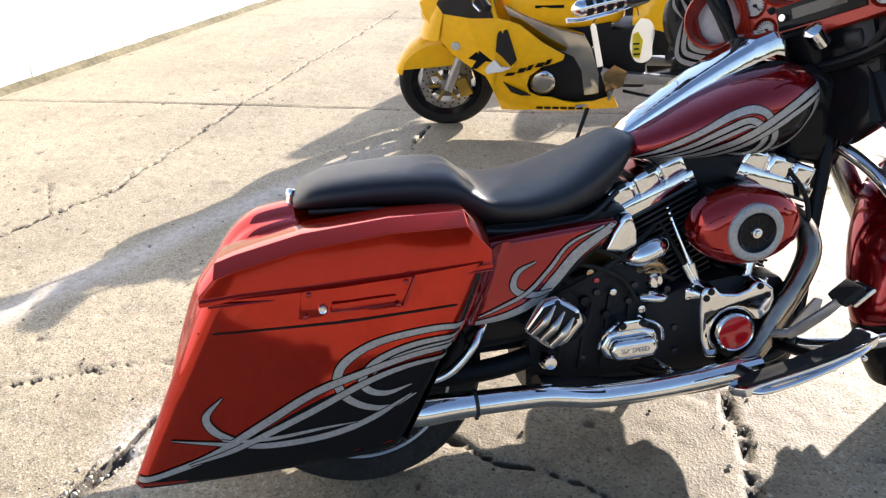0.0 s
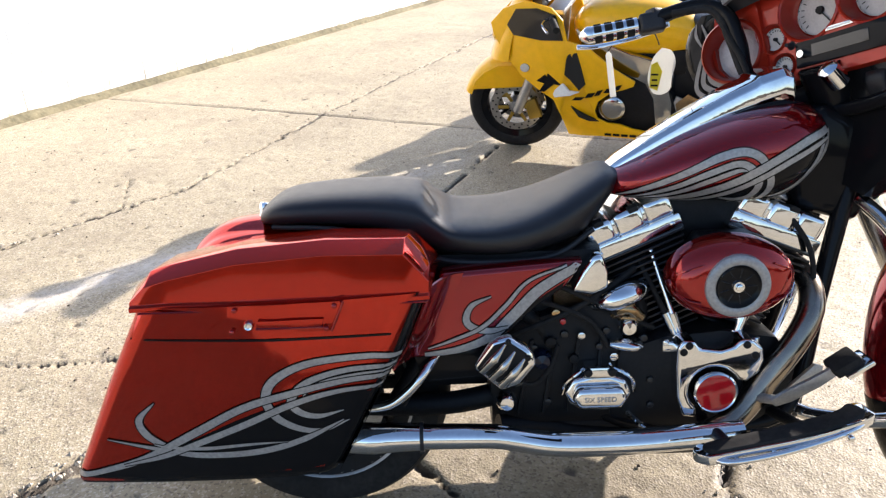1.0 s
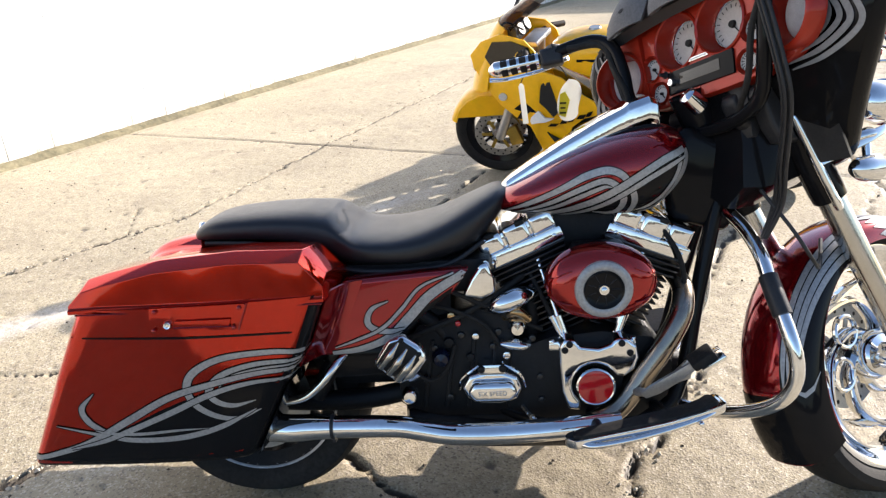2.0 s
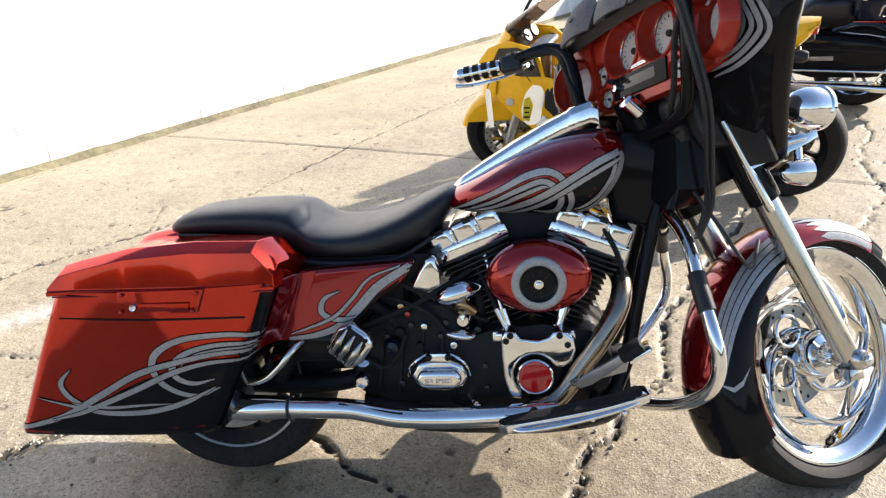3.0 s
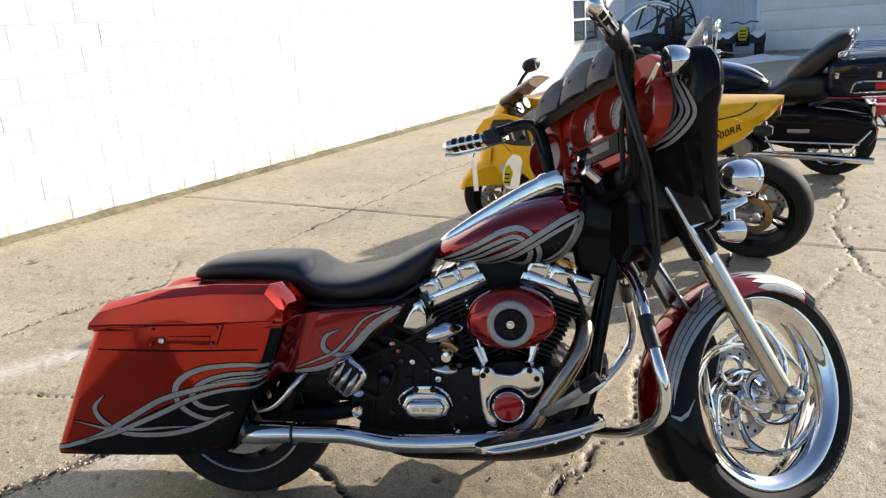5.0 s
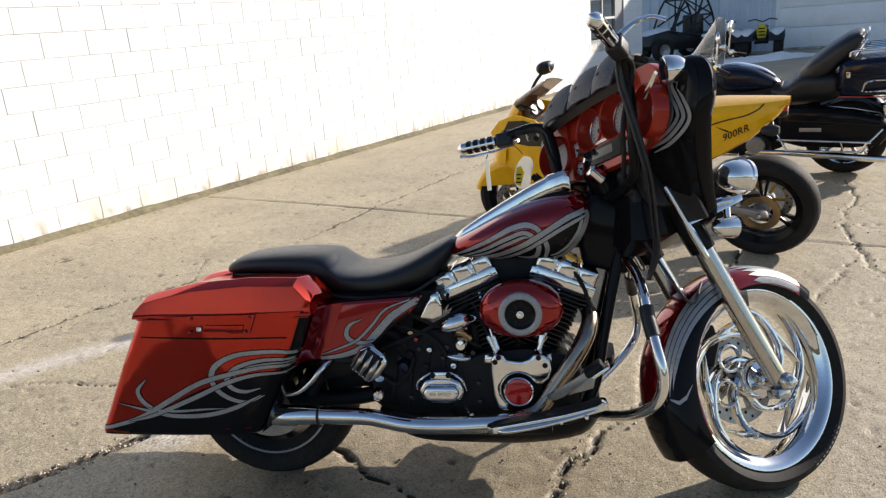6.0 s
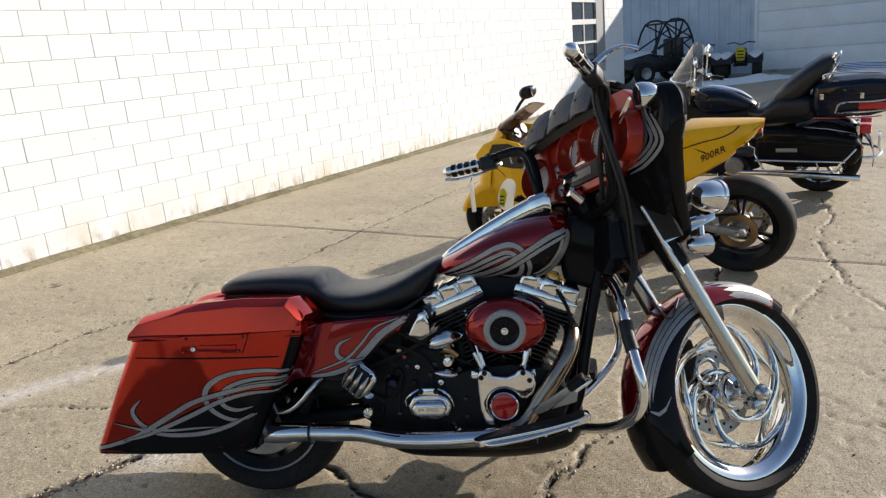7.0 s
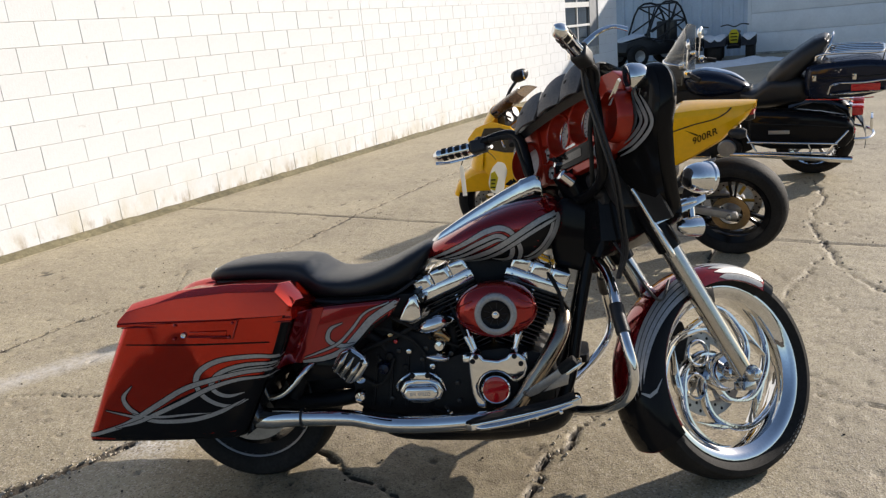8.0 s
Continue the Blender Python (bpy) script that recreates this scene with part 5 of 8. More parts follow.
        if side == "right":
            tr = tree_of(cover)
            rib = lambda pts, w, lift=0.0016: paint(cov, tr, pts, w, SILVER, -0.22, lift)
            rib([(0.588, 0.645), (0.541, 0.620), (0.496, 0.590), (0.448, 0.541), (0.399, 0.498), (0.337, 0.476), (0.268, 0.469)], [0.016, 0.020, 0.022, 0.022, 0.018, 0.014, 0.008])
            rib([(0.407, 0.588), (0.368, 0.571), (0.355, 0.541), (0.371, 0.521), (0.405, 0.514), (0.44, 0.52)], [0.002, 0.010, 0.014, 0.014, 0.012, 0.004], 0.002)
            rib([(0.560, 0.645), (0.483, 0.617), (0.435, 0.566), (0.386, 0.522), (0.324, 0.497), (0.275, 0.482)], [0.003, 0.006, 0.008, 0.008, 0.006, 0.002], 0.0024)
            part("painted_field", field(tr, [(0.585, 0.628), (0.50, 0.575), (0.44, 0.52), (0.39, 0.488)], [(0.572, 0.612), (0.50, 0.562), (0.44, 0.508), (0.39, 0.477)], 16, 4, fall=-0.22), BLACK, cov)
    part("lower_side_panel", prism([(0.24, 0.455), (0.39, 0.470), (0.42, 0.44), (0.40, 0.40), (0.26, 0.39)], -0.205, -0.17, 0.01), BLACK, bike, "black panel below the side cover")
    return bike


bagger = build_bagger()


def build_front(bike):
    """Everything that turns with the handlebar; built straight ahead and turned to the left stop."""
    h = tuple(HUB)

    # wheel
    wheel = part("front_wheel", lathe([(0.236, -0.020), (0.240, -0.036), (0.250, -0.043), (0.256, -0.050), (0.268, -0.058), (0.278, -0.058), (0.281, -0.052), (0.270, -0.044), (0.266, -0.036),
                                       (0.266, 0.036), (0.270, 0.044), (0.281, 0.052), (0.278, 0.058), (0.268, 0.058), (0.256, 0.050), (0.250, 0.043), (0.240, 0.036), (0.236, 0.020)], 96, h, closed=True), CHROME, bike, "large chrome front wheel with curved blade spokes", STEER)
    part("tyre", lathe(tyre_profile(0.342, 0.276, 0.074), 96, h), RUBBER, wheel, "black front tyre with faint raised lettering")

    def blade(rows, widths, a0, deep=0.020):
        """A sickle-shaped spoke: rows of radius and angle about the hub, with half widths."""
        path = smooth_path([(h[0] + r * math.cos(radians(a0 + a)), 0, h[2] + r * math.sin(radians(a0 + a))) for r, a in rows], 5)
        ww = [float(q) for q in np.interp(np.linspace(0, len(widths) - 1, len(path)), range(len(widths)), widths)]
        rings = []
        for i, p in enumerate(path):
            d = (path[min(i + 1, len(path) - 1)] - path[max(i - 1, 0)]).normalized()
            q = Vector((-d.z, 0, d.x)) * ww[i]
            rings.append([p + q + Vector((0, y, 0)) if k == 0 else p + q * k + Vector((0, y, 0)) for k, y in ((1, -deep * 0.45), (0.3, -deep), (-0.3, -deep), (-1, -deep * 0.45), (-1, deep * 0.45), (-0.3, deep), (0.3, deep), (1, deep * 0.45))])
        return loft(rings)
    for k in range(5):
        a0 = 72.0 * k
        part("spoke", blade([(0.045, -128), (0.066, -100), (0.098, -75), (0.145, -42), (0.184, -10), (0.212, 12), (0.232, 36), (0.244, 58)], [0.015, 0.013, 0.010, 0.0105, 0.012, 0.0105, 0.008, 0.004], a0), CHROME, wheel)
        part("barb", blade([(0.192, -2), (0.176, -24), (0.178, -42), (0.200, -63)], [0.003, 0.010, 0.010, 0.001], a0, 0.016), CHROME, wheel)
    for r, a in ((0.112, 141), (0.120, 196)):
        c = Vector((h[0] + r * math.cos(radians(a)), -0.014, h[2] + r * math.sin(radians(a))))
        ring = [c + Vector((0.039 * math.cos(q * math.pi / 9), 0, 0.039 * math.sin(q * math.pi / 9))) for q in range(19)]
        part("loop", tube(ring, 0.0065, 8, 2), CHROME, wheel)
    part("hub", disc_on(h, (0, 1, 0), [(0, -0.085), (0.022, -0.085), (0.030, -0.078), (0.034, -0.052), (0.052, -0.046), (0.062, -0.03), (0.064, 0.03), (0.052, 0.046), (0.034, 0.052), (0.030, 0.078), (0, 0.085)], 40), CHROME, wheel)
    for y in (0.062,):
        d = part("brake_disc", join(disc_on((h[0], y, h[2]), (0, 1, 0), [(0.098, -0.0025), (0.146, -0.0025), (0.146, 0.0025), (0.098, 0.0025), (0.098, -0.0025)], 56),
                                    *[moved(box((0.082, 0, 0), (0.055, 0.005, 0.016), 0.003), Matrix.Translation((h[0], y, h[2])) @ Matrix.Rotation(2 * math.pi * k / 5, 4, "Y")) for k in range(5)]), DISC, wheel, "drilled steel brake disc")
        tagged(part("drillings", join(*[disc_on((h[0] + rr * math.cos(k * 0.349 + rr * 9), y - 0.0028, h[2] + rr * math.sin(k * 0.349 + rr * 9)), (0, 1, 0), [(0, 0.0), (0.0055, 0.0), (0.0055, 0.0056), (0, 0.0056)], 10) for k in range(18) for rr in (0.112, 0.132)]), DARK, d), kind="stuff")
    letters = []
    for k in range(9):
        a = radians(-62 + 3.4 * k)
        letters.append(moved(box((0.309, -0.0712, 0), (0.014, 0.002, 0.009)), Matrix.Translation(h) @ Matrix.Rotation(-a, 4, "Y")))
    part("sidewall_marks", join(*letters), SILVER, wheel, "pale maker's marks on the sidewall")

    # fork
    ax = Vector((-math.sin(radians(28)), 0, math.cos(radians(28))))
    for s in (-1, 1):
        foot = HUB + Vector((0.0, s * 0.118, -0.012))
        leg = part("fork_leg", tube([foot, foot + ax * 0.06, foot + ax * 0.30, foot + ax * 0.485], [0.027, 0.029, 0.0305, 0.031], 22, 3), POLISHED, bike, "polished fork lower leg", STEER)
        part("axle_clamp", join(disc_on(foot + Vector((0, s * 0.0, 0.006)), (0, s, 0), [(0, 0.040), (0.020, 0.040), (0.026, 0.032), (0.030, 0.0), (0.030, -0.03), (0, -0.03)], 24), box(foot + Vector((-0.012, 0, -0.030)), (0.05, 0.05, 0.03), 0.008)), POLISHED, leg)
        part("axle_nut", disc_on(foot + Vector((0, s * 0.04, 0.006)), (0, s, 0), [(0, 0.018), (0.010, 0.017), (0.015, 0.012), (0.015, 0), (0, 0)], 8), CHROME, leg)
        part("upper_tube", tube([foot + ax * 0.44, foot + ax * 0.52, foot + ax * 0.80], 0.0275, 18, 2), CHROME, leg)
        slider = part("fork_cover", tube([foot + ax * 0.478, foot + ax * 0.495, foot + ax * 0.74, foot + ax * 0.78], [0.036, 0.040, 0.039, 0.034], 20, 3), BLACK, leg, "gloss black fork cover")
        lift = Vector((-0.028, s * 0.034, -0.012))
        part("cover_strip", tube([foot + ax * f + lift for f in (0.455, 0.462, 0.56, 0.685, 0.693)], [0.005, 0.0130, 0.0130, 0.0125, 0.005], 14, 3, flat=0.8), CHROME, leg, "chrome fork trim")
        part("cover_bolt", bolt_head(foot + ax * 0.69 + Vector((0.016, s * 0.046, 0.008)), (0, s, 0), 0.009), POLISHED, leg)
    cal = part("brake_caliper", join(prism([(1.455, 0.360), (1.50, 0.352), (1.535, 0.43), (1.52, 0.49), (1.475, 0.485), (1.45, 0.43)], 0.045, 0.105, 0.012, 3), box((1.515, 0.10, 0.455), (0.05, 0.03, 0.06), 0.008)), ENGINE, bike, "black brake caliper", STEER)
    part("caliper_bolt", bolt_head((1.485, 0.106, 0.46), (0, 1, 0), 0.011), CHROME, cal)
    part("caliper_bolt", bolt_head((1.478, 0.106, 0.39), (0, 1, 0), 0.011), CHROME, cal)
    part("brake_hose", tube([(1.20, -0.04, 0.80), (1.225, -0.12, 0.66), (1.265, -0.135, 0.58), (1.33, -0.10, 0.56), (1.40, -0.06, 0.62)], 0.0045, 8), PLASTIC, bike, "black brake hose", STEER)

    # fender: a band wrapped over the wheel
    def fender_point(a, w, lift=0.0):
        deg = math.degrees(a)
        f = min(max((deg - 115) / 85, 0), 1)
        R = 0.352 + 0.040 * f * f * (3 - 2 * f) + lift
        rr = R - (R - 0.287) * abs(w) ** 2.3
        return Vector((h[0] - 0.004 + rr * math.cos(a), (0.098 + lift) * math.copysign(abs(math.sin(w * math.pi / 2)) ** 0.9, w), h[2] + 0.004 + rr * math.sin(a)))
    A0, A1 = radians(50), radians(213)
    grid = []
    for i in range(51):
        a = A0 + (A1 - A0) * i / 50
        grid.append([fender_point(a + radians(7) * abs(q / 9) ** 2 * max(0, 1 - i / 8) - radians(5) * abs(q / 9) ** 3 * max(0, (i - 44) / 6), q / 9) for q in range(-9, 10)])
    fender = part("front_fender", sheet(grid, 0.004), TANK_RED, bike, "wrapped red front fender with silver stripes and a black tail", STEER)

    def band(a0, a1, start, end, taper=True, lift=0.0016):
        """A painted band round the fender; start and end: its two edges across the section, -1 to 1."""
        rows = []
        for i in range(29):
            f = i / 28
            a = radians(a0 + (a1 - a0) * f)
            t = min(1.0, 9 * f + 0.35, 6 * (1 - f) + 0.05) if taper else 1.0
            lo, hi = start[0] + (end[0] - start[0]) * f, start[1] + (end[1] - start[1]) * f
            mid, half = (lo + hi) / 2, (hi - lo) / 2 * t
            n = 5 if hi - lo < 0.5 else 22
            rows.append([fender_point(a, mid - half + 2 * half * k / n, lift) for k in range(n + 1)])
        return sheet(rows, 0.0006)
    part("painted_field", band(112, 186, (-0.99, -0.36), (-0.99, -0.30), False, 0.0008), BLACK, fender)
    part("painted_field", band(50.4, 58, (-0.99, 0.99), (-0.99, 0.99), False, 0.0009), BLACK, fender, "black tip of the fender")
    part("painted_field", band(186, 212.4, (-0.99, 0.99), (-0.97, 0.97), False, 0.0009), BLACK, fender, "black tail of the fender")
    for k, a1 in enumerate((187, 185, 183, 180)):
        lo, lo2 = -0.50 - 0.150 * k, -0.38 - 0.075 * k
        part("painted_ribbon", band(112 + 2 * k, a1, (lo, lo + 0.125), (lo2, lo2 + 0.060)), SILVER, fender)
    hook = [fender_point(radians(a), w, 0.0018) for a, w in ((184, -0.50), (186, -0.66), (184, -0.80), (178, -0.92))]
    part("painted_ribbon", sheet([[p - Vector((0, 0, e)), p + Vector((0, 0, e))] for p, e in zip(hook, (0.002, 0.006, 0.006, 0.001))], 0.0006), SILVER, fender)
    for k in range(12):
        w0 = -0.985 + 0.165 * k
        part("painted_ribbon", band(59, 106 - 2.0 * abs(k - 6), (w0, w0 + 0.150), (w0, w0 + 0.150)), SILVER, fender)
    for s in (-1, 1):
        part("fender_bracket", moved(box((h[0] - 0.10, s * 0.096, h[2] + 0.25), (0.08, 0.012, 0.05), 0.004), Matrix.Identity(4)), ENGINE, fender)

    # triple clamp and nacelle
    part("triple_clamp", join(box((1.285, 0, 0.905), (0.10, 0.30, 0.05), 0.016), box((1.255, 0, 0.985), (0.09, 0.26, 0.035), 0.014), box((1.24, 0, 0.95), (0.14, 0.20, 0.18), 0.03)), PLASTIC, bike, "black fork clamps", STEER)
    part("nacelle", loft([[(x, y * w, z0 + zz) for y, zz in ((-1, 0.0), (-0.95, 0.10), (-0.5, 0.14), (0.5, 0.14), (0.95, 0.10), (1, 0.0), (0.8, -0.10), (0, -0.14), (-0.8, -0.10))] for x, w, z0 in ((1.17, 0.07, 0.86), (1.20, 0.100, 0.855), (1.26, 0.115, 0.86), (1.34, 0.12, 0.88), (1.42, 0.12, 0.90))]), BLACK, bike, "black fork nacelle", STEER)

    # bat-wing fairing: a dome in front of a rounded outline whose foot runs forward to the fork
    side = smooth_path([(0.0, 0, 0.775), (0.10, 0, 0.778), (0.19, 0, 0.800), (0.255, 0, 0.860), (0.318, 0, 0.925), (0.378, 0, 0.990), (0.422, 0, 1.055), (0.441, 0, 1.112), (0.432, 0, 1.163), (0.394, 0, 1.199), (0.330, 0, 1.212), (0.22, 0, 1.232), (0.10, 0, 1.243), (0.0, 0, 1.246)], 3)
    half_outline = [(p.x, p.z) for p in side]
    outline = half_outline + [(-y, z) for y, z in reversed(half_outline[1:-1])]

    def rear_x(z):
        f = min(max((1.03 - z) / 0.25, 0), 1)
        return 1.163 + 0.185 * f ** 1.3

    def dome(f, swell=1.0):
        """The outline drawn forward: f from 0 at the rear edge to 1 at the nose."""
        a = f * math.pi / 2
        return [Vector((rear_x(z) + (1.465 - rear_x(z)) * math.sin(a), y * math.cos(a) ** 2.0 * (1 - 0.20 * math.sin(a)) * swell, 1.03 + (z - 1.03) * math.cos(a) ** 0.9 * swell)) for y, z in outline]
    rings = [[p + Vector((dx, 0, 0)) for p in dome(0.0, sw)] for dx, sw in ((0.004, 0.80), (-0.004, 0.86), (-0.003, 0.91), (0.005, 0.95), (0.018, 0.982), (0.034, 0.999), (0.052, 0.985))] + [dome(f) for f in (0.20, 0.28, 0.36, 0.45, 0.54, 0.65, 0.76, 0.87, 0.95, 0.985)]
    shell = loft(rings, caps=False)
    shell[1].append(tuple(range(len(shell[0]) - len(outline), len(shell[0]))))
    fairing = part("fairing", shell, BLACK, bike, "black bat-wing fairing with an orange-red dash", STEER)

    def flat_band(pts, widths, x):
        path = smooth_path([(x, y, z) for y, z in pts], 6)
        ww = [float(q) for q in np.interp(np.linspace(0, len(widths) - 1, len(path)), range(len(widths)), widths)]
        rows = []
        for i, p in enumerate(path):
            d = (path[min(i + 1, len(path) - 1)] - path[max(i - 1, 0)]).normalized()
            q = Vector((0, -d.z, d.y)) * ww[i] * 0.5
            rows.append([p + q, p - q])
        return sheet(rows, 0.0008)
    for s in (-1, 1):
        face = []
        for k in range(15):
            z = 0.815 + (1.205 - 0.815) * k / 14
            wide = float(np.interp(z, [p[1] for p in half_outline], [p[0] for p in half_outline])) * 0.955
            y0 = 0.12 if z < 0.985 else min(0.335, wide - 0.03)
            face.append([Vector((rear_x(z) - 0.002 + 0.010 * max(0, (abs(q - 4) - 2) / 2), s * (y0 + (wide - y0) * q / 8), z)) for q in range(9)])
        part("inner_panel", sheet(face, 0.004 * s), BLACK, fairing)
        # silver bands curling round the speaker
        x = 1.1555
        part("painted_ribbon", flat_band([(s * y, z) for y, z in ((0.222, 0.992), (0.294, 1.000), (0.350, 1.024), (0.365, 1.046), (0.350, 1.092), (0.336, 1.132), (0.352, 1.185))], [0.003, 0.012, 0.014, 0.014, 0.013, 0.012, 0.004], x), PIN, fairing)
        part("painted_ribbon", flat_band([(s * y, z) for y, z in ((0.235, 1.006), (0.298, 1.018), (0.338, 1.040), (0.343, 1.064), (0.326, 1.108), (0.322, 1.160))], [0.003, 0.011, 0.013, 0.012, 0.011, 0.003], x), PIN, fairing)
        part("painted_ribbon", flat_band([(s * y, z) for y, z in ((0.250, 1.020), (0.302, 1.036), (0.322, 1.058), (0.322, 1.080), (0.311, 1.112))], [0.003, 0.010, 0.012, 0.011, 0.003], x), PIN, fairing)
        part("painted_ribbon", flat_band([(s * y, z) for y, z in ((0.230, 0.978), (0.300, 0.984), (0.366, 1.008), (0.388, 1.036), (0.372, 1.084), (0.354, 1.118))], [0.003, 0.011, 0.013, 0.013, 0.010, 0.003], x), PIN, fairing)
        part("painted_ribbon", flat_band([(s * y, z) for y, z in ((0.352, 1.120), (0.372, 1.160), (0.368, 1.190))], [0.002, 0.010, 0.003], x), PIN, fairing)

    # inner fairing: dash panel tilted towards the rider
    D = Matrix.Translation((1.162, 0, 1.110)) @ Matrix.Rotation(radians(3), 4, "Y")     # dash plane: local y, z on the panel, -x to the rider
    pan = lambda y, z, out=0.0: tuple(D @ Vector((-out, y, z)))
    towards = D.to_3x3() @ Vector((-1, 0, 0))
    GAUGES = ((0.067, 0.024, 0.066, 0.046), (-0.067, 0.024, 0.066, 0.046), (0.156, -0.018, 0.031, 0.014), (-0.156, -0.018, 0.031, 0.014), (0.134, -0.085, 0.027, 0.010), (-0.134, -0.085, 0.027, 0.010))

    def pierced(edge, holes, out, skirt, pan=pan):
        """A plate with round holes, and a skirt turned back round its edge."""
        bm = bmesh.new()
        loops = [edge] + [[(y + r * math.cos(2 * math.pi * k / 32), z + r * math.sin(2 * math.pi * k / 32)) for k in range(32)] for y, z, r in holes]
        for loop in loops:
            vs = [bm.verts.new(pan(y, z, out)) for y, z in loop]
            for a, b in zip(vs, vs[1:] + vs[:1]):
                bm.edges.new((a, b))
        bmesh.ops.triangle_fill(bm, edges=bm.edges[:], use_beauty=True)
        v, f = of_bm(bm)
        n = len(edge)
        k = len(v)
        cy, cz = sum(y for y, z in edge) / n, sum(z for y, z in edge) / n
        v += [pan(cy + (y - cy) * 1.02, cz + (z - cz) * 1.02, out - d) for d in (0.004, skirt) for y, z in edge]
        f += [(i, (i + 1) % n, k + (i + 1) % n, k + i) for i in range(n)] + [(k + i, k + (i + 1) % n, k + n + (i + 1) % n, k + n + i) for i in range(n)]
        return v, f
    edge = [(p.y, p.z) for p in smooth_path([(0, y, z) for y, z in ((-0.160, -0.120), (-0.172, -0.085), (-0.192, -0.030), (-0.205, 0.030), (-0.200, 0.075), (-0.120, 0.100), (0.0, 0.106), (0.120, 0.100), (0.200, 0.075), (0.205, 0.030), (0.192, -0.030), (0.172, -0.085), (0.160, -0.120), (0.08, -0.124), (-0.08, -0.124), (-0.160, -0.120))], 2)[:-1]]
    dash = part("dash_panel", pierced(edge, [(y, z, r) for y, z, r, d in GAUGES], 0.012, 0.05), DASH_RED, fairing, "orange-red dash with deep round gauges and a radio", angle=30)

    def gauge(y, z, r, deep):
        """A dial at the foot of its well, with a rolled lip, scale and needle."""
        c = Vector(pan(y, z, 0.012))
        part("gauge_well", disc_on(c, towards, [(r * 1.10, -0.001), (r * 1.09, 0.004), (r * 1.03, 0.006), (r * 0.985, 0.003), (r * 0.95, -deep * 0.4), (r * 0.84, -deep), (r * 0.74, -deep - 0.002)], 44), DASH_RED, fairing)
        b = c - towards * (deep - 0.001)
        part("gauge_rim", disc_on(b, towards, [(r * 0.86, -0.004), (r * 0.86, 0.005), (r * 0.80, 0.008), (r * 0.76, 0.004), (r * 0.75, -0.004)], 40), CHROME, fairing)
        part("gauge_dial", disc_on(b, towards, [(0, 0.002), (r * 0.78, 0.002), (r * 0.78, -0.006), (0, -0.006)], 40), GAUGE, fairing, "silver gauge dial")
        part("gauge_hub", disc_on(b, towards, [(0, 0.009), (r * 0.12, 0.009), (r * 0.14, 0.002), (0, 0.002)], 18), DARK, fairing)
        q = D.to_3x3()
        ticks = []
        for k in range(15):
            a = radians(-130 + 260 * k / 14)
            u = q @ Vector((0, math.sin(a), math.cos(a)))
            ticks.append(tube([b + towards * 0.0028 + u * r * 0.58, b + towards * 0.0028 + u * r * 0.70], 0.0010, 5, 1))
        ticks.append(tube([b + towards * 0.006, b + towards * 0.006 + q @ Vector((0, -0.36, -0.48)) * r], 0.0014, 5, 1))
        part("gauge_marks", join(*ticks), DARK, fairing)
    for y, z, r, deep in GAUGES:
        gauge(y, z, r, deep)

    def slab(y0, y1, z0, z1, out0, out1, bevel=0.003):
        vv = [pan(y, z, o) for o in (out0, out1) for y, z in ((y0, z0), (y1, z0), (y1, z1), (y0, z1))]
        return bevelled((vv, [(0, 1, 2, 3), (7, 6, 5, 4), (0, 4, 5, 1), (1, 5, 6, 2), (2, 6, 7, 3), (3, 7, 4, 0)]), bevel, 2)
    part("radio", slab(-0.100, 0.100, -0.100, -0.044, 0.008, 0.018), BLACK, fairing, "black radio with a pale display")
    part("radio_display", slab(-0.062, 0.062, -0.082, -0.056, 0.017, 0.0195, 0.001), SMOKE, fairing)
    part("radio_knob", disc_on(pan(0.082, -0.072, 0.017), towards, [(0, 0.014), (0.008, 0.013), (0.010, 0.0), (0, 0.0)], 16), CHROME, fairing)
    part("warning_lamps", slab(-0.030, 0.030, -0.038, -0.029, 0.011, 0.017, 0.002), CHROME, fairing, "slim chrome lamp strip")
    part("warning_lens", slab(-0.026, 0.026, -0.036, -0.031, 0.016, 0.0178, 0.001), WHITE, fairing)
    part("toggle", disc_on(pan(0.112, -0.045, 0.012), towards, [(0, 0.02), (0.004, 0.018), (0.006, 0.004), (0.010, 0.0)], 12), PLASTIC, fairing)

    # speaker wings of the inner fairing
    for s in (-1, 1):
        c = Vector((1.130, s * 0.252, 1.090))
        aim = Vector((-1.0, -s * 0.24, 0.02)).normalized()
        part("speaker_pod", disc_on(c, aim, [(0.056, -0.046), (0.061, -0.020), (0.066, 0.008), (0.069, 0.013), (0.073, 0.010), (0.076, 0.0), (0.078, -0.03)], 48), DASH_RED, fairing, "orange-red speaker pod")
        part("speaker_grille", disc_on(c, aim, [(0, -0.026), (0.030, -0.029), (0.048, -0.036), (0.058, -0.044)], 40), CONE, fairing, "pale speaker grille")
        wing = [(s * 0.165, 1.000), (s * 0.235, 1.000), (s * 0.276, 1.020), (s * 0.304, 1.062), (s * 0.312, 1.126), (s * 0.300, 1.190), (s * 0.268, 1.220), (s * 0.190, 1.228)]
        part("inner_wing", pierced(wing, [(s * 0.254, 1.090, 0.070)], 0.0, 0.03, lambda y, z, out=0.0: (1.142 - out, y, z)), DASH_RED, fairing)
    low = [[Vector((1.185 + 0.11 * f ** 1.2 + 0.30 * y * y, y * (1 - 0.15 * f), 0.992 - 0.20 * f)) for y in [-0.26 + 0.04 * k for k in range(14)]] for f in [q / 7 for q in range(8)]]
    part("lower_dash", sheet(low, 0.01), PLASTIC, fairing, "black lower dash under the radio")
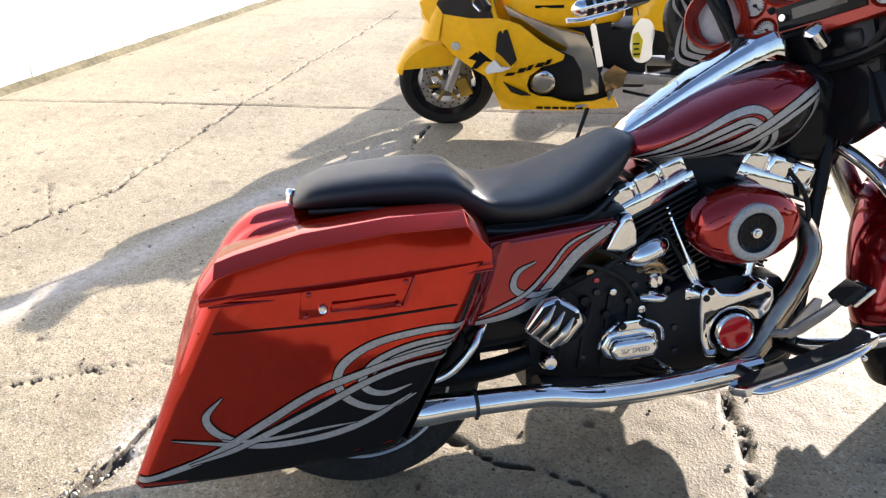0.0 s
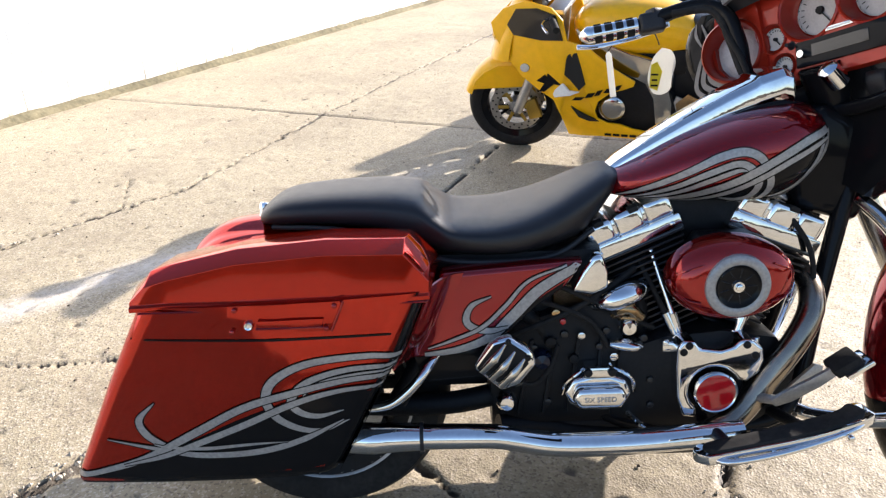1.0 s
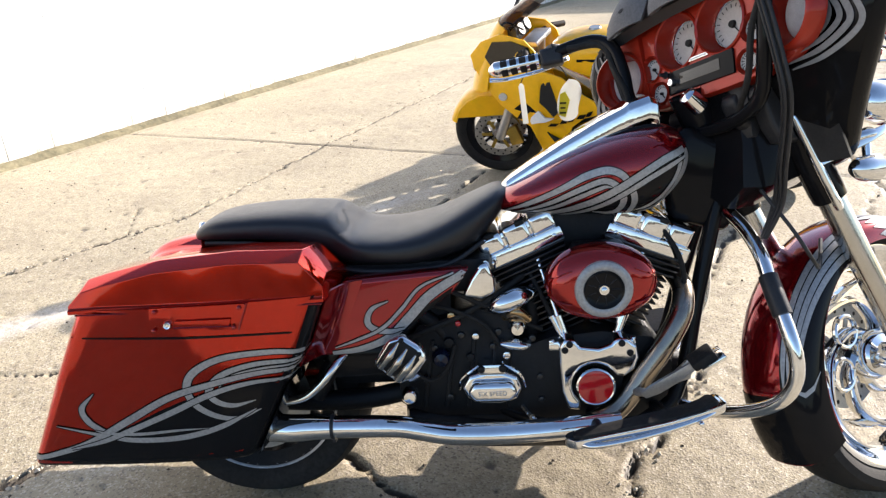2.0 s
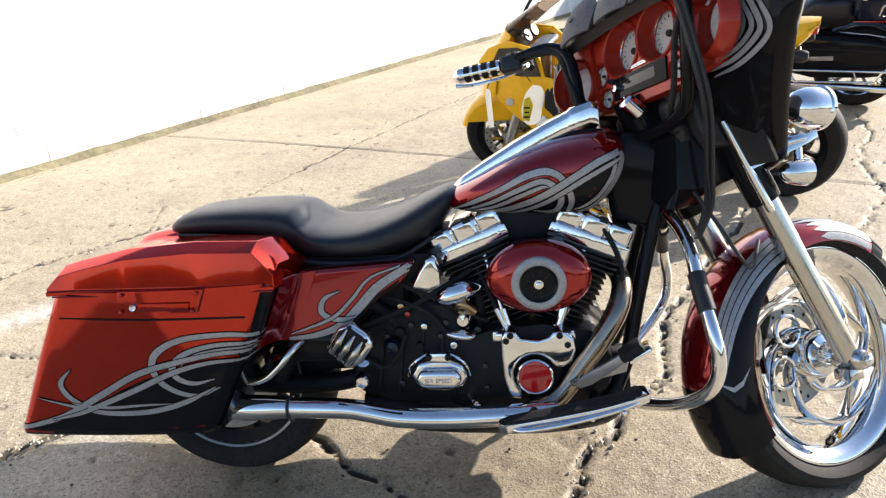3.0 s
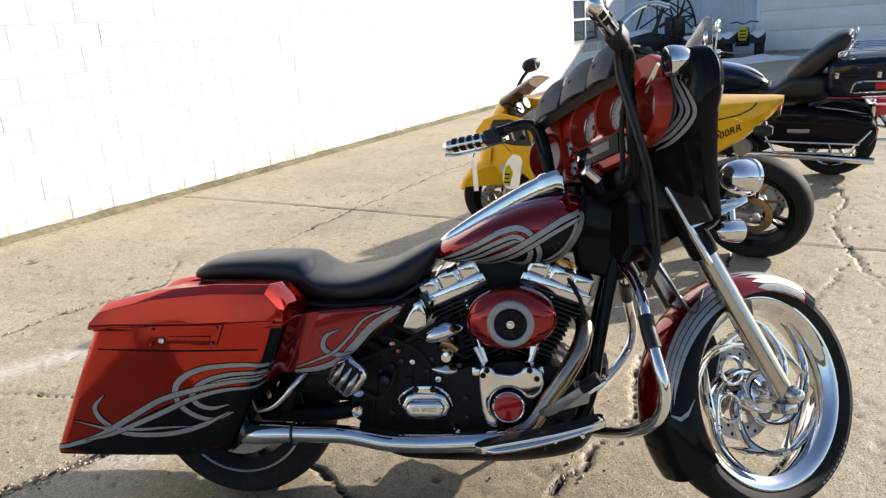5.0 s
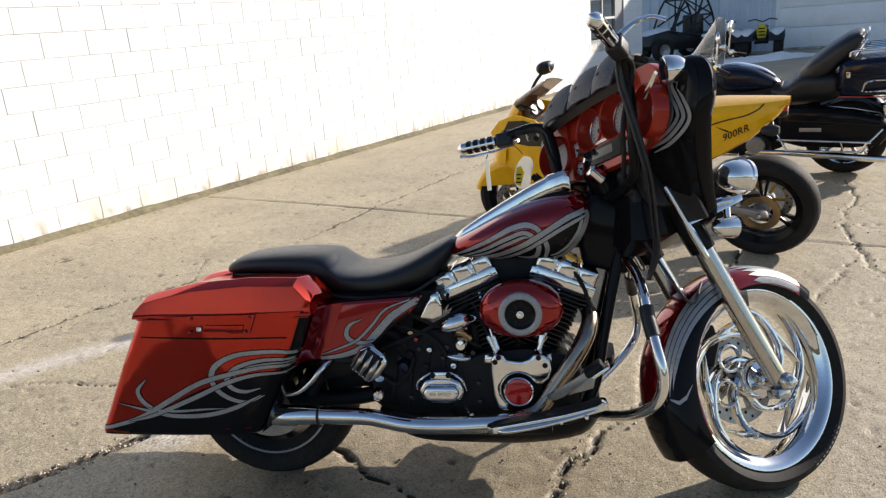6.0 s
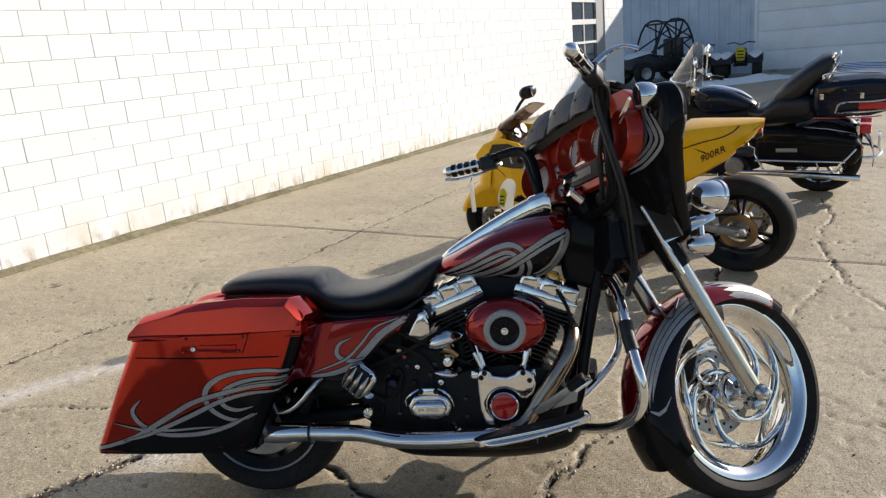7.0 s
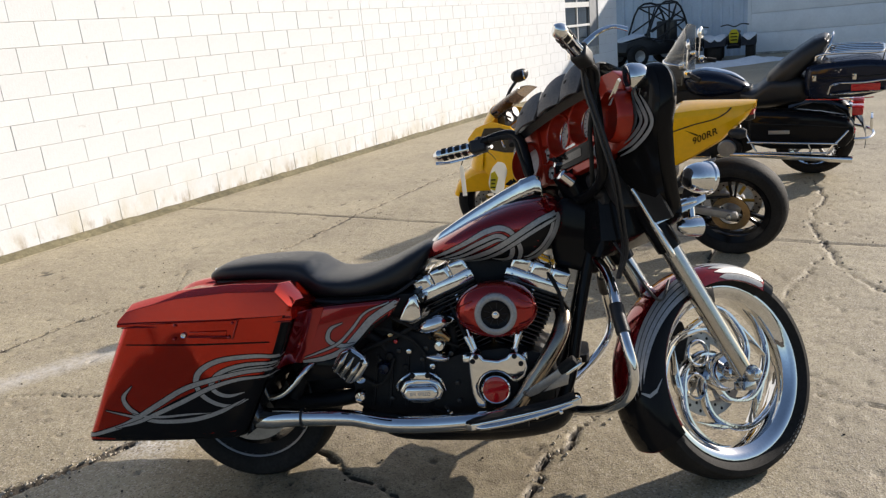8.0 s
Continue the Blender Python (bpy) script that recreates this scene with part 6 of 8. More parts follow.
    for y, w in ((0.115, 0.05), (0.03, 0.045), (-0.05, 0.045), (-0.125, 0.04)):
        part("storage_box", bevelled(loft([[(x0, y - w / 2, z), (x0, y + w / 2, z), (x0 + 0.06, y + w / 2, z), (x0 + 0.06, y - w / 2, z)] for x0, z in ((1.168, 0.975), (1.160, 0.955), (1.185, 0.88), (1.21, 0.845))]), 0.012, 3), PLASTIC, fairing)
    part("ignition_barrel", disc_on((1.118, 0.004, 0.972), (-0.80, 0.0, 0.60), [(0, 0.030), (0.015, 0.030), (0.021, 0.026), (0.022, -0.02), (0, -0.02)], 20), CHROME, fairing, "chrome ignition switch")
    part("dash_hood", sheet([[Vector(pan(y, 0.098 - 0.30 * y * y, 0.024)), Vector(pan(y * 1.05, 0.130 - 0.7 * y * y, 0.016)), Vector(pan(y * 1.1, 0.140 - 0.9 * y * y, -0.05))] for y in [-0.27 + 0.045 * k for k in range(13)]], 0.006), PLASTIC, fairing, "black dash hood")

    # windscreen with a pouch of three pockets along its foot
    rows = []
    for k in range(7):
        f = k / 6
        rows.append([Vector((1.325 - 0.085 * f - 0.8 * (y * y), y * (1 - 0.25 * f), 1.268 + 0.070 * f - 0.9 * y * y)) for y in [-0.24 + 0.04 * q for q in range(13)]])
    part("windscreen", sheet(rows, 0.005), SMOKE, fairing, "low smoked windscreen")
    def pouch_row(y, f, out):
        return Vector((1.130 + 0.050 * f - out * 0.042 - 0.20 * y * y, y, 1.190 + 0.100 * f + 0.016 * out - 0.30 * y * y))
    pouch = part("windscreen_pouch", loft([[pouch_row(y, 0.0, 0.0), pouch_row(y, 0.15, 0.5), pouch_row(y, 0.5, 0.75), pouch_row(y, 0.9, 0.6), pouch_row(y, 1.05, 0.1), pouch_row(y, 0.6, -0.3)] for y in [-0.175 + 0.018 * k for k in range(25)]]), VINYL, fairing, "black windscreen pouch with three snapped grey pockets")
    for y0, wide in ((-0.108, 0.72), (0.020, 0.92), (0.168, 0.86)):
        rows = [[pouch_row(y0 + d * wide * (0.80 + 0.2 * math.sin(math.pi * min(max(f + 0.1, 0), 1))), f, 0.70 + 0.62 * math.cos(math.pi * d / 0.175) ** 0.8 * math.sin(math.pi * (0.10 + 0.82 * f)) ** 0.6) for f in (0.0, 0.08, 0.2, 0.4, 0.6, 0.8, 0.93, 1.0)] for d in [-0.076 + 0.152 * q / 10 for q in range(11)]]
        part("pocket_flap", sheet(rows, -0.008), LEATHER, fairing, "grey leather pocket flap")
        part("snap", disc_on(pouch_row(y0, 0.42, 1.36), (-0.8, 0, 0.5), [(0, 0.006), (0.010, 0.005), (0.012, -0.004)], 14), DARK, fairing)

    # handlebar
    bar = part("handlebar", tube([(0.985, 0.400, 1.190), (1.035, 0.345, 1.205), (1.080, 0.285, 1.208), (1.100, 0.235, 1.175), (1.102, 0.208, 1.10), (1.108, 0.200, 1.02), (1.135, 0.15, 0.930), (1.160, 0.0, 0.905), (1.135, -0.15, 0.930), (1.110, -0.205, 1.02), (1.096, -0.230, 1.12), (1.080, -0.250, 1.19), (1.052, -0.288, 1.233), (1.015, -0.320, 1.241), (0.975, -0.345, 1.242)], 0.0165, 16), BLACK, bike, "black handlebar with chrome and rubber grips", STEER)
    for s in (-1, 1):
        a, b = (Vector((0.892, 0.475, 1.185)), Vector((0.985, 0.400, 1.190))) if s > 0 else (Vector((0.893, -0.398, 1.268)), Vector((0.975, -0.345, 1.242)))
        d = (b - a).normalized()
        grip = part("grip", tube([a, a + d * 0.012, b], [0.015, 0.0205, 0.0205], 20, 2), CHROME, bar, "chrome grip with black rubber bands")
        for k in range(4 if s > 0 else 2):
            p = a + d * (0.024 + 0.026 * k)
            for q in range(5):
                part("rubber_pad", moved(box((0, 0, 0), (0.019, 0.018, 0.006), 0.0028), Matrix.Translation(p) @ d.to_track_quat("X", "Z").to_matrix().to_4x4() @ Matrix.Rotation(q * math.pi * 0.4, 4, "X") @ Matrix.Translation((0, 0, 0.019))), RUBBER, grip)
        part("grip_end", disc_on(a, -d, [(0, 0.022), (0.010, 0.018), (0.019, 0.006), (0.0215, 0.0), (0.0205, -0.01)], 20), CHROME, grip)
        part("switch_housing", join(moved(box((0, 0, 0), (0.062, 0.046, 0.048), 0.012, 3), Matrix.Translation(b + d * 0.034) @ d.to_track_quat("X", "Z").to_matrix().to_4x4()), box(b + d * 0.045 + Vector((-0.005, 0, 0.024)), (0.03, 0.03, 0.016), 0.005)), PLASTIC, bar, "black switch housing")
        lev0 = b + d * 0.05 + Vector((0.035, s * 0.0, -0.004))
        part("lever", tube([(1.005, -0.345, 1.262), (1.045, -0.356, 1.292), (1.080, -0.362, 1.306), (1.102, -0.370, 1.306), (1.128, -0.380, 1.296)] if s < 0 else [lev0, lev0 + Vector((-0.035, s * 0.07, -0.012)), lev0 + Vector((-0.11, s * 0.135, -0.020)), lev0 + Vector((-0.155, s * 0.165, -0.016))], [0.010, 0.008, 0.008, 0.008, 0.010] if s < 0 else [0.010, 0.008, 0.008, 0.010], 10, flat=0.6), CHROME, bar, "chrome hand lever")
        part("riser", join(rod((1.200, s * 0.075, 0.90), (1.158, s * 0.075, 0.912), 0.020, 16)), PLASTIC, bar)
        part("control_cable", tube([b + d * 0.06, (1.085, s * 0.275, 1.20), (1.085, s * 0.205, 1.08), (1.10, s * 0.165, 0.98), (1.16, s * 0.06, 0.90)], 0.007, 8), RUBBER, bar)
    # looms of cable from the controls down past the dash to the neck
    for k, (dy, dx) in enumerate(((0.0, 0.0), (-0.010, -0.004), (0.009, -0.006), (-0.003, -0.013), (0.016, 0.004))):
        part("control_cable", tube([(1.02 + dx, -0.315 + dy, 1.235), (1.055 + dx, -0.262 + dy, 1.225), (1.068 + dx, -0.243 + dy, 1.170), (1.080 + dx, -0.247 + dy, 1.100), (1.098 + dx, -0.246 + dy, 1.018), (1.120 + dx, -0.238 + dy, 0.935), (1.150 + dx, -0.205 + dy, 0.870), (1.190 + dx, -0.150 + dy, 0.790), (1.215, -0.105 + dy, 0.71), (1.21, -0.06 + dy * 0.5, 0.64)], 0.0052 if k < 2 else 0.0036, 10), PLASTIC, bar)
    part("control_cable", tube([(1.03, 0.33, 1.20), (1.085, 0.255, 1.185), (1.09, 0.222, 1.10), (1.10, 0.19, 1.0), (1.15, 0.10, 0.90)], 0.009, 10), RUBBER, bar)
    # fairing mirrors and the small chrome blades under them
    for s in (-1,):
        part("mirror", join(disc_on((1.132, s * 0.357, 1.166), (-0.85, -s * 0.35, -0.10), [(0, 0.010), (0.016, 0.011), (0.029, 0.013), (0.036, 0.012), (0.039, 0.004), (0.038, -0.008), (0.033, -0.030), (0.018, -0.052), (0, -0.058)], 28)), CHROME, fairing, "chrome fairing mirror")
        part("mirror_blade", loft([[(1.098, s * y, z + e), (1.088, s * (y + 0.004), z), (1.098, s * y, z - e), (1.104, s * y, z)] for y, z, e in ((0.350, 1.160, 0.006), (0.332, 1.146, 0.010), (0.308, 1.128, 0.007), (0.288, 1.110, 0.001))]), CHROME, fairing)
    # tags tied to the left lever
    tag = [(0.0, 0.075), (0.030, 0.066), (0.044, 0.030), (0.034, -0.020), (0.030, -0.055), (0.004, -0.072), (-0.026, -0.064), (-0.040, -0.025), (-0.034, 0.020), (-0.022, 0.050)]
    place = Matrix.Translation((1.115, 0.462, 1.095)) @ Matrix.Rotation(radians(-38), 4, "Z") @ Matrix.Rotation(radians(8), 4, "Y")
    label = solid("price_tag", moved(prism([(p.x, p.z) for p in smooth_path([(x, 0, z) for x, z in [(x * 0.82, z * 0.82) for x, z in tag + tag[:1]]], 4)[:-1]], -0.001, 0.001), place), PAPER, "white paper tag with a yellow stripe tied to the clutch lever", "tag", "tags on the lever", m=BAGGER @ STEER)
    part("tag_stripe", moved(prism([(-0.028, -0.041), (-0.008, -0.049), (0.003, 0.000), (-0.010, 0.025), (-0.025, 0.018)], -0.0022, 0.0022), place), TAG_YELLOW, label)
    part("tag_bars", moved(join(*[box((-0.016, 0, -0.036 + 0.014 * k), (0.018 - 0.004 * (k % 2), 0.0050, 0.0045)) for k in range(3)]), place), BLACK, label)
    part("tag_string", tube([(1.117, 0.460, 1.165), (1.095, 0.445, 1.178), (1.07, 0.43, 1.188)], 0.0016, 6), RUBBER, label)
    strip = solid("key_tag", moved(prism([(-0.008, -0.060), (0.008, -0.060), (0.008, 0.050), (0.003, 0.058), (-0.003, 0.058), (-0.008, 0.050)], -0.001, 0.001, 0.0), Matrix.Translation((1.005, 0.530, 1.105)) @ Matrix.Rotation(radians(-34), 4, "Z")), PAPER, "narrow white key tag hanging on a string", "tag", "tags on the lever", m=BAGGER @ STEER)
    part("tag_string", tube([(1.005, 0.530, 1.165), (1.0, 0.50, 1.178), (0.99, 0.47, 1.18)], 0.0016, 6), RUBBER, strip)

    # headlamp and passing lamps
    bar2 = part("passing_lamp_bracket", tube([(1.30, -0.12, 0.815), (1.36, -0.17, 0.835), (1.42, -0.205, 0.848), (1.44, -0.05, 0.84), (1.44, 0.05, 0.84), (1.42, 0.205, 0.848), (1.36, 0.17, 0.835), (1.30, 0.12, 0.815)], 0.014, 12, flat=0.7), CHROME, bike, "chrome lamp bracket", STEER)
    for s in (-1, 1):
        part("bracket_arm", bevelled(loft([[(x, s * (y - 0.004), z - w), (x, s * (y + 0.004), z - w), (x, s * (y + 0.004), z + w), (x, s * (y - 0.004), z + w)] for x, y, z, w in ((1.31, 0.150, 0.800, 0.016), (1.36, 0.178, 0.818, 0.015), (1.41, 0.205, 0.836, 0.013), (1.455, 0.215, 0.852, 0.010))]), 0.003, 2), CHROME, bar2)
        part("passing_lamp", disc_on((1.462, s * 0.195, 0.918), (1, 0, -0.05), [(0, -0.060), (0.018, -0.056), (0.036, -0.040), (0.047, -0.012), (0.049, 0.02), (0.053, 0.024), (0.053, 0.034), (0.046, 0.036), (0, 0.040)], 36), CHROME, bar2, "round chrome passing lamp")
        part("turn_signal", disc_on((1.418, s * 0.192, 0.768), (1, 0, 0), [(0, -0.062), (0.014, -0.056), (0.026, -0.036), (0.031, -0.01), (0.033, 0.012), (0.028, 0.014), (0, 0.016)], 30), CHROME, bar2, "chrome bullet turn signal")
        part("signal_stalk", rod((1.415, s * 0.195, 0.845), (1.412, s * 0.192, 0.782), 0.010), CHROME, bar2)


build_front(bagger)

# ---- the yellow sport motorcycle: x ahead, y to its left, rear tyre on the origin ----
def build_sport():
    bike = thing("sport_motorcycle", pose(4.66, -0.43, 0.0, -11.0, 0.0, 91.0), "yellow faired sport motorcycle on its side stand beside the wall", "motorcycle")
    rear, front = (0.0, 0.0, 0.305), (1.58, 0.0, 0.285)
    turn = Matrix.Translation(front) @ Matrix.Rotation(radians(10), 4, Vector((-0.4, 0, 0.91))) @ Matrix.Translation(-Vector(front))
    for name, c, R, rim, half, m in (("rear_wheel", rear, 0.305, 0.208, 0.088, None), ("front_wheel", front, 0.288, 0.200, 0.062, turn)):
        wheel = part(name, lathe(rim_profile(rim, half * 0.85), 48, c, closed=True), BLACK, bike, "", m)
        part("tyre", lathe(tyre_profile(R, rim + 0.002, half), 64, c), RUBBER, wheel, "worn black sport tyre")
        for k in range(3):
            for s in (-1, 1):
                part("spoke", moved(prism([(0.03, s * 0.012), (0.185, s * 0.034), (0.19, s * 0.016), (0.05, s * 0.0)], -0.018, 0.018, 0.005), Matrix.Translation(c) @ Matrix.Rotation(2 * math.pi * k / 3 + 0.5, 4, "Y")), BLACK, wheel)
        part("hub", disc_on(c, (0, 1, 0), [(0, -0.07), (0.03, -0.07), (0.05, -0.04), (0.05, 0.04), (0.03, 0.07), (0, 0.07)], 28), ALLOY, wheel)
        for y in ((-0.07, 0.07) if name == "front_wheel" else (-0.09,)):
            d = part("brake_disc", disc_on((c[0], y, c[2]), (0, 1, 0), [(0.105, -0.003), (0.150, -0.003), (0.150, 0.003), (0.105, 0.003), (0.105, -0.003)], 48), DISC, wheel, "worn steel brake disc")
            for k in range(6):
                part("carrier_arm", moved(box((0.075, 0, 0), (0.07, 0.006, 0.02), 0.003), Matrix.Translation((c[0], y, c[2])) @ Matrix.Rotation(2 * math.pi * k / 6, 4, "Y")), GOLD, wheel)
            tagged(part("drillings", join(*[disc_on((c[0] + rr * math.cos(k * 0.3927 + rr * 8), y, c[2] + rr * math.sin(k * 0.3927 + rr * 8)), (0, 1, 0), [(0, -0.0045), (0.006, -0.0045), (0.006, 0.0045), (0, 0.0045)], 8) for k in range(16) for rr in (0.118, 0.138)]), DARK, d), kind="stuff")
    sprocket = part("sprocket", disc_on((0, 0.105, 0.305), (0, 1, 0), [(0.07, -0.004), (0.11, -0.004), (0.112, 0.0), (0.11, 0.004), (0.07, 0.004), (0.07, -0.004)], 44), BRONZE, bike, "worn brown rear sprocket")
    part("chain", join(tube([(0, 0.105, 0.416), (0.35, 0.10, 0.372), (0.55, 0.09, 0.345)], 0.009, 8, 2), tube([(0, 0.105, 0.194), (0.35, 0.10, 0.232), (0.55, 0.09, 0.268)], 0.009, 8, 2)), ENGINE, bike, "oily drive chain")
    for s in (-1, 1):
        part("swingarm", prism([(-0.05, 0.290), (-0.04, 0.322), (0.05, 0.340), (0.26, 0.372), (0.56, 0.398), (0.66, 0.388), (0.62, 0.32), (0.55, 0.332), (0.26, 0.325), (0.0, 0.282)], s * 0.125 - 0.02, s * 0.125 + 0.02, 0.010, 2), ALLOY, bike, "brushed alloy swingarm")
        part("axle_nut", disc_on((0.0, s * 0.146, 0.305), (0, s, 0), [(0, 0.018), (0.014, 0.016), (0.018, 0.0), (0, 0)], 6), CHROME, bike)
        leg = part("fork_leg", tube([(1.565, s * 0.105, 0.275), (1.53, s * 0.105, 0.36), (1.49, s * 0.105, 0.45), (1.40, s * 0.105, 0.66), (1.32, s * 0.105, 0.84)], [0.026, 0.029, 0.028, 0.024, 0.024], 16, 2), ALLOY, bike, "alloy fork leg", turn)
        part("caliper", prism([(1.42, 0.24), (1.50, 0.22), (1.52, 0.33), (1.46, 0.36)], s * 0.072, s * 0.115, 0.012), GOLD, bike, "gold brake caliper", turn)
        # main frame spar
        part("frame_spar", prism([(1.182, 0.786), (1.043, 0.723), (0.894, 0.660), (0.760, 0.628), (0.722, 0.55), (0.680, 0.405), (0.676, 0.285), (0.758, 0.275), (0.775, 0.421), (0.818, 0.502), (0.985, 0.583), (1.15, 0.694)], s * 0.155 - 0.018, s * 0.155 + 0.018, 0.008, 2), POLISHED, bike, "brushed alloy frame spar")
        # one-piece side fairing: cut away round the engine cover, with its belly
        bulge = lambda x, z: s * (0.232 - 0.30 * max(x - 1.25, 0) ** 1.5 - 0.12 * max(z - 0.62, 0) - 0.30 * max(0.34 - z, 0))
        edge = [(1.66, 0.80), (1.643, 0.736), (1.566, 0.624), (1.479, 0.526), (1.385, 0.462), (1.295, 0.41), (1.265, 0.345), (1.245, 0.27), (1.225, 0.190), (1.14, 0.186), (1.047, 0.190), (0.857, 0.186), (0.565, 0.215), (0.598, 0.300), (0.702, 0.258), (0.80, 0.244), (0.87, 0.256), (0.935, 0.282), (1.0, 0.285), (1.055, 0.315), (1.068, 0.36), (1.05, 0.415), (0.98, 0.470), (0.919, 0.487), (0.868, 0.508), (0.859, 0.535), (0.978, 0.605), (1.096, 0.699), (1.156, 0.721), (1.215, 0.735), (1.24, 0.84), (1.30, 0.90), (1.45, 0.93), (1.58, 0.88)]
        shape = prism(edge, bulge, lambda x, z: bulge(x, z) - s * 0.016, 0.006, 2)
        fair = part("side_fairing", shape, YELLOW, bike, "glossy yellow side fairing with a belly pan")
        tr = tree_of(mirrored(shape) if s > 0 else shape)

        def mark(name, poly, material, lift=0.002, label=""):
            p = [laid(tr, x, z, lift + 0.005) for x, z in poly]
            q = [laid(tr, x, z, -0.004) for x, z in poly]
            n = len(p)
            sh = ([tuple(v) for v in p + q], [tuple(range(n)), tuple(reversed(range(n, 2 * n)))] + [(i, i + n, (i + 1) % n + n, (i + 1) % n) for i in range(n)])
            part(name, mirrored(sh) if s > 0 else sh, material, fair, label, smooth=False)
        mark("air_vent", [(1.278, 0.590), (1.24, 0.64), (1.203, 0.669), (1.163, 0.678), (1.14, 0.60), (1.118, 0.51), (1.15, 0.477), (1.20, 0.53)], DARK, 0.003)
        mark("windscreen_side_panel", [(1.555, 0.80), (1.50, 0.885), (1.38, 0.895), (1.275, 0.865), (1.236, 0.740), (1.36, 0.732), (1.52, 0.748)], SMOKE, 0.003, "smoked fairing window")
        if s > 0:
            # maker's marks: plain slanted shapes
            mark("fairing_mark", [(1.391, 0.510), (1.34, 0.55), (1.275, 0.568), (1.262, 0.53), (1.227, 0.493), (1.29, 0.500), (1.345, 0.455), (1.372, 0.46), (1.345, 0.50)], BLACK, 0.003)
            mark("fairing_mark", [(1.311, 0.410), (1.285, 0.47), (1.242, 0.51), (1.205, 0.470), (1.15, 0.467), (1.20, 0.445), (1.25, 0.438)], WHITE, 0.004)
            for k, (x, w, hgt) in enumerate(((1.165, 0.050, 0.020), (1.10, 0.040, 0.034), (1.055, 0.030, 0.040), (1.00, 0.042, 0.032), (0.955, 0.030, 0.040))):
                z = 0.425 + (1.165 - x) * 0.33
                mark("fairing_mark", [(x + w / 2, z - hgt * 0.3), (x + w / 2 - 0.016, z + hgt * 0.4), (x - w / 2 - 0.016, z + hgt * 0.6), (x - w / 2, z - hgt * 0.1)], BLACK, 0.003)
            mark("vent_slot", [(1.195, 0.385), (1.160, 0.362), (1.115, 0.335), (1.045, 0.300), (1.10, 0.298), (1.155, 0.320)], DARK, 0.003)
            mark("round_badge", [(1.459 + 0.026 * math.cos(q * math.pi / 8), 0.575 + 0.022 * math.sin(q * math.pi / 8)) for q in range(16)], ALLOY, 0.003)
            for k in range(6):
                mark("belly_mark", [(1.02 - 0.045 * k, 0.203), (1.02 - 0.045 * k, 0.216), (0.985 - 0.045 * k, 0.216), (0.985 - 0.045 * k, 0.203)], BLACK, 0.003)
    # nose cone, screen, mirrors
    nose = []
    for k in range(9):
        f = k / 8
        z = 0.60 + 0.385 * f
        row = []
        for q in range(-8, 9):
            u = q / 8
            row.append((1.52 + 0.185 * (1 - 0.50 * f) * math.cos(u * 1.45) ** 0.8 - 0.02 * f - 0.10 * f * f, (0.188 - 0.040 * f) * math.sin(u * math.pi / 2), z - 0.03 * f * u * u))
        nose.append(row)
    part("nose_fairing", sheet(nose, 0.006), YELLOW, bike, "yellow nose fairing")
    for s in (-1, 1):
        part("head_lamp", disc_on((1.665, s * 0.075, 0.745), (1, s * 0.25, 0.15), [(0, 0.006), (0.04, 0.004), (0.06, -0.01)], 24), SCREEN, bike, "clear head lamp")
    scr = []
    for k in range(8):
        f = k / 7
        scr.append([(1.505 - 0.21 * f - 0.12 * abs(q / 6) ** 2 * (1 - 0.3 * f), (0.158 - 0.050 * f) * math.sin(q / 6 * math.pi / 2), 0.972 + 0.125 * f ** 0.9 - 0.03 * (q / 6) ** 2) for q in range(-6, 7)])
    part("windscreen", sheet(scr, 0.004), BROWN_SCREEN, bike, "brown tinted bubble windscreen")
    for s in (-1, 1):
        if s < 0:
            part("mirror", moved(body([(-0.03, 0, 0, 0.03, 0.02, 0.02, 2), (-0.01, 0, 0, 0.070, 0.042, 0.042, 2.4), (0.03, 0, 0, 0.055, 0.035, 0.035, 2.2), (0.06, 0, 0, 0.02, 0.012, 0.012, 2)], 20, 3), pose(1.40, -0.27, 1.105, 0, 0, -25)), PLASTIC, bike, "black mirror")
            part("mirror_glass", disc_on((1.366, -0.262, 1.106), (-0.9, -0.42, 0.1), [(0, 0.004), (0.034, 0.003), (0.036, -0.004)], 20), CHROME, bike)
            part("mirror_stem", tube([(1.48, -0.13, 0.95), (1.45, -0.20, 1.03), (1.41, -0.25, 1.085)], 0.011, 10), PLASTIC, bike)
        bar = part("clip_on_bar", tube([(1.33, s * 0.11, 0.84), (1.30, s * 0.20, 0.85), (1.24, s * 0.32, 0.83)], 0.013, 12), PLASTIC, bike, "black clip-on bar")
        part("grip", tube([(1.285, s * 0.235, 0.846), (1.24, s * 0.325, 0.830)], 0.018, 14, 1), RUBBER, bar)
        part("lever", tube([(1.32, s * 0.20, 0.845), (1.33, s * 0.27, 0.84), (1.28, s * 0.35, 0.825)], 0.007, 8), CHROME, bar)
    part("instrument_cluster", join(box((1.40, 0, 0.90), (0.06, 0.22, 0.09), 0.02), disc_on((1.37, 0.05, 0.92), (-1, 0, 0.5), [(0, 0.01), (0.035, 0.01), (0.04, 0)], 20), disc_on((1.37, -0.05, 0.92), (-1, 0, 0.5), [(0, 0.01), (0.035, 0.01), (0.04, 0)], 20)), PLASTIC, bike, "black instrument cluster")
    part("upper_yoke", join(box((1.30, 0, 0.855), (0.10, 0.26, 0.03), 0.01), tube([(1.31, 0, 0.60), (1.28, 0, 0.86)], 0.035, 14, 1)), ALLOY, bike)
    part("hose", tube([(1.33, 0.10, 0.93), (1.42, 0.13, 0.98), (1.46, 0.12, 0.90), (1.42, 0.10, 0.62), (1.48, 0.10, 0.42)], 0.006, 8), RUBBER, bike)
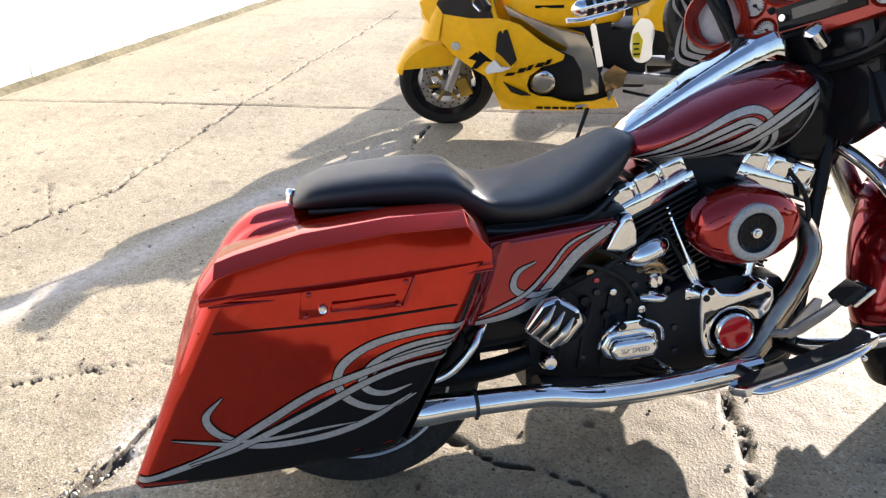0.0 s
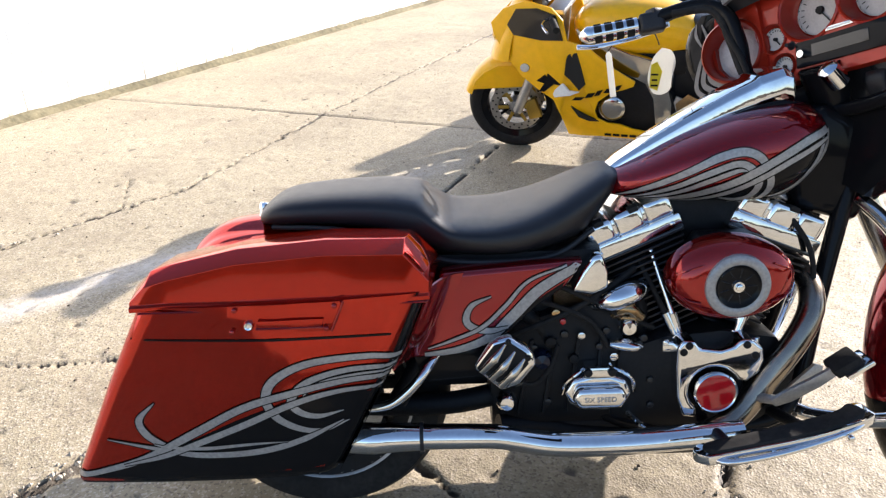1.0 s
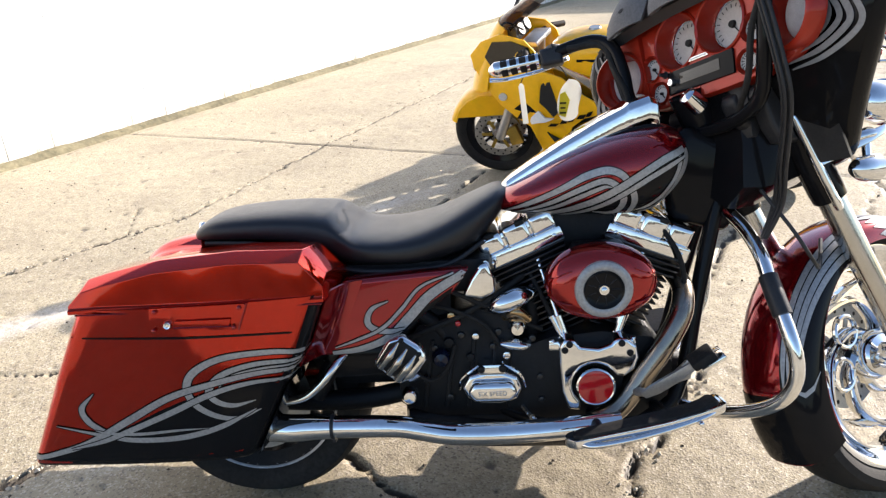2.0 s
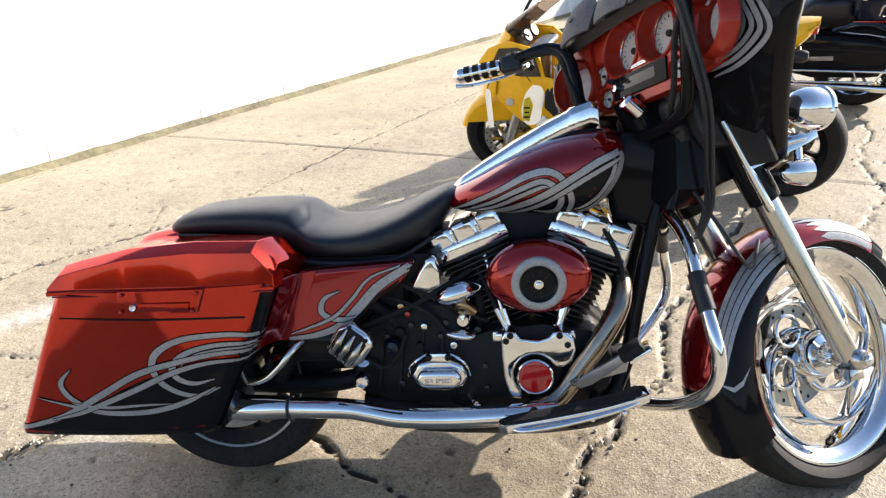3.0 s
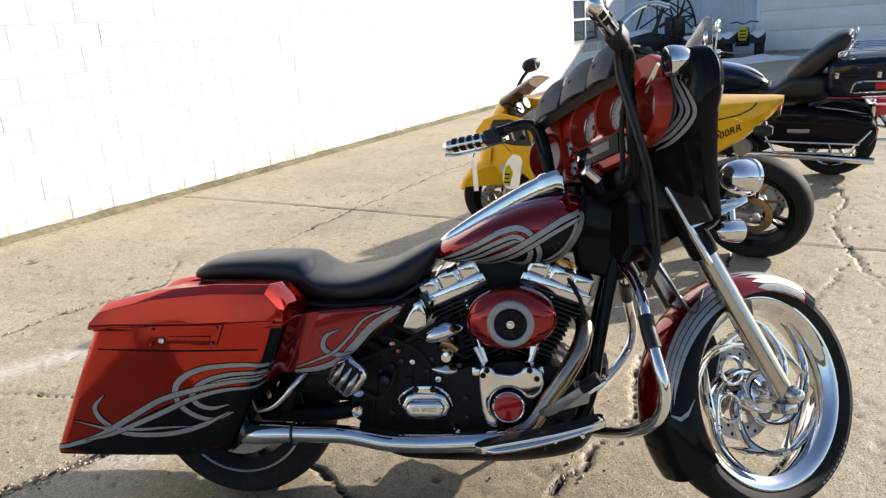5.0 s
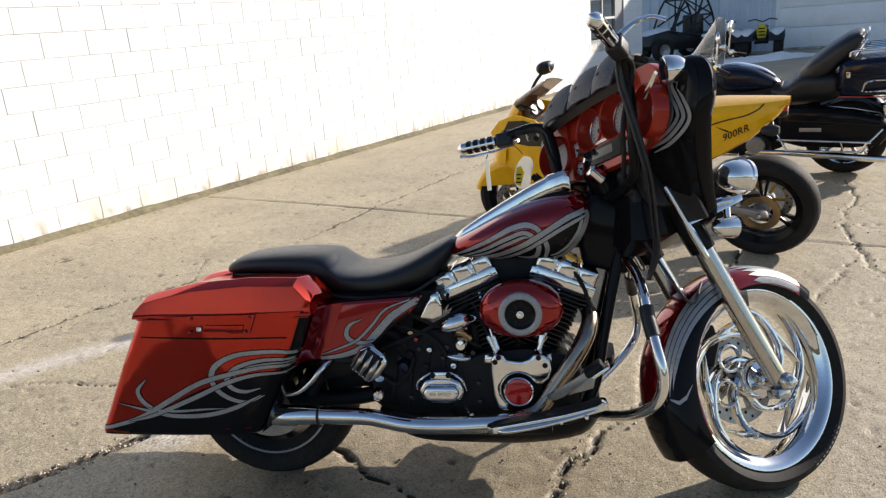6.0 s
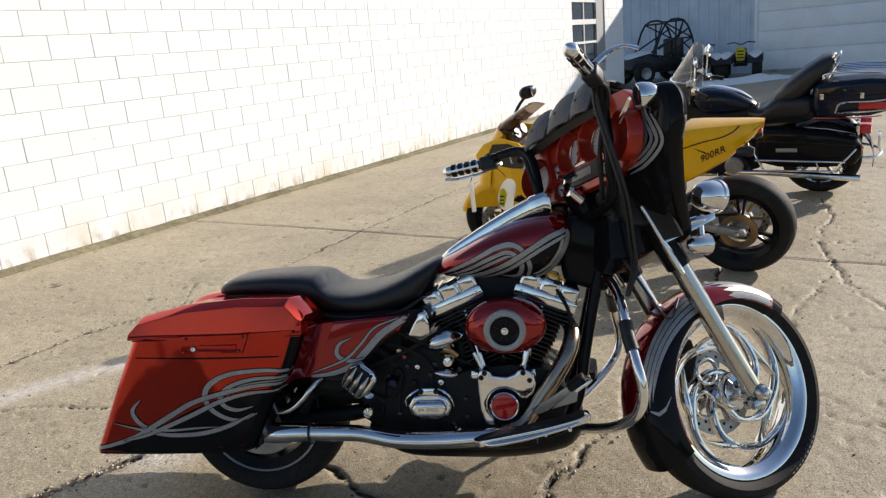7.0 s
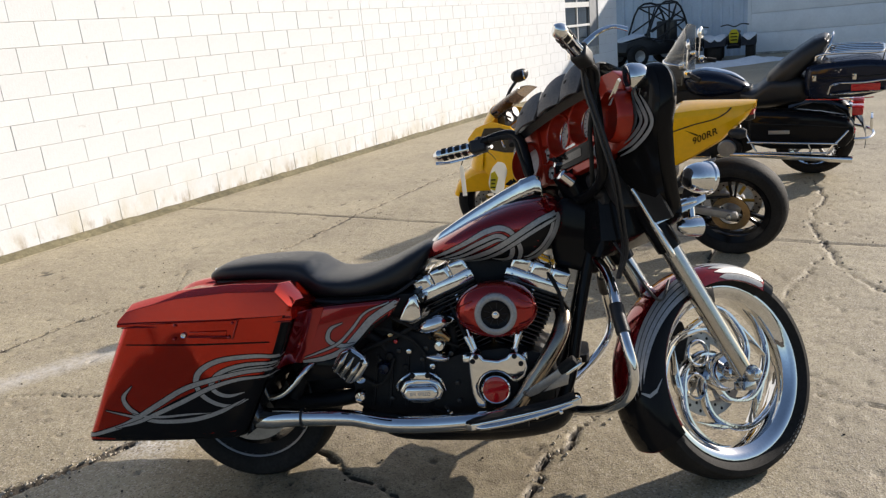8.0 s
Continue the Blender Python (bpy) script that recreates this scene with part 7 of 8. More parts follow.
    fend = []
    for k in range(17):
        a = radians(20 + 128 * k / 16)
        fend.append([(1.58 + (0.312 - 0.045 * abs(q / 5) ** 2.4) * math.cos(a), 0.085 * math.sin(q / 5 * math.pi / 2), 0.288 + (0.312 - 0.045 * abs(q / 5) ** 2.4) * math.sin(a)) for q in range(-5, 6)])
    fender = part("front_fender", sheet(fend, 0.004), YELLOW, bike, "yellow front fender", turn)
    for s in (-1, 1):
        part("fender_side", prism([(1.835, 0.408), (1.800, 0.470), (1.74, 0.522), (1.66, 0.558), (1.58, 0.560), (1.515, 0.500), (1.50, 0.417), (1.65, 0.412)], s * 0.066, s * 0.086, 0.010, 3), YELLOW, fender)
    # tank, seat, tail
    tank = part("fuel_tank", body([(0.56, 0, 0.72, 0.03, 0.03, 0.05, 2.2), (0.60, 0, 0.74, 0.10, 0.07, 0.10, 2.4), (0.72, 0, 0.76, 0.15, 0.11, 0.14, 2.5), (0.90, 0, 0.77, 0.175, 0.13, 0.15, 2.6), (1.08, 0, 0.78, 0.17, 0.11, 0.14, 2.6), (1.18, 0, 0.78, 0.13, 0.07, 0.10, 2.4), (1.22, 0, 0.77, 0.05, 0.03, 0.05, 2.2)], 32, 5), YELLOW, bike, "yellow fuel tank with a dark wing badge")
    part("wing_badge", prism([(1.02, 0.812), (0.90, 0.825), (0.86, 0.805), (0.93, 0.795)], 0.150, 0.168), BRONZE, tank)
    part("name_bar", prism([(1.02, 0.772), (1.02, 0.787), (0.87, 0.787), (0.87, 0.772)], 0.165, 0.1765), BLACK, tank)
    part("filler_cap", lathe([(0, 0.010), (0.03, 0.010), (0.036, 0.0), (0.036, -0.02)], 24, (0.96, 0, 0.898), "z"), ALLOY, tank)
    part("seat", body([(0.18, 0, 0.87, 0.05, 0.02, 0.03, 2.4), (0.22, 0, 0.85, 0.12, 0.03, 0.05, 2.5), (0.40, 0, 0.80, 0.15, 0.03, 0.06, 2.6), (0.56, 0, 0.79, 0.12, 0.03, 0.06, 2.5), (0.62, 0, 0.80, 0.06, 0.02, 0.04, 2.2)], 28, 4), VINYL, bike, "black rider's seat")
    tail = []
    for x, zt, zb, w in ((-0.128, 0.955, 0.925, 0.045), (-0.08, 0.952, 0.868, 0.075), (0.05, 0.948, 0.745, 0.105), (0.20, 0.945, 0.655, 0.135), (0.29, 0.938, 0.61, 0.155), (0.36, 0.90, 0.615, 0.165), (0.44, 0.82, 0.64, 0.17), (0.52, 0.74, 0.655, 0.165)):
        tail.append([(x, -w, zb + 0.02), (x, -w * 1.05, (zb + zt) / 2), (x, -w * 0.92, zt - 0.03), (x, -w * 0.75, zt - 0.004), (x, 0, zt), (x, w * 0.75, zt - 0.004), (x, w * 0.92, zt - 0.03), (x, w * 1.05, (zb + zt) / 2), (x, w, zb + 0.02), (x, w * 0.7, zb), (x, 0, zb), (x, -w * 0.7, zb)])
    tailpiece = part("tail_fairing", bevelled(loft(tail), 0.006, 2), YELLOW, bike, "sharp yellow tail fairing")
    tr = tree_of(mirrored(loft(tail)))
    seam = [laid(tr, x, z, 0.001) for x, z in ((0.30, 0.835), (0.18, 0.868), (0.08, 0.888), (0.02, 0.915), (-0.01, 0.942))]
    part("seam", tube([(p.x, -p.y, p.z) for p in seam], 0.0035, 6), DARK, tailpiece)
    words = bpy.data.curves.new("tail_lettering", "FONT")
    words.body, words.size, words.extrude, words.align_x, words.align_y, words.shear, words.space_character = "900RR", 0.052, 0.0008, "CENTER", "CENTER", 0.35, 1.05
    words.offset = 0.0002
    words.materials.append(BLACK)
    ob = new("tail_lettering", words)
    ob.parent = tailpiece
    w0, w1 = laid(tr, 0.225, 0.755, 0.0030), laid(tr, 0.035, 0.835, 0.0030)
    w0, w1 = Vector((w0.x, -w0.y, w0.z)), Vector((w1.x, -w1.y, w1.z))
    e1 = (w1 - w0).normalized()
    up_ = Vector((0.06, -0.10, 1.0))
    e2 = (up_ - e1 * up_.dot(e1)).normalized()
    e3 = e1.cross(e2)
    mid = (w0 + w1) / 2 + e3 * 0.003
    ob.matrix_local = Matrix(((e1.x, e2.x, e3.x, mid.x), (e1.y, e2.y, e3.y, mid.y), (e1.z, e2.z, e3.z, mid.z), (0, 0, 0, 1)))
    q = [laid(tr, x, z, 0.0015) for x, z in ((0.235, 0.840), (0.165, 0.812), (0.160, 0.800), (0.175, 0.806))]
    part("tail_mark", ([(p.x, -p.y, p.z) for p in q], [(0, 1, 2, 3)]), BLACK, tailpiece)
    part("tail_lamp", box((-0.10, 0, 0.905), (0.05, 0.09, 0.035), 0.01), RED_LENS, bike)
    for s in (-1, 1):
        part("turn_signal", join(rod((-0.05, s * 0.06, 0.83), (-0.06, s * 0.13, 0.82), 0.010), body([(-0.10, s * 0.15, 0.82, 0.02, 0.02, 0.02, 2), (-0.07, s * 0.15, 0.82, 0.034, 0.03, 0.03, 2.2), (-0.02, s * 0.15, 0.82, 0.026, 0.022, 0.022, 2), (-0.005, s * 0.15, 0.82, 0.008, 0.006, 0.006, 2)], 16, 3)), PLASTIC, bike, "black turn signal")
    # engine
    part("engine", join(prism([(0.62, 0.26), (0.66, 0.22), (1.0, 0.20), (1.10, 0.26), (1.12, 0.42), (1.06, 0.58), (0.86, 0.56), (0.68, 0.45)], -0.17, 0.17, 0.02), box((0.80, 0, 0.60), (0.36, 0.24, 0.14), 0.03)), ENGINE, bike, "black four-cylinder engine")
    part("clutch_cover", disc_on((0.985, 0.165, 0.362), (0, 1, 0), [(0, 0.040), (0.050, 0.039), (0.062, 0.032), (0.070, 0.026), (0.074, 0.0), (0, 0)], 32), POLISHED, bike, "polished round engine cover")
    part("radiator", box((1.20, 0, 0.46), (0.04, 0.30, 0.26), 0.01), ENGINE, bike)
    part("rear_peg_plate", join(prism([(0.66, 0.44), (0.70, 0.30), (0.62, 0.25), (0.56, 0.40)], 0.155, 0.165, 0.003), rod((0.62, 0.16, 0.29), (0.62, 0.26, 0.30), 0.010)), ALLOY, bike, "alloy footrest plate")
    part("rear_block", join(box((0.56, 0, 0.46), (0.26, 0.22, 0.34), 0.03), box((0.42, 0.02, 0.56), (0.20, 0.20, 0.16), 0.03)), ENGINE, bike, "black gearbox and battery tray")
    part("heel_guard", prism([(0.60, 0.46), (0.66, 0.40), (0.64, 0.30), (0.55, 0.33), (0.53, 0.42)], 0.168, 0.176, 0.003), BRONZE, bike, "drilled heel guard")
    part("gear_lever", tube([(0.62, 0.18, 0.25), (0.72, 0.19, 0.235), (0.80, 0.21, 0.225)], 0.008, 8), ALLOY, bike)
    part("side_stand", join(tube([(0.72, 0.15, 0.25), (0.755, 0.225, 0.15), (0.79, 0.30, 0.052)], [0.015, 0.012, 0.010], 10), box((0.79, 0.305, 0.058), (0.05, 0.04, 0.012), 0.004)), ENGINE, bike, "black side stand")
    part("silencer", tube([(0.55, -0.17, 0.26), (0.35, -0.19, 0.31), (0.10, -0.20, 0.39), (-0.02, -0.205, 0.42)], [0.03, 0.045, 0.050, 0.045], 18), ENGINE, bike, "sooty silencer")
    part("hugger", prism([(0.10, 0.60), (0.22, 0.56), (0.34, 0.46), (0.33, 0.42), (0.22, 0.50), (0.10, 0.57)], -0.06, 0.06, 0.01), PLASTIC, bike)
    part("shock_absorber", tube([(0.45, 0, 0.30), (0.50, 0, 0.60)], 0.035, 14, 1), ENGINE, bike)
    return bike


build_sport()

# ---- the dark full-dress touring motorcycle ----
def build_tourer():
    bike = thing("dresser_motorcycle", pose(7.06, -0.64, 0.0, -8.0, 0.0, 92.0), "dark blue full-dress touring motorcycle with chrome rails and a top trunk", "motorcycle")
    for name, c, R, rim, half in (("rear_wheel", (0, 0, 0.31), 0.31, 0.205, 0.07), ("front_wheel", (1.60, 0, 0.31), 0.31, 0.205, 0.065)):
        w = part(name, lathe(rim_profile(rim, half * 0.9), 36, c, closed=True), CHROME, bike)
        part("tyre", lathe(tyre_profile(R, rim + 0.003, half), 48, c), RUBBER, w)
        part("spokes", join(*[moved(box((0.10, 0, 0), (0.20, 0.03, 0.025), 0.006), Matrix.Translation(c) @ Matrix.Rotation(2 * math.pi * k / 9, 4, "Y")) for k in range(9)]), ALLOY, w)
    fender = []
    for k in range(15):
        a = radians(30 + 165 * k / 14)
        fender.append([(1.60 + (0.35 - 0.05 * abs(q / 4) ** 2.5) * math.cos(a), 0.085 * math.sin(q / 4 * math.pi / 2), 0.31 + (0.35 - 0.05 * abs(q / 4) ** 2.5) * math.sin(a)) for q in range(-4, 5)])
    part("front_fender", sheet(fender, 0.004), NAVY, bike, "dark blue front fender")
    for s in (-1, 1):
        part("fork_leg", tube([(1.60, s * 0.11, 0.31), (1.45, s * 0.11, 0.62), (1.30, s * 0.11, 0.92)], [0.032, 0.032, 0.03], 14, 2), CHROME, bike, "chrome fork leg")
    part("engine", join(prism([(0.45, 0.26), (0.60, 0.20), (1.05, 0.20), (1.12, 0.36), (1.02, 0.46), (0.98, 0.66), (0.72, 0.66), (0.50, 0.52)], -0.15, 0.15, 0.03)), ENGINE, bike, "black engine")
    part("primary_cover", prism([(0.55, 0.25), (0.54, 0.34), (0.62, 0.40), (0.92, 0.38), (1.02, 0.33), (1.0, 0.24), (0.90, 0.20), (0.64, 0.20)], 0.15, 0.23, 0.025, 3), ENGINE, bike, "black primary cover")
    part("round_cover", disc_on((0.665, 0.231, 0.30), (0, 1, 0), [(0, 0.018), (0.068, 0.016), (0.078, 0.006), (0.080, -0.004)], 28), ALLOY, bike, "pale round clutch cover")
    part("fuel_tank", body([(0.50, 0, 0.76, 0.03, 0.02, 0.03, 2.2), (0.56, 0, 0.79, 0.10, 0.05, 0.06, 2.4), (0.70, 0, 0.84, 0.15, 0.08, 0.12, 2.6), (0.86, 0, 0.865, 0.165, 0.09, 0.15, 2.6), (0.98, 0, 0.87, 0.145, 0.07, 0.12, 2.5), (1.06, 0, 0.87, 0.06, 0.03, 0.05, 2.2)], 30, 5), NAVY, bike, "dark blue tank with chrome trim")
    part("frame_spine", join(box((0.82, 0, 0.70), (0.66, 0.20, 0.20), 0.04), box((1.08, 0, 0.80), (0.16, 0.16, 0.26), 0.03)), ENGINE, bike, "black frame and coils under the tank")
    part("tank_trim", body([(0.55, 0, 0.838, 0.02, 0.008, 0.01, 2), (0.66, 0, 0.905, 0.04, 0.012, 0.01, 2.4), (0.86, 0, 0.955, 0.05, 0.014, 0.01, 2.4), (0.98, 0, 0.942, 0.04, 0.010, 0.01, 2)], 18, 4), CHROME, bike, "chrome tank console")
    part("seat", body([(0.02, 0, 0.80, 0.12, 0.04, 0.10, 2.6), (0.10, 0, 0.80, 0.175, 0.075, 0.16, 2.8), (0.24, 0, 0.80, 0.195, 0.075, 0.18, 2.8), (0.31, 0, 0.80, 0.20, 0.085, 0.19, 2.8), (0.39, 0, 0.765, 0.20, 0.075, 0.16, 2.6), (0.47, 0, 0.725, 0.18, 0.055, 0.12, 2.4), (0.57, 0, 0.735, 0.11, 0.04, 0.07, 2.2)], 30, 5), VINYL, bike, "deep black touring seat")
    rings = []
    for x, z, th, w in ((0.36, 0.80, 0.03, 0.13), (0.31, 0.835, 0.080, 0.17), (0.20, 0.92, 0.095, 0.18), (0.08, 1.025, 0.088, 0.175), (-0.02, 1.115, 0.066, 0.165), (-0.065, 1.155, 0.036, 0.13), (-0.075, 1.165, 0.010, 0.08)):
        rings.append([(x + 0.70 * q, y, z + 0.71 * q) for y, q in oval(0, 0, w, th, th, 2.8, 28)])
    part("backrest", loft(rings), VINYL, bike, "black padded backrest")
    trunk = part("top_trunk", bevelled(loft([[(x, -w, z0), (x, -w * 1.04, (z0 + z1) / 2), (x, -w, z1 - 0.03), (x, -w * 0.85, z1), (x, w * 0.85, z1), (x, w, z1 - 0.03), (x, w * 1.04, (z0 + z1) / 2), (x, w, z0), (x, 0, z0 - 0.02)] for x, w, z0, z1 in ((-0.53, 0.19, 0.80, 0.955), (-0.49, 0.235, 0.755, 0.985), (-0.34, 0.255, 0.72, 1.005), (-0.10, 0.255, 0.715, 0.995), (0.03, 0.24, 0.72, 0.975), (0.07, 0.20, 0.74, 0.95))]), 0.012, 2), NAVY, bike, "dark blue top trunk with red side lamps and a chrome rack")
    for s in (-1, 1):
        part("trunk_seam", tube([(-0.50, s * 0.246, 0.885), (-0.30, s * 0.268, 0.885), (0.0, s * 0.262, 0.885)], 0.005, 6, 2), DARK, trunk)
        part("side_lamp", box((-0.36, s * 0.262, 0.80), (0.20, 0.02, 0.055), 0.008), RED_LENS, trunk, "long red trunk lamp")
        part("trunk_latch", box((-0.28, s * 0.268, 0.885), (0.03, 0.015, 0.045), 0.005), CHROME, trunk)
        part("trunk_latch", box((0.0, s * 0.262, 0.885), (0.03, 0.015, 0.045), 0.005), CHROME, trunk)
        part("trunk_bar", tube([(-0.10, s * 0.265, 0.755), (-0.14, s * 0.285, 0.835), (-0.34, s * 0.285, 0.84), (-0.52, s * 0.24, 0.84), (-0.52, s * 0.24, 0.775), (-0.34, s * 0.285, 0.765), (-0.12, s * 0.28, 0.752)], 0.008, 8, 4), CHROME, trunk)
    part("red_pinstripe", tube([(0.06, 0.245, 0.712), (-0.20, 0.262, 0.708), (-0.42, 0.25, 0.715)], 0.004, 6), RED_LENS, trunk)
    rack = part("luggage_rack", tube([(0.0, -0.17, 1.005), (-0.02, -0.17, 1.045), (-0.20, -0.18, 1.055), (-0.44, -0.17, 1.045), (-0.47, 0, 1.045), (-0.44, 0.17, 1.045), (-0.20, 0.18, 1.055), (-0.02, 0.17, 1.045), (0.0, 0.17, 1.005)], 0.009, 10, 5), CHROME, bike, "chrome luggage rack")
    for y in (-0.10, -0.035, 0.035, 0.10):
        part("rack_bar", tube([(-0.03, y, 1.045), (-0.24, y, 1.058), (-0.46, y, 1.045)], 0.006, 8, 3), CHROME, rack)
    for s in (-1, 1):
        part("backrest_rail", tube([(-0.04, s * 0.14, 1.0), (-0.09, s * 0.14, 1.10), (-0.11, s * 0.08, 1.17), (-0.11, 0, 1.18)], 0.010, 8), CHROME, rack)
    part("aerial", rod((-0.46, 0.20, 0.98), (-0.62, 0.20, 1.75), 0.004, 6), PLASTIC, bike, "black whip aerial")
    for s in (-1, 1):
        bag = part("saddlebag", bevelled(loft([[(x, s * 0.16, z0), (x, s * w, z0 + 0.01), (x, s * (w + 0.02), (z0 + z1) / 2), (x, s * w, z1 - 0.02), (x, s * (w - 0.05), z1), (x, s * 0.16, z1)] for x, w, z0, z1 in ((-0.30, 0.27, 0.38, 0.50), (-0.25, 0.31, 0.325, 0.555), (-0.05, 0.335, 0.310, 0.605), (0.30, 0.335, 0.315, 0.635), (0.46, 0.31, 0.35, 0.635), (0.50, 0.27, 0.40, 0.60))]), 0.010, 2), BLACK, bike, "black saddlebag with chrome guard rails")
        part("bag_lid_seam", tube([(-0.26, s * 0.335, 0.50), (0.0, s * 0.352, 0.528), (0.30, s * 0.352, 0.545), (0.46, s * 0.325, 0.545)], 0.004, 6), DARK, bag)
        part("bag_badge", box((0.24, s * 0.354, 0.475), (0.16, 0.008, 0.032), 0.004), ALLOY, bag)
        part("guard_rail", tube([(0.52, s * 0.29, 0.50), (0.46, s * 0.365, 0.405), (0.43, s * 0.378, 0.398), (-0.14, s * 0.378, 0.380), (-0.18, s * 0.372, 0.385), (-0.26, s * 0.32, 0.47)], 0.0085, 10, 3), CHROME, bag)
        part("guard_rail", tube([(0.47, s * 0.36, 0.42), (0.41, s * 0.378, 0.318), (0.37, s * 0.378, 0.308), (-0.08, s * 0.378, 0.302), (-0.12, s * 0.376, 0.308), (-0.17, s * 0.374, 0.385)], 0.0085, 10, 3), CHROME, bag)
        part("guard_post", rod((0.02, s * 0.378, 0.385), (-0.01, s * 0.378, 0.304), 0.007, 8), CHROME, bag)
        part("exhaust_pipe", tube([(0.80, s * 0.20, 0.235), (0.46, s * 0.25, 0.245), (0.25, s * 0.26, 0.240), (-0.30, s * 0.26, 0.205)], [0.022, 0.024, 0.026, 0.028], 16, 4), CHROME, bike, "chrome exhaust pipe")
        lamp = part("turn_signal", disc_on((-0.27, s * 0.22, 0.44), (-1, s * 0.15, 0), [(0, 0.03), (0.028, 0.022), (0.036, 0.0), (0.036, -0.03), (0.02, -0.05), (0, -0.055)], 20), CHROME, bike, "chrome bullet turn signal")
        part("lens", disc_on((-0.297, s * 0.224, 0.44), (-1, s * 0.15, 0), [(0, 0.016), (0.022, 0.012), (0.031, 0.0), (0.031, -0.006)], 20), RED_LENS, lamp)
        part("fender_lamp", box((-0.31, s * 0.12, 0.585), (0.10, 0.15, 0.065), 0.016), RED_LENS, bike, "red rear lamp")
        part("lamp_rim", box((-0.265, s * 0.12, 0.585), (0.03, 0.17, 0.085), 0.012), CHROME, bike)
    part("rear_fender", sheet([[(0.39 * math.cos(radians(60 + 130 * k / 12)), 0.105 * math.sin(q / 4 * math.pi / 2), 0.31 + (0.39 - 0.05 * abs(q / 4) ** 2.5) * math.sin(radians(60 + 130 * k / 12))) for q in range(-4, 5)] for k in range(13)], 0.004), NAVY, bike, "dark blue rear fender")
    bump = part("rear_bumper", tube([(-0.30, -0.20, 0.36), (-0.40, -0.14, 0.35), (-0.44, 0, 0.35), (-0.40, 0.14, 0.35), (-0.30, 0.20, 0.36)], 0.013, 10), CHROME, bike, "chrome rear bumper bar")
    part("plate_holder", box((-0.42, 0, 0.45), (0.02, 0.18, 0.10), 0.005), CHROME, bike)
    # bars, screen and fairing lowers
    part("handlebar", tube([(0.92, 0.34, 0.97), (0.97, 0.30, 1.00), (1.02, 0.20, 1.02), (1.06, 0.08, 0.98), (1.06, -0.08, 0.98), (1.02, -0.20, 1.02), (0.97, -0.30, 1.00), (0.92, -0.34, 0.97)], 0.014, 12), PLASTIC, bike, "black handlebar")
    for s in (-1, 1):
        part("grip", tube([(0.92, s * 0.34, 0.97), (0.85, s * 0.38, 0.945)], 0.019, 12, 1), RUBBER, bike)
        part("switch_cluster", join(box((0.965, s * 0.29, 0.985), (0.06, 0.07, 0.06), 0.015), box((1.02, s * 0.24, 1.045), (0.05, 0.06, 0.05), 0.012)), CHROME, bike)
        part("mirror", disc_on((0.95, s * 0.27, 1.225), (-1, -s * 0.3, 0.1), [(0, 0.004), (0.045, 0.004), (0.052, 0.0), (0.04, -0.02), (0, -0.03)], 20), CHROME, bike, "round chrome mirror")
        part("mirror_stem", tube([(0.98, s * 0.27, 1.01), (0.97, s * 0.275, 1.10), (0.962, s * 0.27, 1.20)], 0.006, 8), CHROME, bike)
        part("passing_lamp", disc_on((1.20, s * 0.20, 0.90), (1, 0, 0), [(0, -0.07), (0.03, -0.06), (0.055, -0.02), (0.06, 0.03), (0, 0.035)], 20), CHROME, bike, "chrome passing lamp")
    part("headlamp", disc_on((1.24, 0, 0.93), (1, 0, 0), [(0, -0.10), (0.05, -0.08), (0.085, -0.02), (0.095, 0.05), (0.08, 0.055), (0, 0.06)], 28), CHROME, bike, "chrome headlamp")
    scr = []
    for k in range(9):
        f = k / 8
        scr.append([(1.35 - 0.33 * f - (q / 6) ** 2 * (0.30 * (1 - f) + 0.03), 0.29 * (q / 6) * (1 - 0.30 * f ** 2), 0.88 + 0.47 * f - 0.05 * (q / 6) ** 2 * f) for q in range(-6, 7)])
    part("windscreen", sheet(scr, 0.005), SCREEN, bike, "tall hazy windscreen")
    part("screen_band", tube([(1.228 - 0.225 * (q / 6) ** 2, 0.290 * q / 6, 1.055) for q in range(-6, 7)], 0.009, 8, 2, flat=0.5), CHROME, bike)
    part("console", join(box((1.10, 0, 0.95), (0.14, 0.20, 0.16), 0.03)), PLASTIC, bike)
    part("down_tubes", join(*[tube([(0.60, s * 0.12, 0.26), (1.05, s * 0.12, 0.22), (1.15, s * 0.10, 0.45), (1.24, s * 0.05, 0.86)], 0.018, 10) for s in (-1, 1)]), BLACK, bike)
    part("engine_guard", tube([(1.12, -0.10, 0.30), (1.20, -0.30, 0.34), (1.22, -0.33, 0.45), (1.20, -0.18, 0.66), (1.20, 0.18, 0.66), (1.22, 0.33, 0.45), (1.20, 0.30, 0.34), (1.12, 0.10, 0.30)], 0.016, 12), CHROME, bike, "chrome engine guard")
    part("side_stand", tube([(0.75, 0.16, 0.22), (0.80, 0.26, 0.12), (0.83, 0.33, 0.052)], 0.012, 8), ENGINE, bike)
    part("primary_footboard", box((0.92, 0.30, 0.26), (0.28, 0.12, 0.025), 0.01), CHROME, bike)
    return bike


build_tourer()


# ---- off-road machines parked by the metal building ----
def fat_wheel(parent, c, R, half):
    w = part("wheel", lathe(tyre_profile(R, R * 0.5, half), 28, c), RUBBER, parent)
    part("rim", disc_on(c, (0, 1, 0), [(0, -half * 0.5), (R * 0.25, -half * 0.6), (R * 0.52, -half * 0.8), (R * 0.52, half * 0.8), (R * 0.25, half * 0.6), (0, half * 0.5)], 20), ALLOY, w)


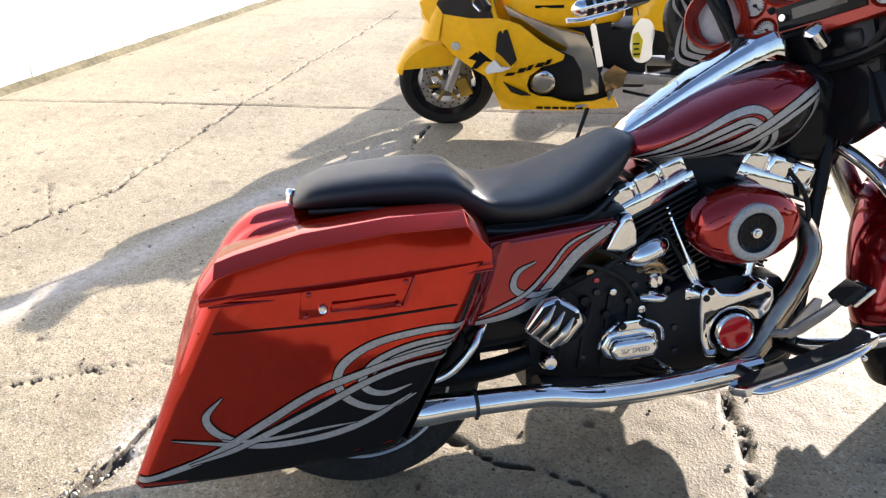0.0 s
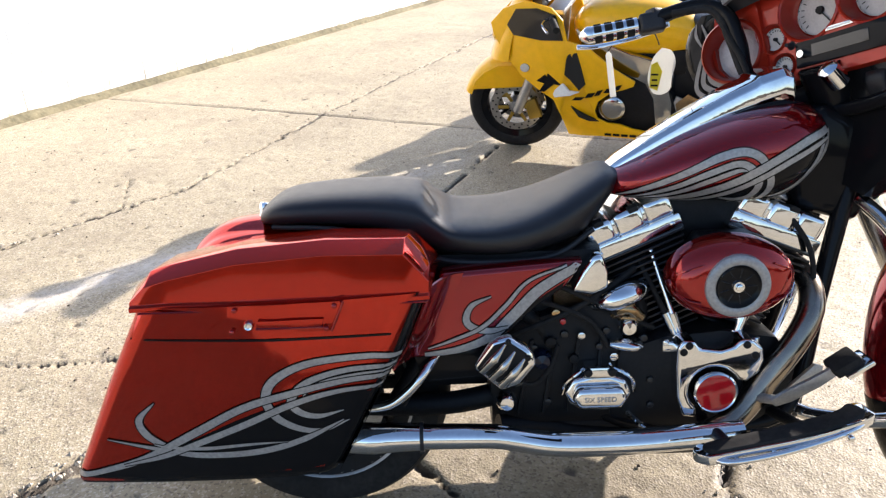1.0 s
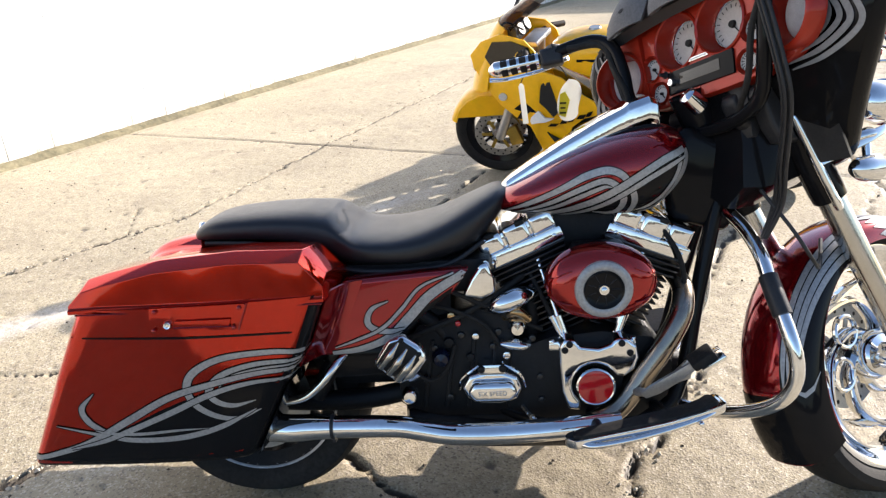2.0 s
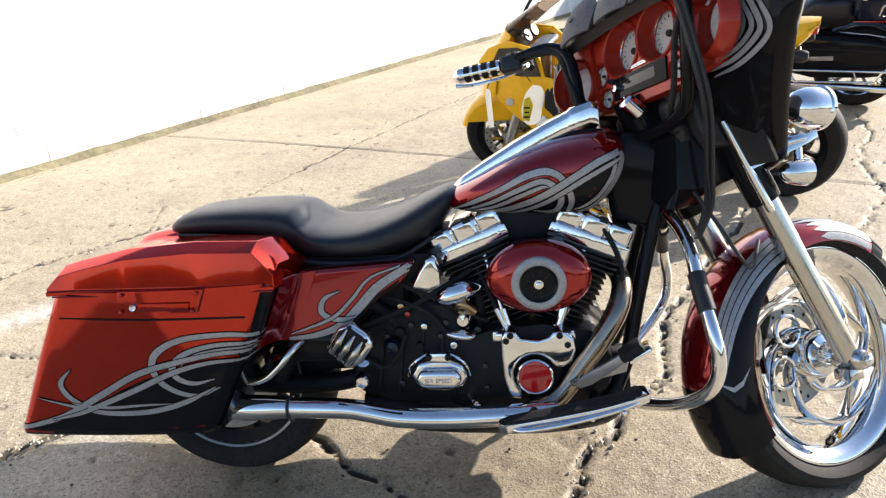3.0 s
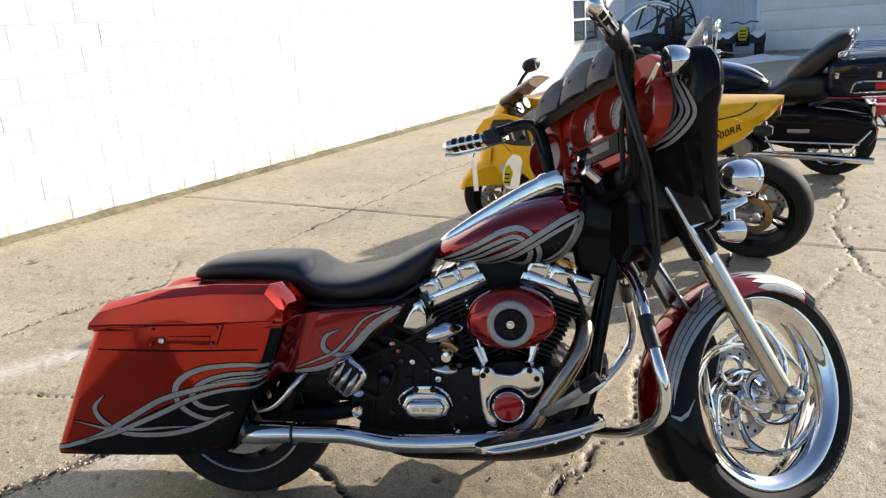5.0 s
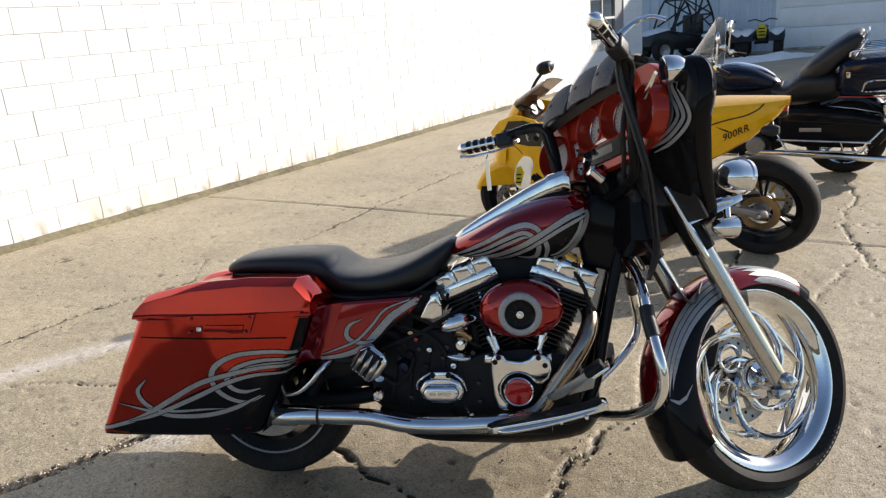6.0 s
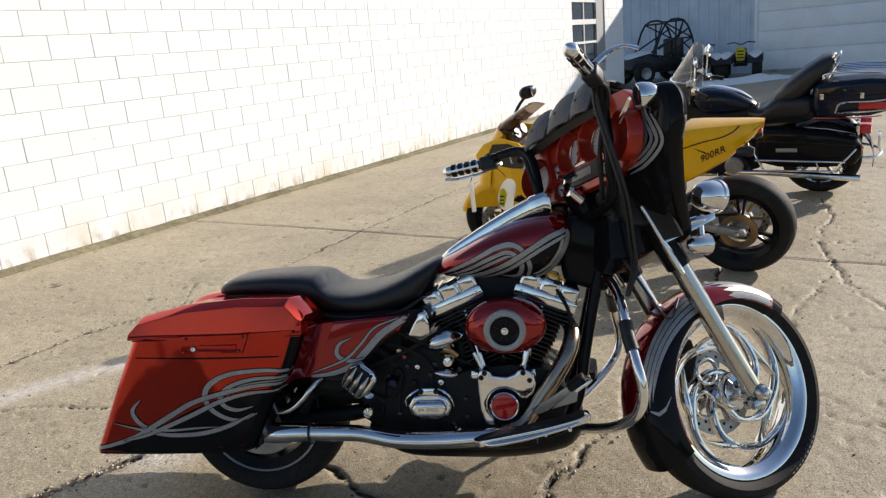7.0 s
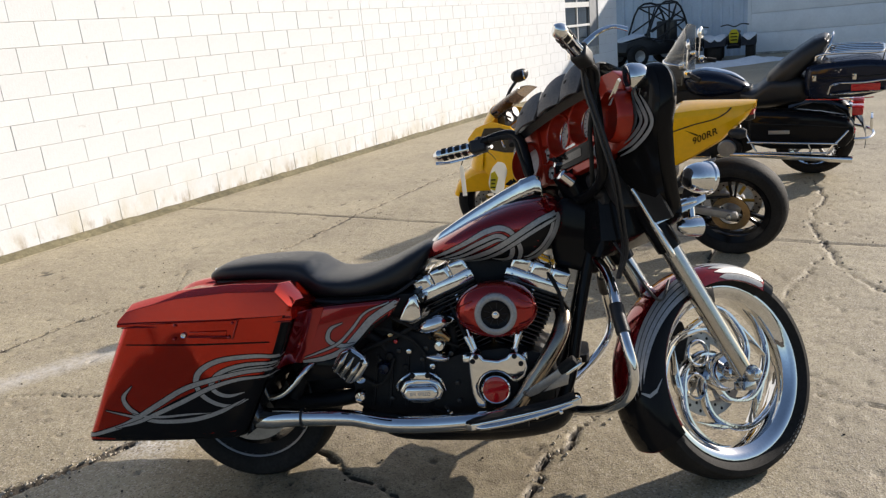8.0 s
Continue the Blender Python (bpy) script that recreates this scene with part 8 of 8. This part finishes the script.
def build_buggy():
    b = thing("side_by_side_buggy", pose(22.5, 5.05, 0, 0, 0, 140), "black roll-cage buggy with snow on its bonnet", "buggy")
    part("hull", prism([(-0.9, 0.35), (-0.8, 0.75), (0.1, 0.62), (0.5, 0.85), (1.15, 0.72), (1.25, 0.45), (0.9, 0.30), (-0.6, 0.30)], -0.45, 0.45, 0.05), PLASTIC, b)
    for x in (-0.7, 0.9):
        for s in (-1, 1):
            fat_wheel(b, (x, s * 0.55, 0.32), 0.32, 0.14)
    for s in (-1, 1):
        part("cage_rail", tube([(0.55, s * 0.50, 0.80), (0.15, s * 0.52, 1.65), (-0.45, s * 0.50, 1.70), (-0.75, s * 0.50, 1.20), (-0.85, s * 0.48, 0.75)], 0.03, 8, 3), PLASTIC, b)
        part("cage_brace", rod((-0.45, s * 0.50, 1.70), (0.0, s * 0.48, 0.65), 0.022, 8), PLASTIC, b)
        part("cage_brace", rod((0.15, s * 0.52, 1.65), (-0.75, s * 0.50, 1.20), 0.022, 8), PLASTIC, b)
    for x, z in ((0.15, 1.65), (-0.45, 1.70), (-0.75, 1.20)):
        part("cage_cross", rod((x, -0.52, z), (x, 0.52, z), 0.025, 8), PLASTIC, b)
    for s in (-1, 1):
        for p, q in (((0.40, 0.50, 0.95), (-0.60, 0.50, 1.45)), ((0.55, 0.50, 0.80), (-0.45, 0.45, 0.62)), ((-0.75, 0.50, 1.20), (0.30, 0.48, 0.70)), ((-0.20, 0.50, 1.68), (-0.20, 0.48, 0.62))):
            part("cage_brace", rod((p[0], s * p[1], p[2]), (q[0], s * q[1], q[2]), 0.024, 8), PLASTIC, b)
        part("cage_brace", rod((-0.45, s * 0.5, 1.70), (-0.85, -s * 0.48, 0.75), 0.022, 8), PLASTIC, b)
        part("bucket_seat", join(box((-0.25, s * 0.24, 0.62), (0.42, 0.40, 0.12), 0.04), box((-0.46, s * 0.24, 0.92), (0.12, 0.40, 0.60), 0.05)), VINYL, b)
    part("bonnet_snow", body([(0.42, 0, 0.84, 0.10, 0.02, 0.02, 2.2), (0.55, 0, 0.86, 0.36, 0.07, 0.03, 2.4), (0.95, 0, 0.80, 0.38, 0.06, 0.03, 2.4), (1.12, 0, 0.74, 0.15, 0.02, 0.02, 2.2)], 20, 4), SNOW, b, "lump of snow")


def quad(m, label, snow_top, plate):
    b = thing("quad_bike", m, label, "quad bike", "quad bikes by the building")
    part("chassis", prism([(-0.55, 0.35), (-0.5, 0.62), (0.0, 0.60), (0.45, 0.72), (0.62, 0.55), (0.5, 0.32)], -0.17, 0.17, 0.04), PLASTIC, b)
    for x in (-0.55, 0.58):
        for s in (-1, 1):
            fat_wheel(b, (x, s * 0.42, 0.27), 0.27, 0.12)
            part("mudguard", sheet([[(x + 0.33 * math.cos(radians(a)), s * y, 0.30 + 0.33 * math.sin(radians(a))) for y in (0.20, 0.38, 0.56)] for a in range(20, 165, 18)], 0.02), PLASTIC, b)
            part("guard_snow", body([(x - 0.24, s * 0.38, 0.56, 0.05, 0.02, 0.02, 2), (x - 0.1, s * 0.38, 0.635, 0.16, 0.05, 0.02, 2.4), (x + 0.1, s * 0.38, 0.64, 0.16, 0.05, 0.02, 2.4), (x + 0.24, s * 0.38, 0.56, 0.05, 0.02, 0.02, 2)], 14, 3), SNOW, b, "snow on the mudguard")
    part("seat", body([(-0.55, 0, 0.72, 0.10, 0.04, 0.05, 2.4), (-0.3, 0, 0.74, 0.15, 0.06, 0.06, 2.5), (0.1, 0, 0.72, 0.12, 0.05, 0.06, 2.4), (0.2, 0, 0.74, 0.06, 0.03, 0.03, 2)], 18, 3), VINYL, b)
    part("handlebar", tube([(0.22, -0.36, 0.93), (0.32, -0.18, 0.96), (0.36, 0, 0.90), (0.32, 0.18, 0.96), (0.22, 0.36, 0.93)], 0.016, 8), PLASTIC, b)
    if plate:
        part("nose_plate", prism([(-0.10, 0.48), (-0.13, 0.72), (-0.06, 0.84), (0.06, 0.84), (0.13, 0.72), (0.10, 0.48)], -0.02, 0.02, 0.01), TAG_YELLOW, b, "yellow nose plate", Matrix.Translation((0.66, 0, 0)) @ Matrix.Rotation(radians(90), 4, "Z"))
        for k in range(3):
            part("plate_bar", box((0.684, 0, 0.56 + 0.085 * k), (0.012, 0.17, 0.03), 0.004), BLACK, b)
    part("bumper", tube([(0.62, -0.16, 0.34), (0.78, -0.15, 0.40), (0.80, 0, 0.44), (0.78, 0.15, 0.40), (0.62, 0.16, 0.34)], 0.02, 8), PLASTIC, b)
    if snow_top:
        part("front_snow", body([(0.2, 0, 0.80, 0.06, 0.03, 0.03, 2), (0.35, 0, 0.85, 0.28, 0.09, 0.05, 2.3), (0.6, 0, 0.80, 0.28, 0.08, 0.05, 2.3), (0.7, 0, 0.74, 0.1, 0.03, 0.03, 2)], 18, 3), SNOW, b, "thick snow cap")


build_buggy()
quad(pose(22.6, 2.80, 0, 0, 0, 188), "black quad bike with a yellow nose plate and snowy mudguards", False, True)
quad(pose(22.4, 3.85, 0, 0, 0, 196), "black quad bike capped with snow", True, False)

# ---- the wall's blocks: the nearest are pieces of their own, the rest one joined piece ----
def block_mesh(w):
    h, g, d = BLOCK_H - JOINT, 0.003, 0.012
    x, z = (w - JOINT) / 2, h / 2
    v = [(-x + g, 0, -z + g), (x - g, 0, -z + g), (x - g, 0, z - g), (-x + g, 0, z - g), (-x, g, -z), (x, g, -z), (x, g, z), (-x, g, z), (-x, d, -z), (x, d, -z), (x, d, z), (-x, d, z)]
    f = [(0, 1, 2, 3)] + [(i, i + 4, (i + 1) % 4 + 4, (i + 1) % 4) for i in range(4)] + [(i + 4, i + 8, (i + 1) % 4 + 8, (i + 1) % 4 + 4) for i in range(4)]
    return v, f


def tone_by_object(m):
    """Slight tone from block to block, and splash stains and peeling low on the wall."""
    nt = m.node_tree
    b = nt.nodes["Principled BSDF"]
    info = nt.nodes.new("ShaderNodeObjectInfo")
    r = nt.nodes.new("ShaderNodeMapRange")
    r.inputs[3].default_value, r.inputs[4].default_value = 0.965, 1.0
    nt.links.new(info.outputs["Random"], r.inputs[0])
    mix = nt.nodes.new("ShaderNodeMix")
    mix.data_type, mix.blend_type = "RGBA", "MULTIPLY"
    mix.inputs[0].default_value = 1.0
    nt.links.new(b.inputs["Base Color"].links[0].from_socket, mix.inputs[6])
    nt.links.new(r.outputs[0], mix.inputs[7])
    geo = nt.nodes.new("ShaderNodeNewGeometry")
    sep = nt.nodes.new("ShaderNodeSeparateXYZ")
    nt.links.new(geo.outputs["Position"], sep.inputs[0])
    last = mix.outputs[2]
    for scale, squash, top, lo, hi, tint in ((2.2, 0.5, 0.42, 0.46, 0.70, (0.60, 0.53, 0.36)), (9.0, 0.35, 0.20, 0.50, 0.64, (0.34, 0.25, 0.13)), (5.0, 1.6, 3.6, 0.66, 0.72, (0.55, 0.53, 0.50))):
        mp = nt.nodes.new("ShaderNodeMapping")
        mp.inputs["Scale"].default_value = (1, 1, squash)
        nt.links.new(geo.outputs["Position"], mp.inputs[0])
        n = nt.nodes.new("ShaderNodeTexNoise")
        n.inputs["Scale"].default_value, n.inputs["Detail"].default_value, n.inputs["Roughness"].default_value = scale, 6, 0.65
        nt.links.new(mp.outputs[0], n.inputs["Vector"])
        patch = nt.nodes.new("ShaderNodeMapRange")
        patch.inputs[1].default_value, patch.inputs[2].default_value, patch.inputs[4].default_value = lo, hi, 0.85
        nt.links.new(n.outputs[0], patch.inputs[0])
        low = nt.nodes.new("ShaderNodeMapRange")
        low.inputs[1].default_value, low.inputs[2].default_value, low.inputs[3].default_value, low.inputs[4].default_value = 0.04, top, 1.0, 0.0
        nt.links.new(sep.outputs[2], low.inputs[0])
        both = nt.nodes.new("ShaderNodeMath")
        both.operation = "MULTIPLY"
        nt.links.new(patch.outputs[0], both.inputs[0])
        nt.links.new(low.outputs[0], both.inputs[1])
        x = nt.nodes.new("ShaderNodeMix")
        x.data_type = "RGBA"
        x.inputs[7].default_value = (*tint, 1)
        nt.links.new(both.outputs[0], x.inputs[0])
        nt.links.new(last, x.inputs[6])
        last = x.outputs[2]
    nt.links.new(last, b.inputs["Base Color"])


tone_by_object(PAINT_WALL)
rng = random.Random(21)
shared = {}
rest = []
made = 0
for course in range(0, 19):
    z = 0.148 + BLOCK_H * course
    shift = 0.0 if course % 2 == 0 else BLOCK_W / 2
    spans = []
    for lo, hi, start in ((-2.0, 8.333, 3.80 + shift - 15 * BLOCK_W), (8.333, X1, 8.333 + shift - BLOCK_W)):
        x = start
        while x < hi:
            a, b = max(x, lo), min(x + BLOCK_W, hi)
            if b - a > 0.05:
                spans.append((a, b))
            x += BLOCK_W
    for a, b in spans:
        if z + BLOCK_H / 2 > WZ0 and z - BLOCK_H / 2 < WZ1 and b > WX0 and a < WX1:
            if a < WX0 - 0.05:
                b = WX0
            elif b > WX1 + 0.05:
                a = WX1
            else:
                continue
        w, y = round(b - a, 3), FACE + rng.uniform(-0.0015, 0.0015)
        shape = block_mesh(w)
        place = Matrix.Translation(((a + b) / 2, y, z))
        if 2.8 < a < 10.6 and z < 2.75 and made < 300:
            if w not in shared:
                shared[w] = data_of("block", shape, PAINT_WALL, False)
            ob = new("block", shared[w])
            ob.parent = wall
            ob.matrix_local = place
            made += 1
        else:
            rest.append(moved(shape, place))
tagged(part("blocks_beyond", join(*rest), PAINT_WALL, wall, smooth=False), kind="stuff")
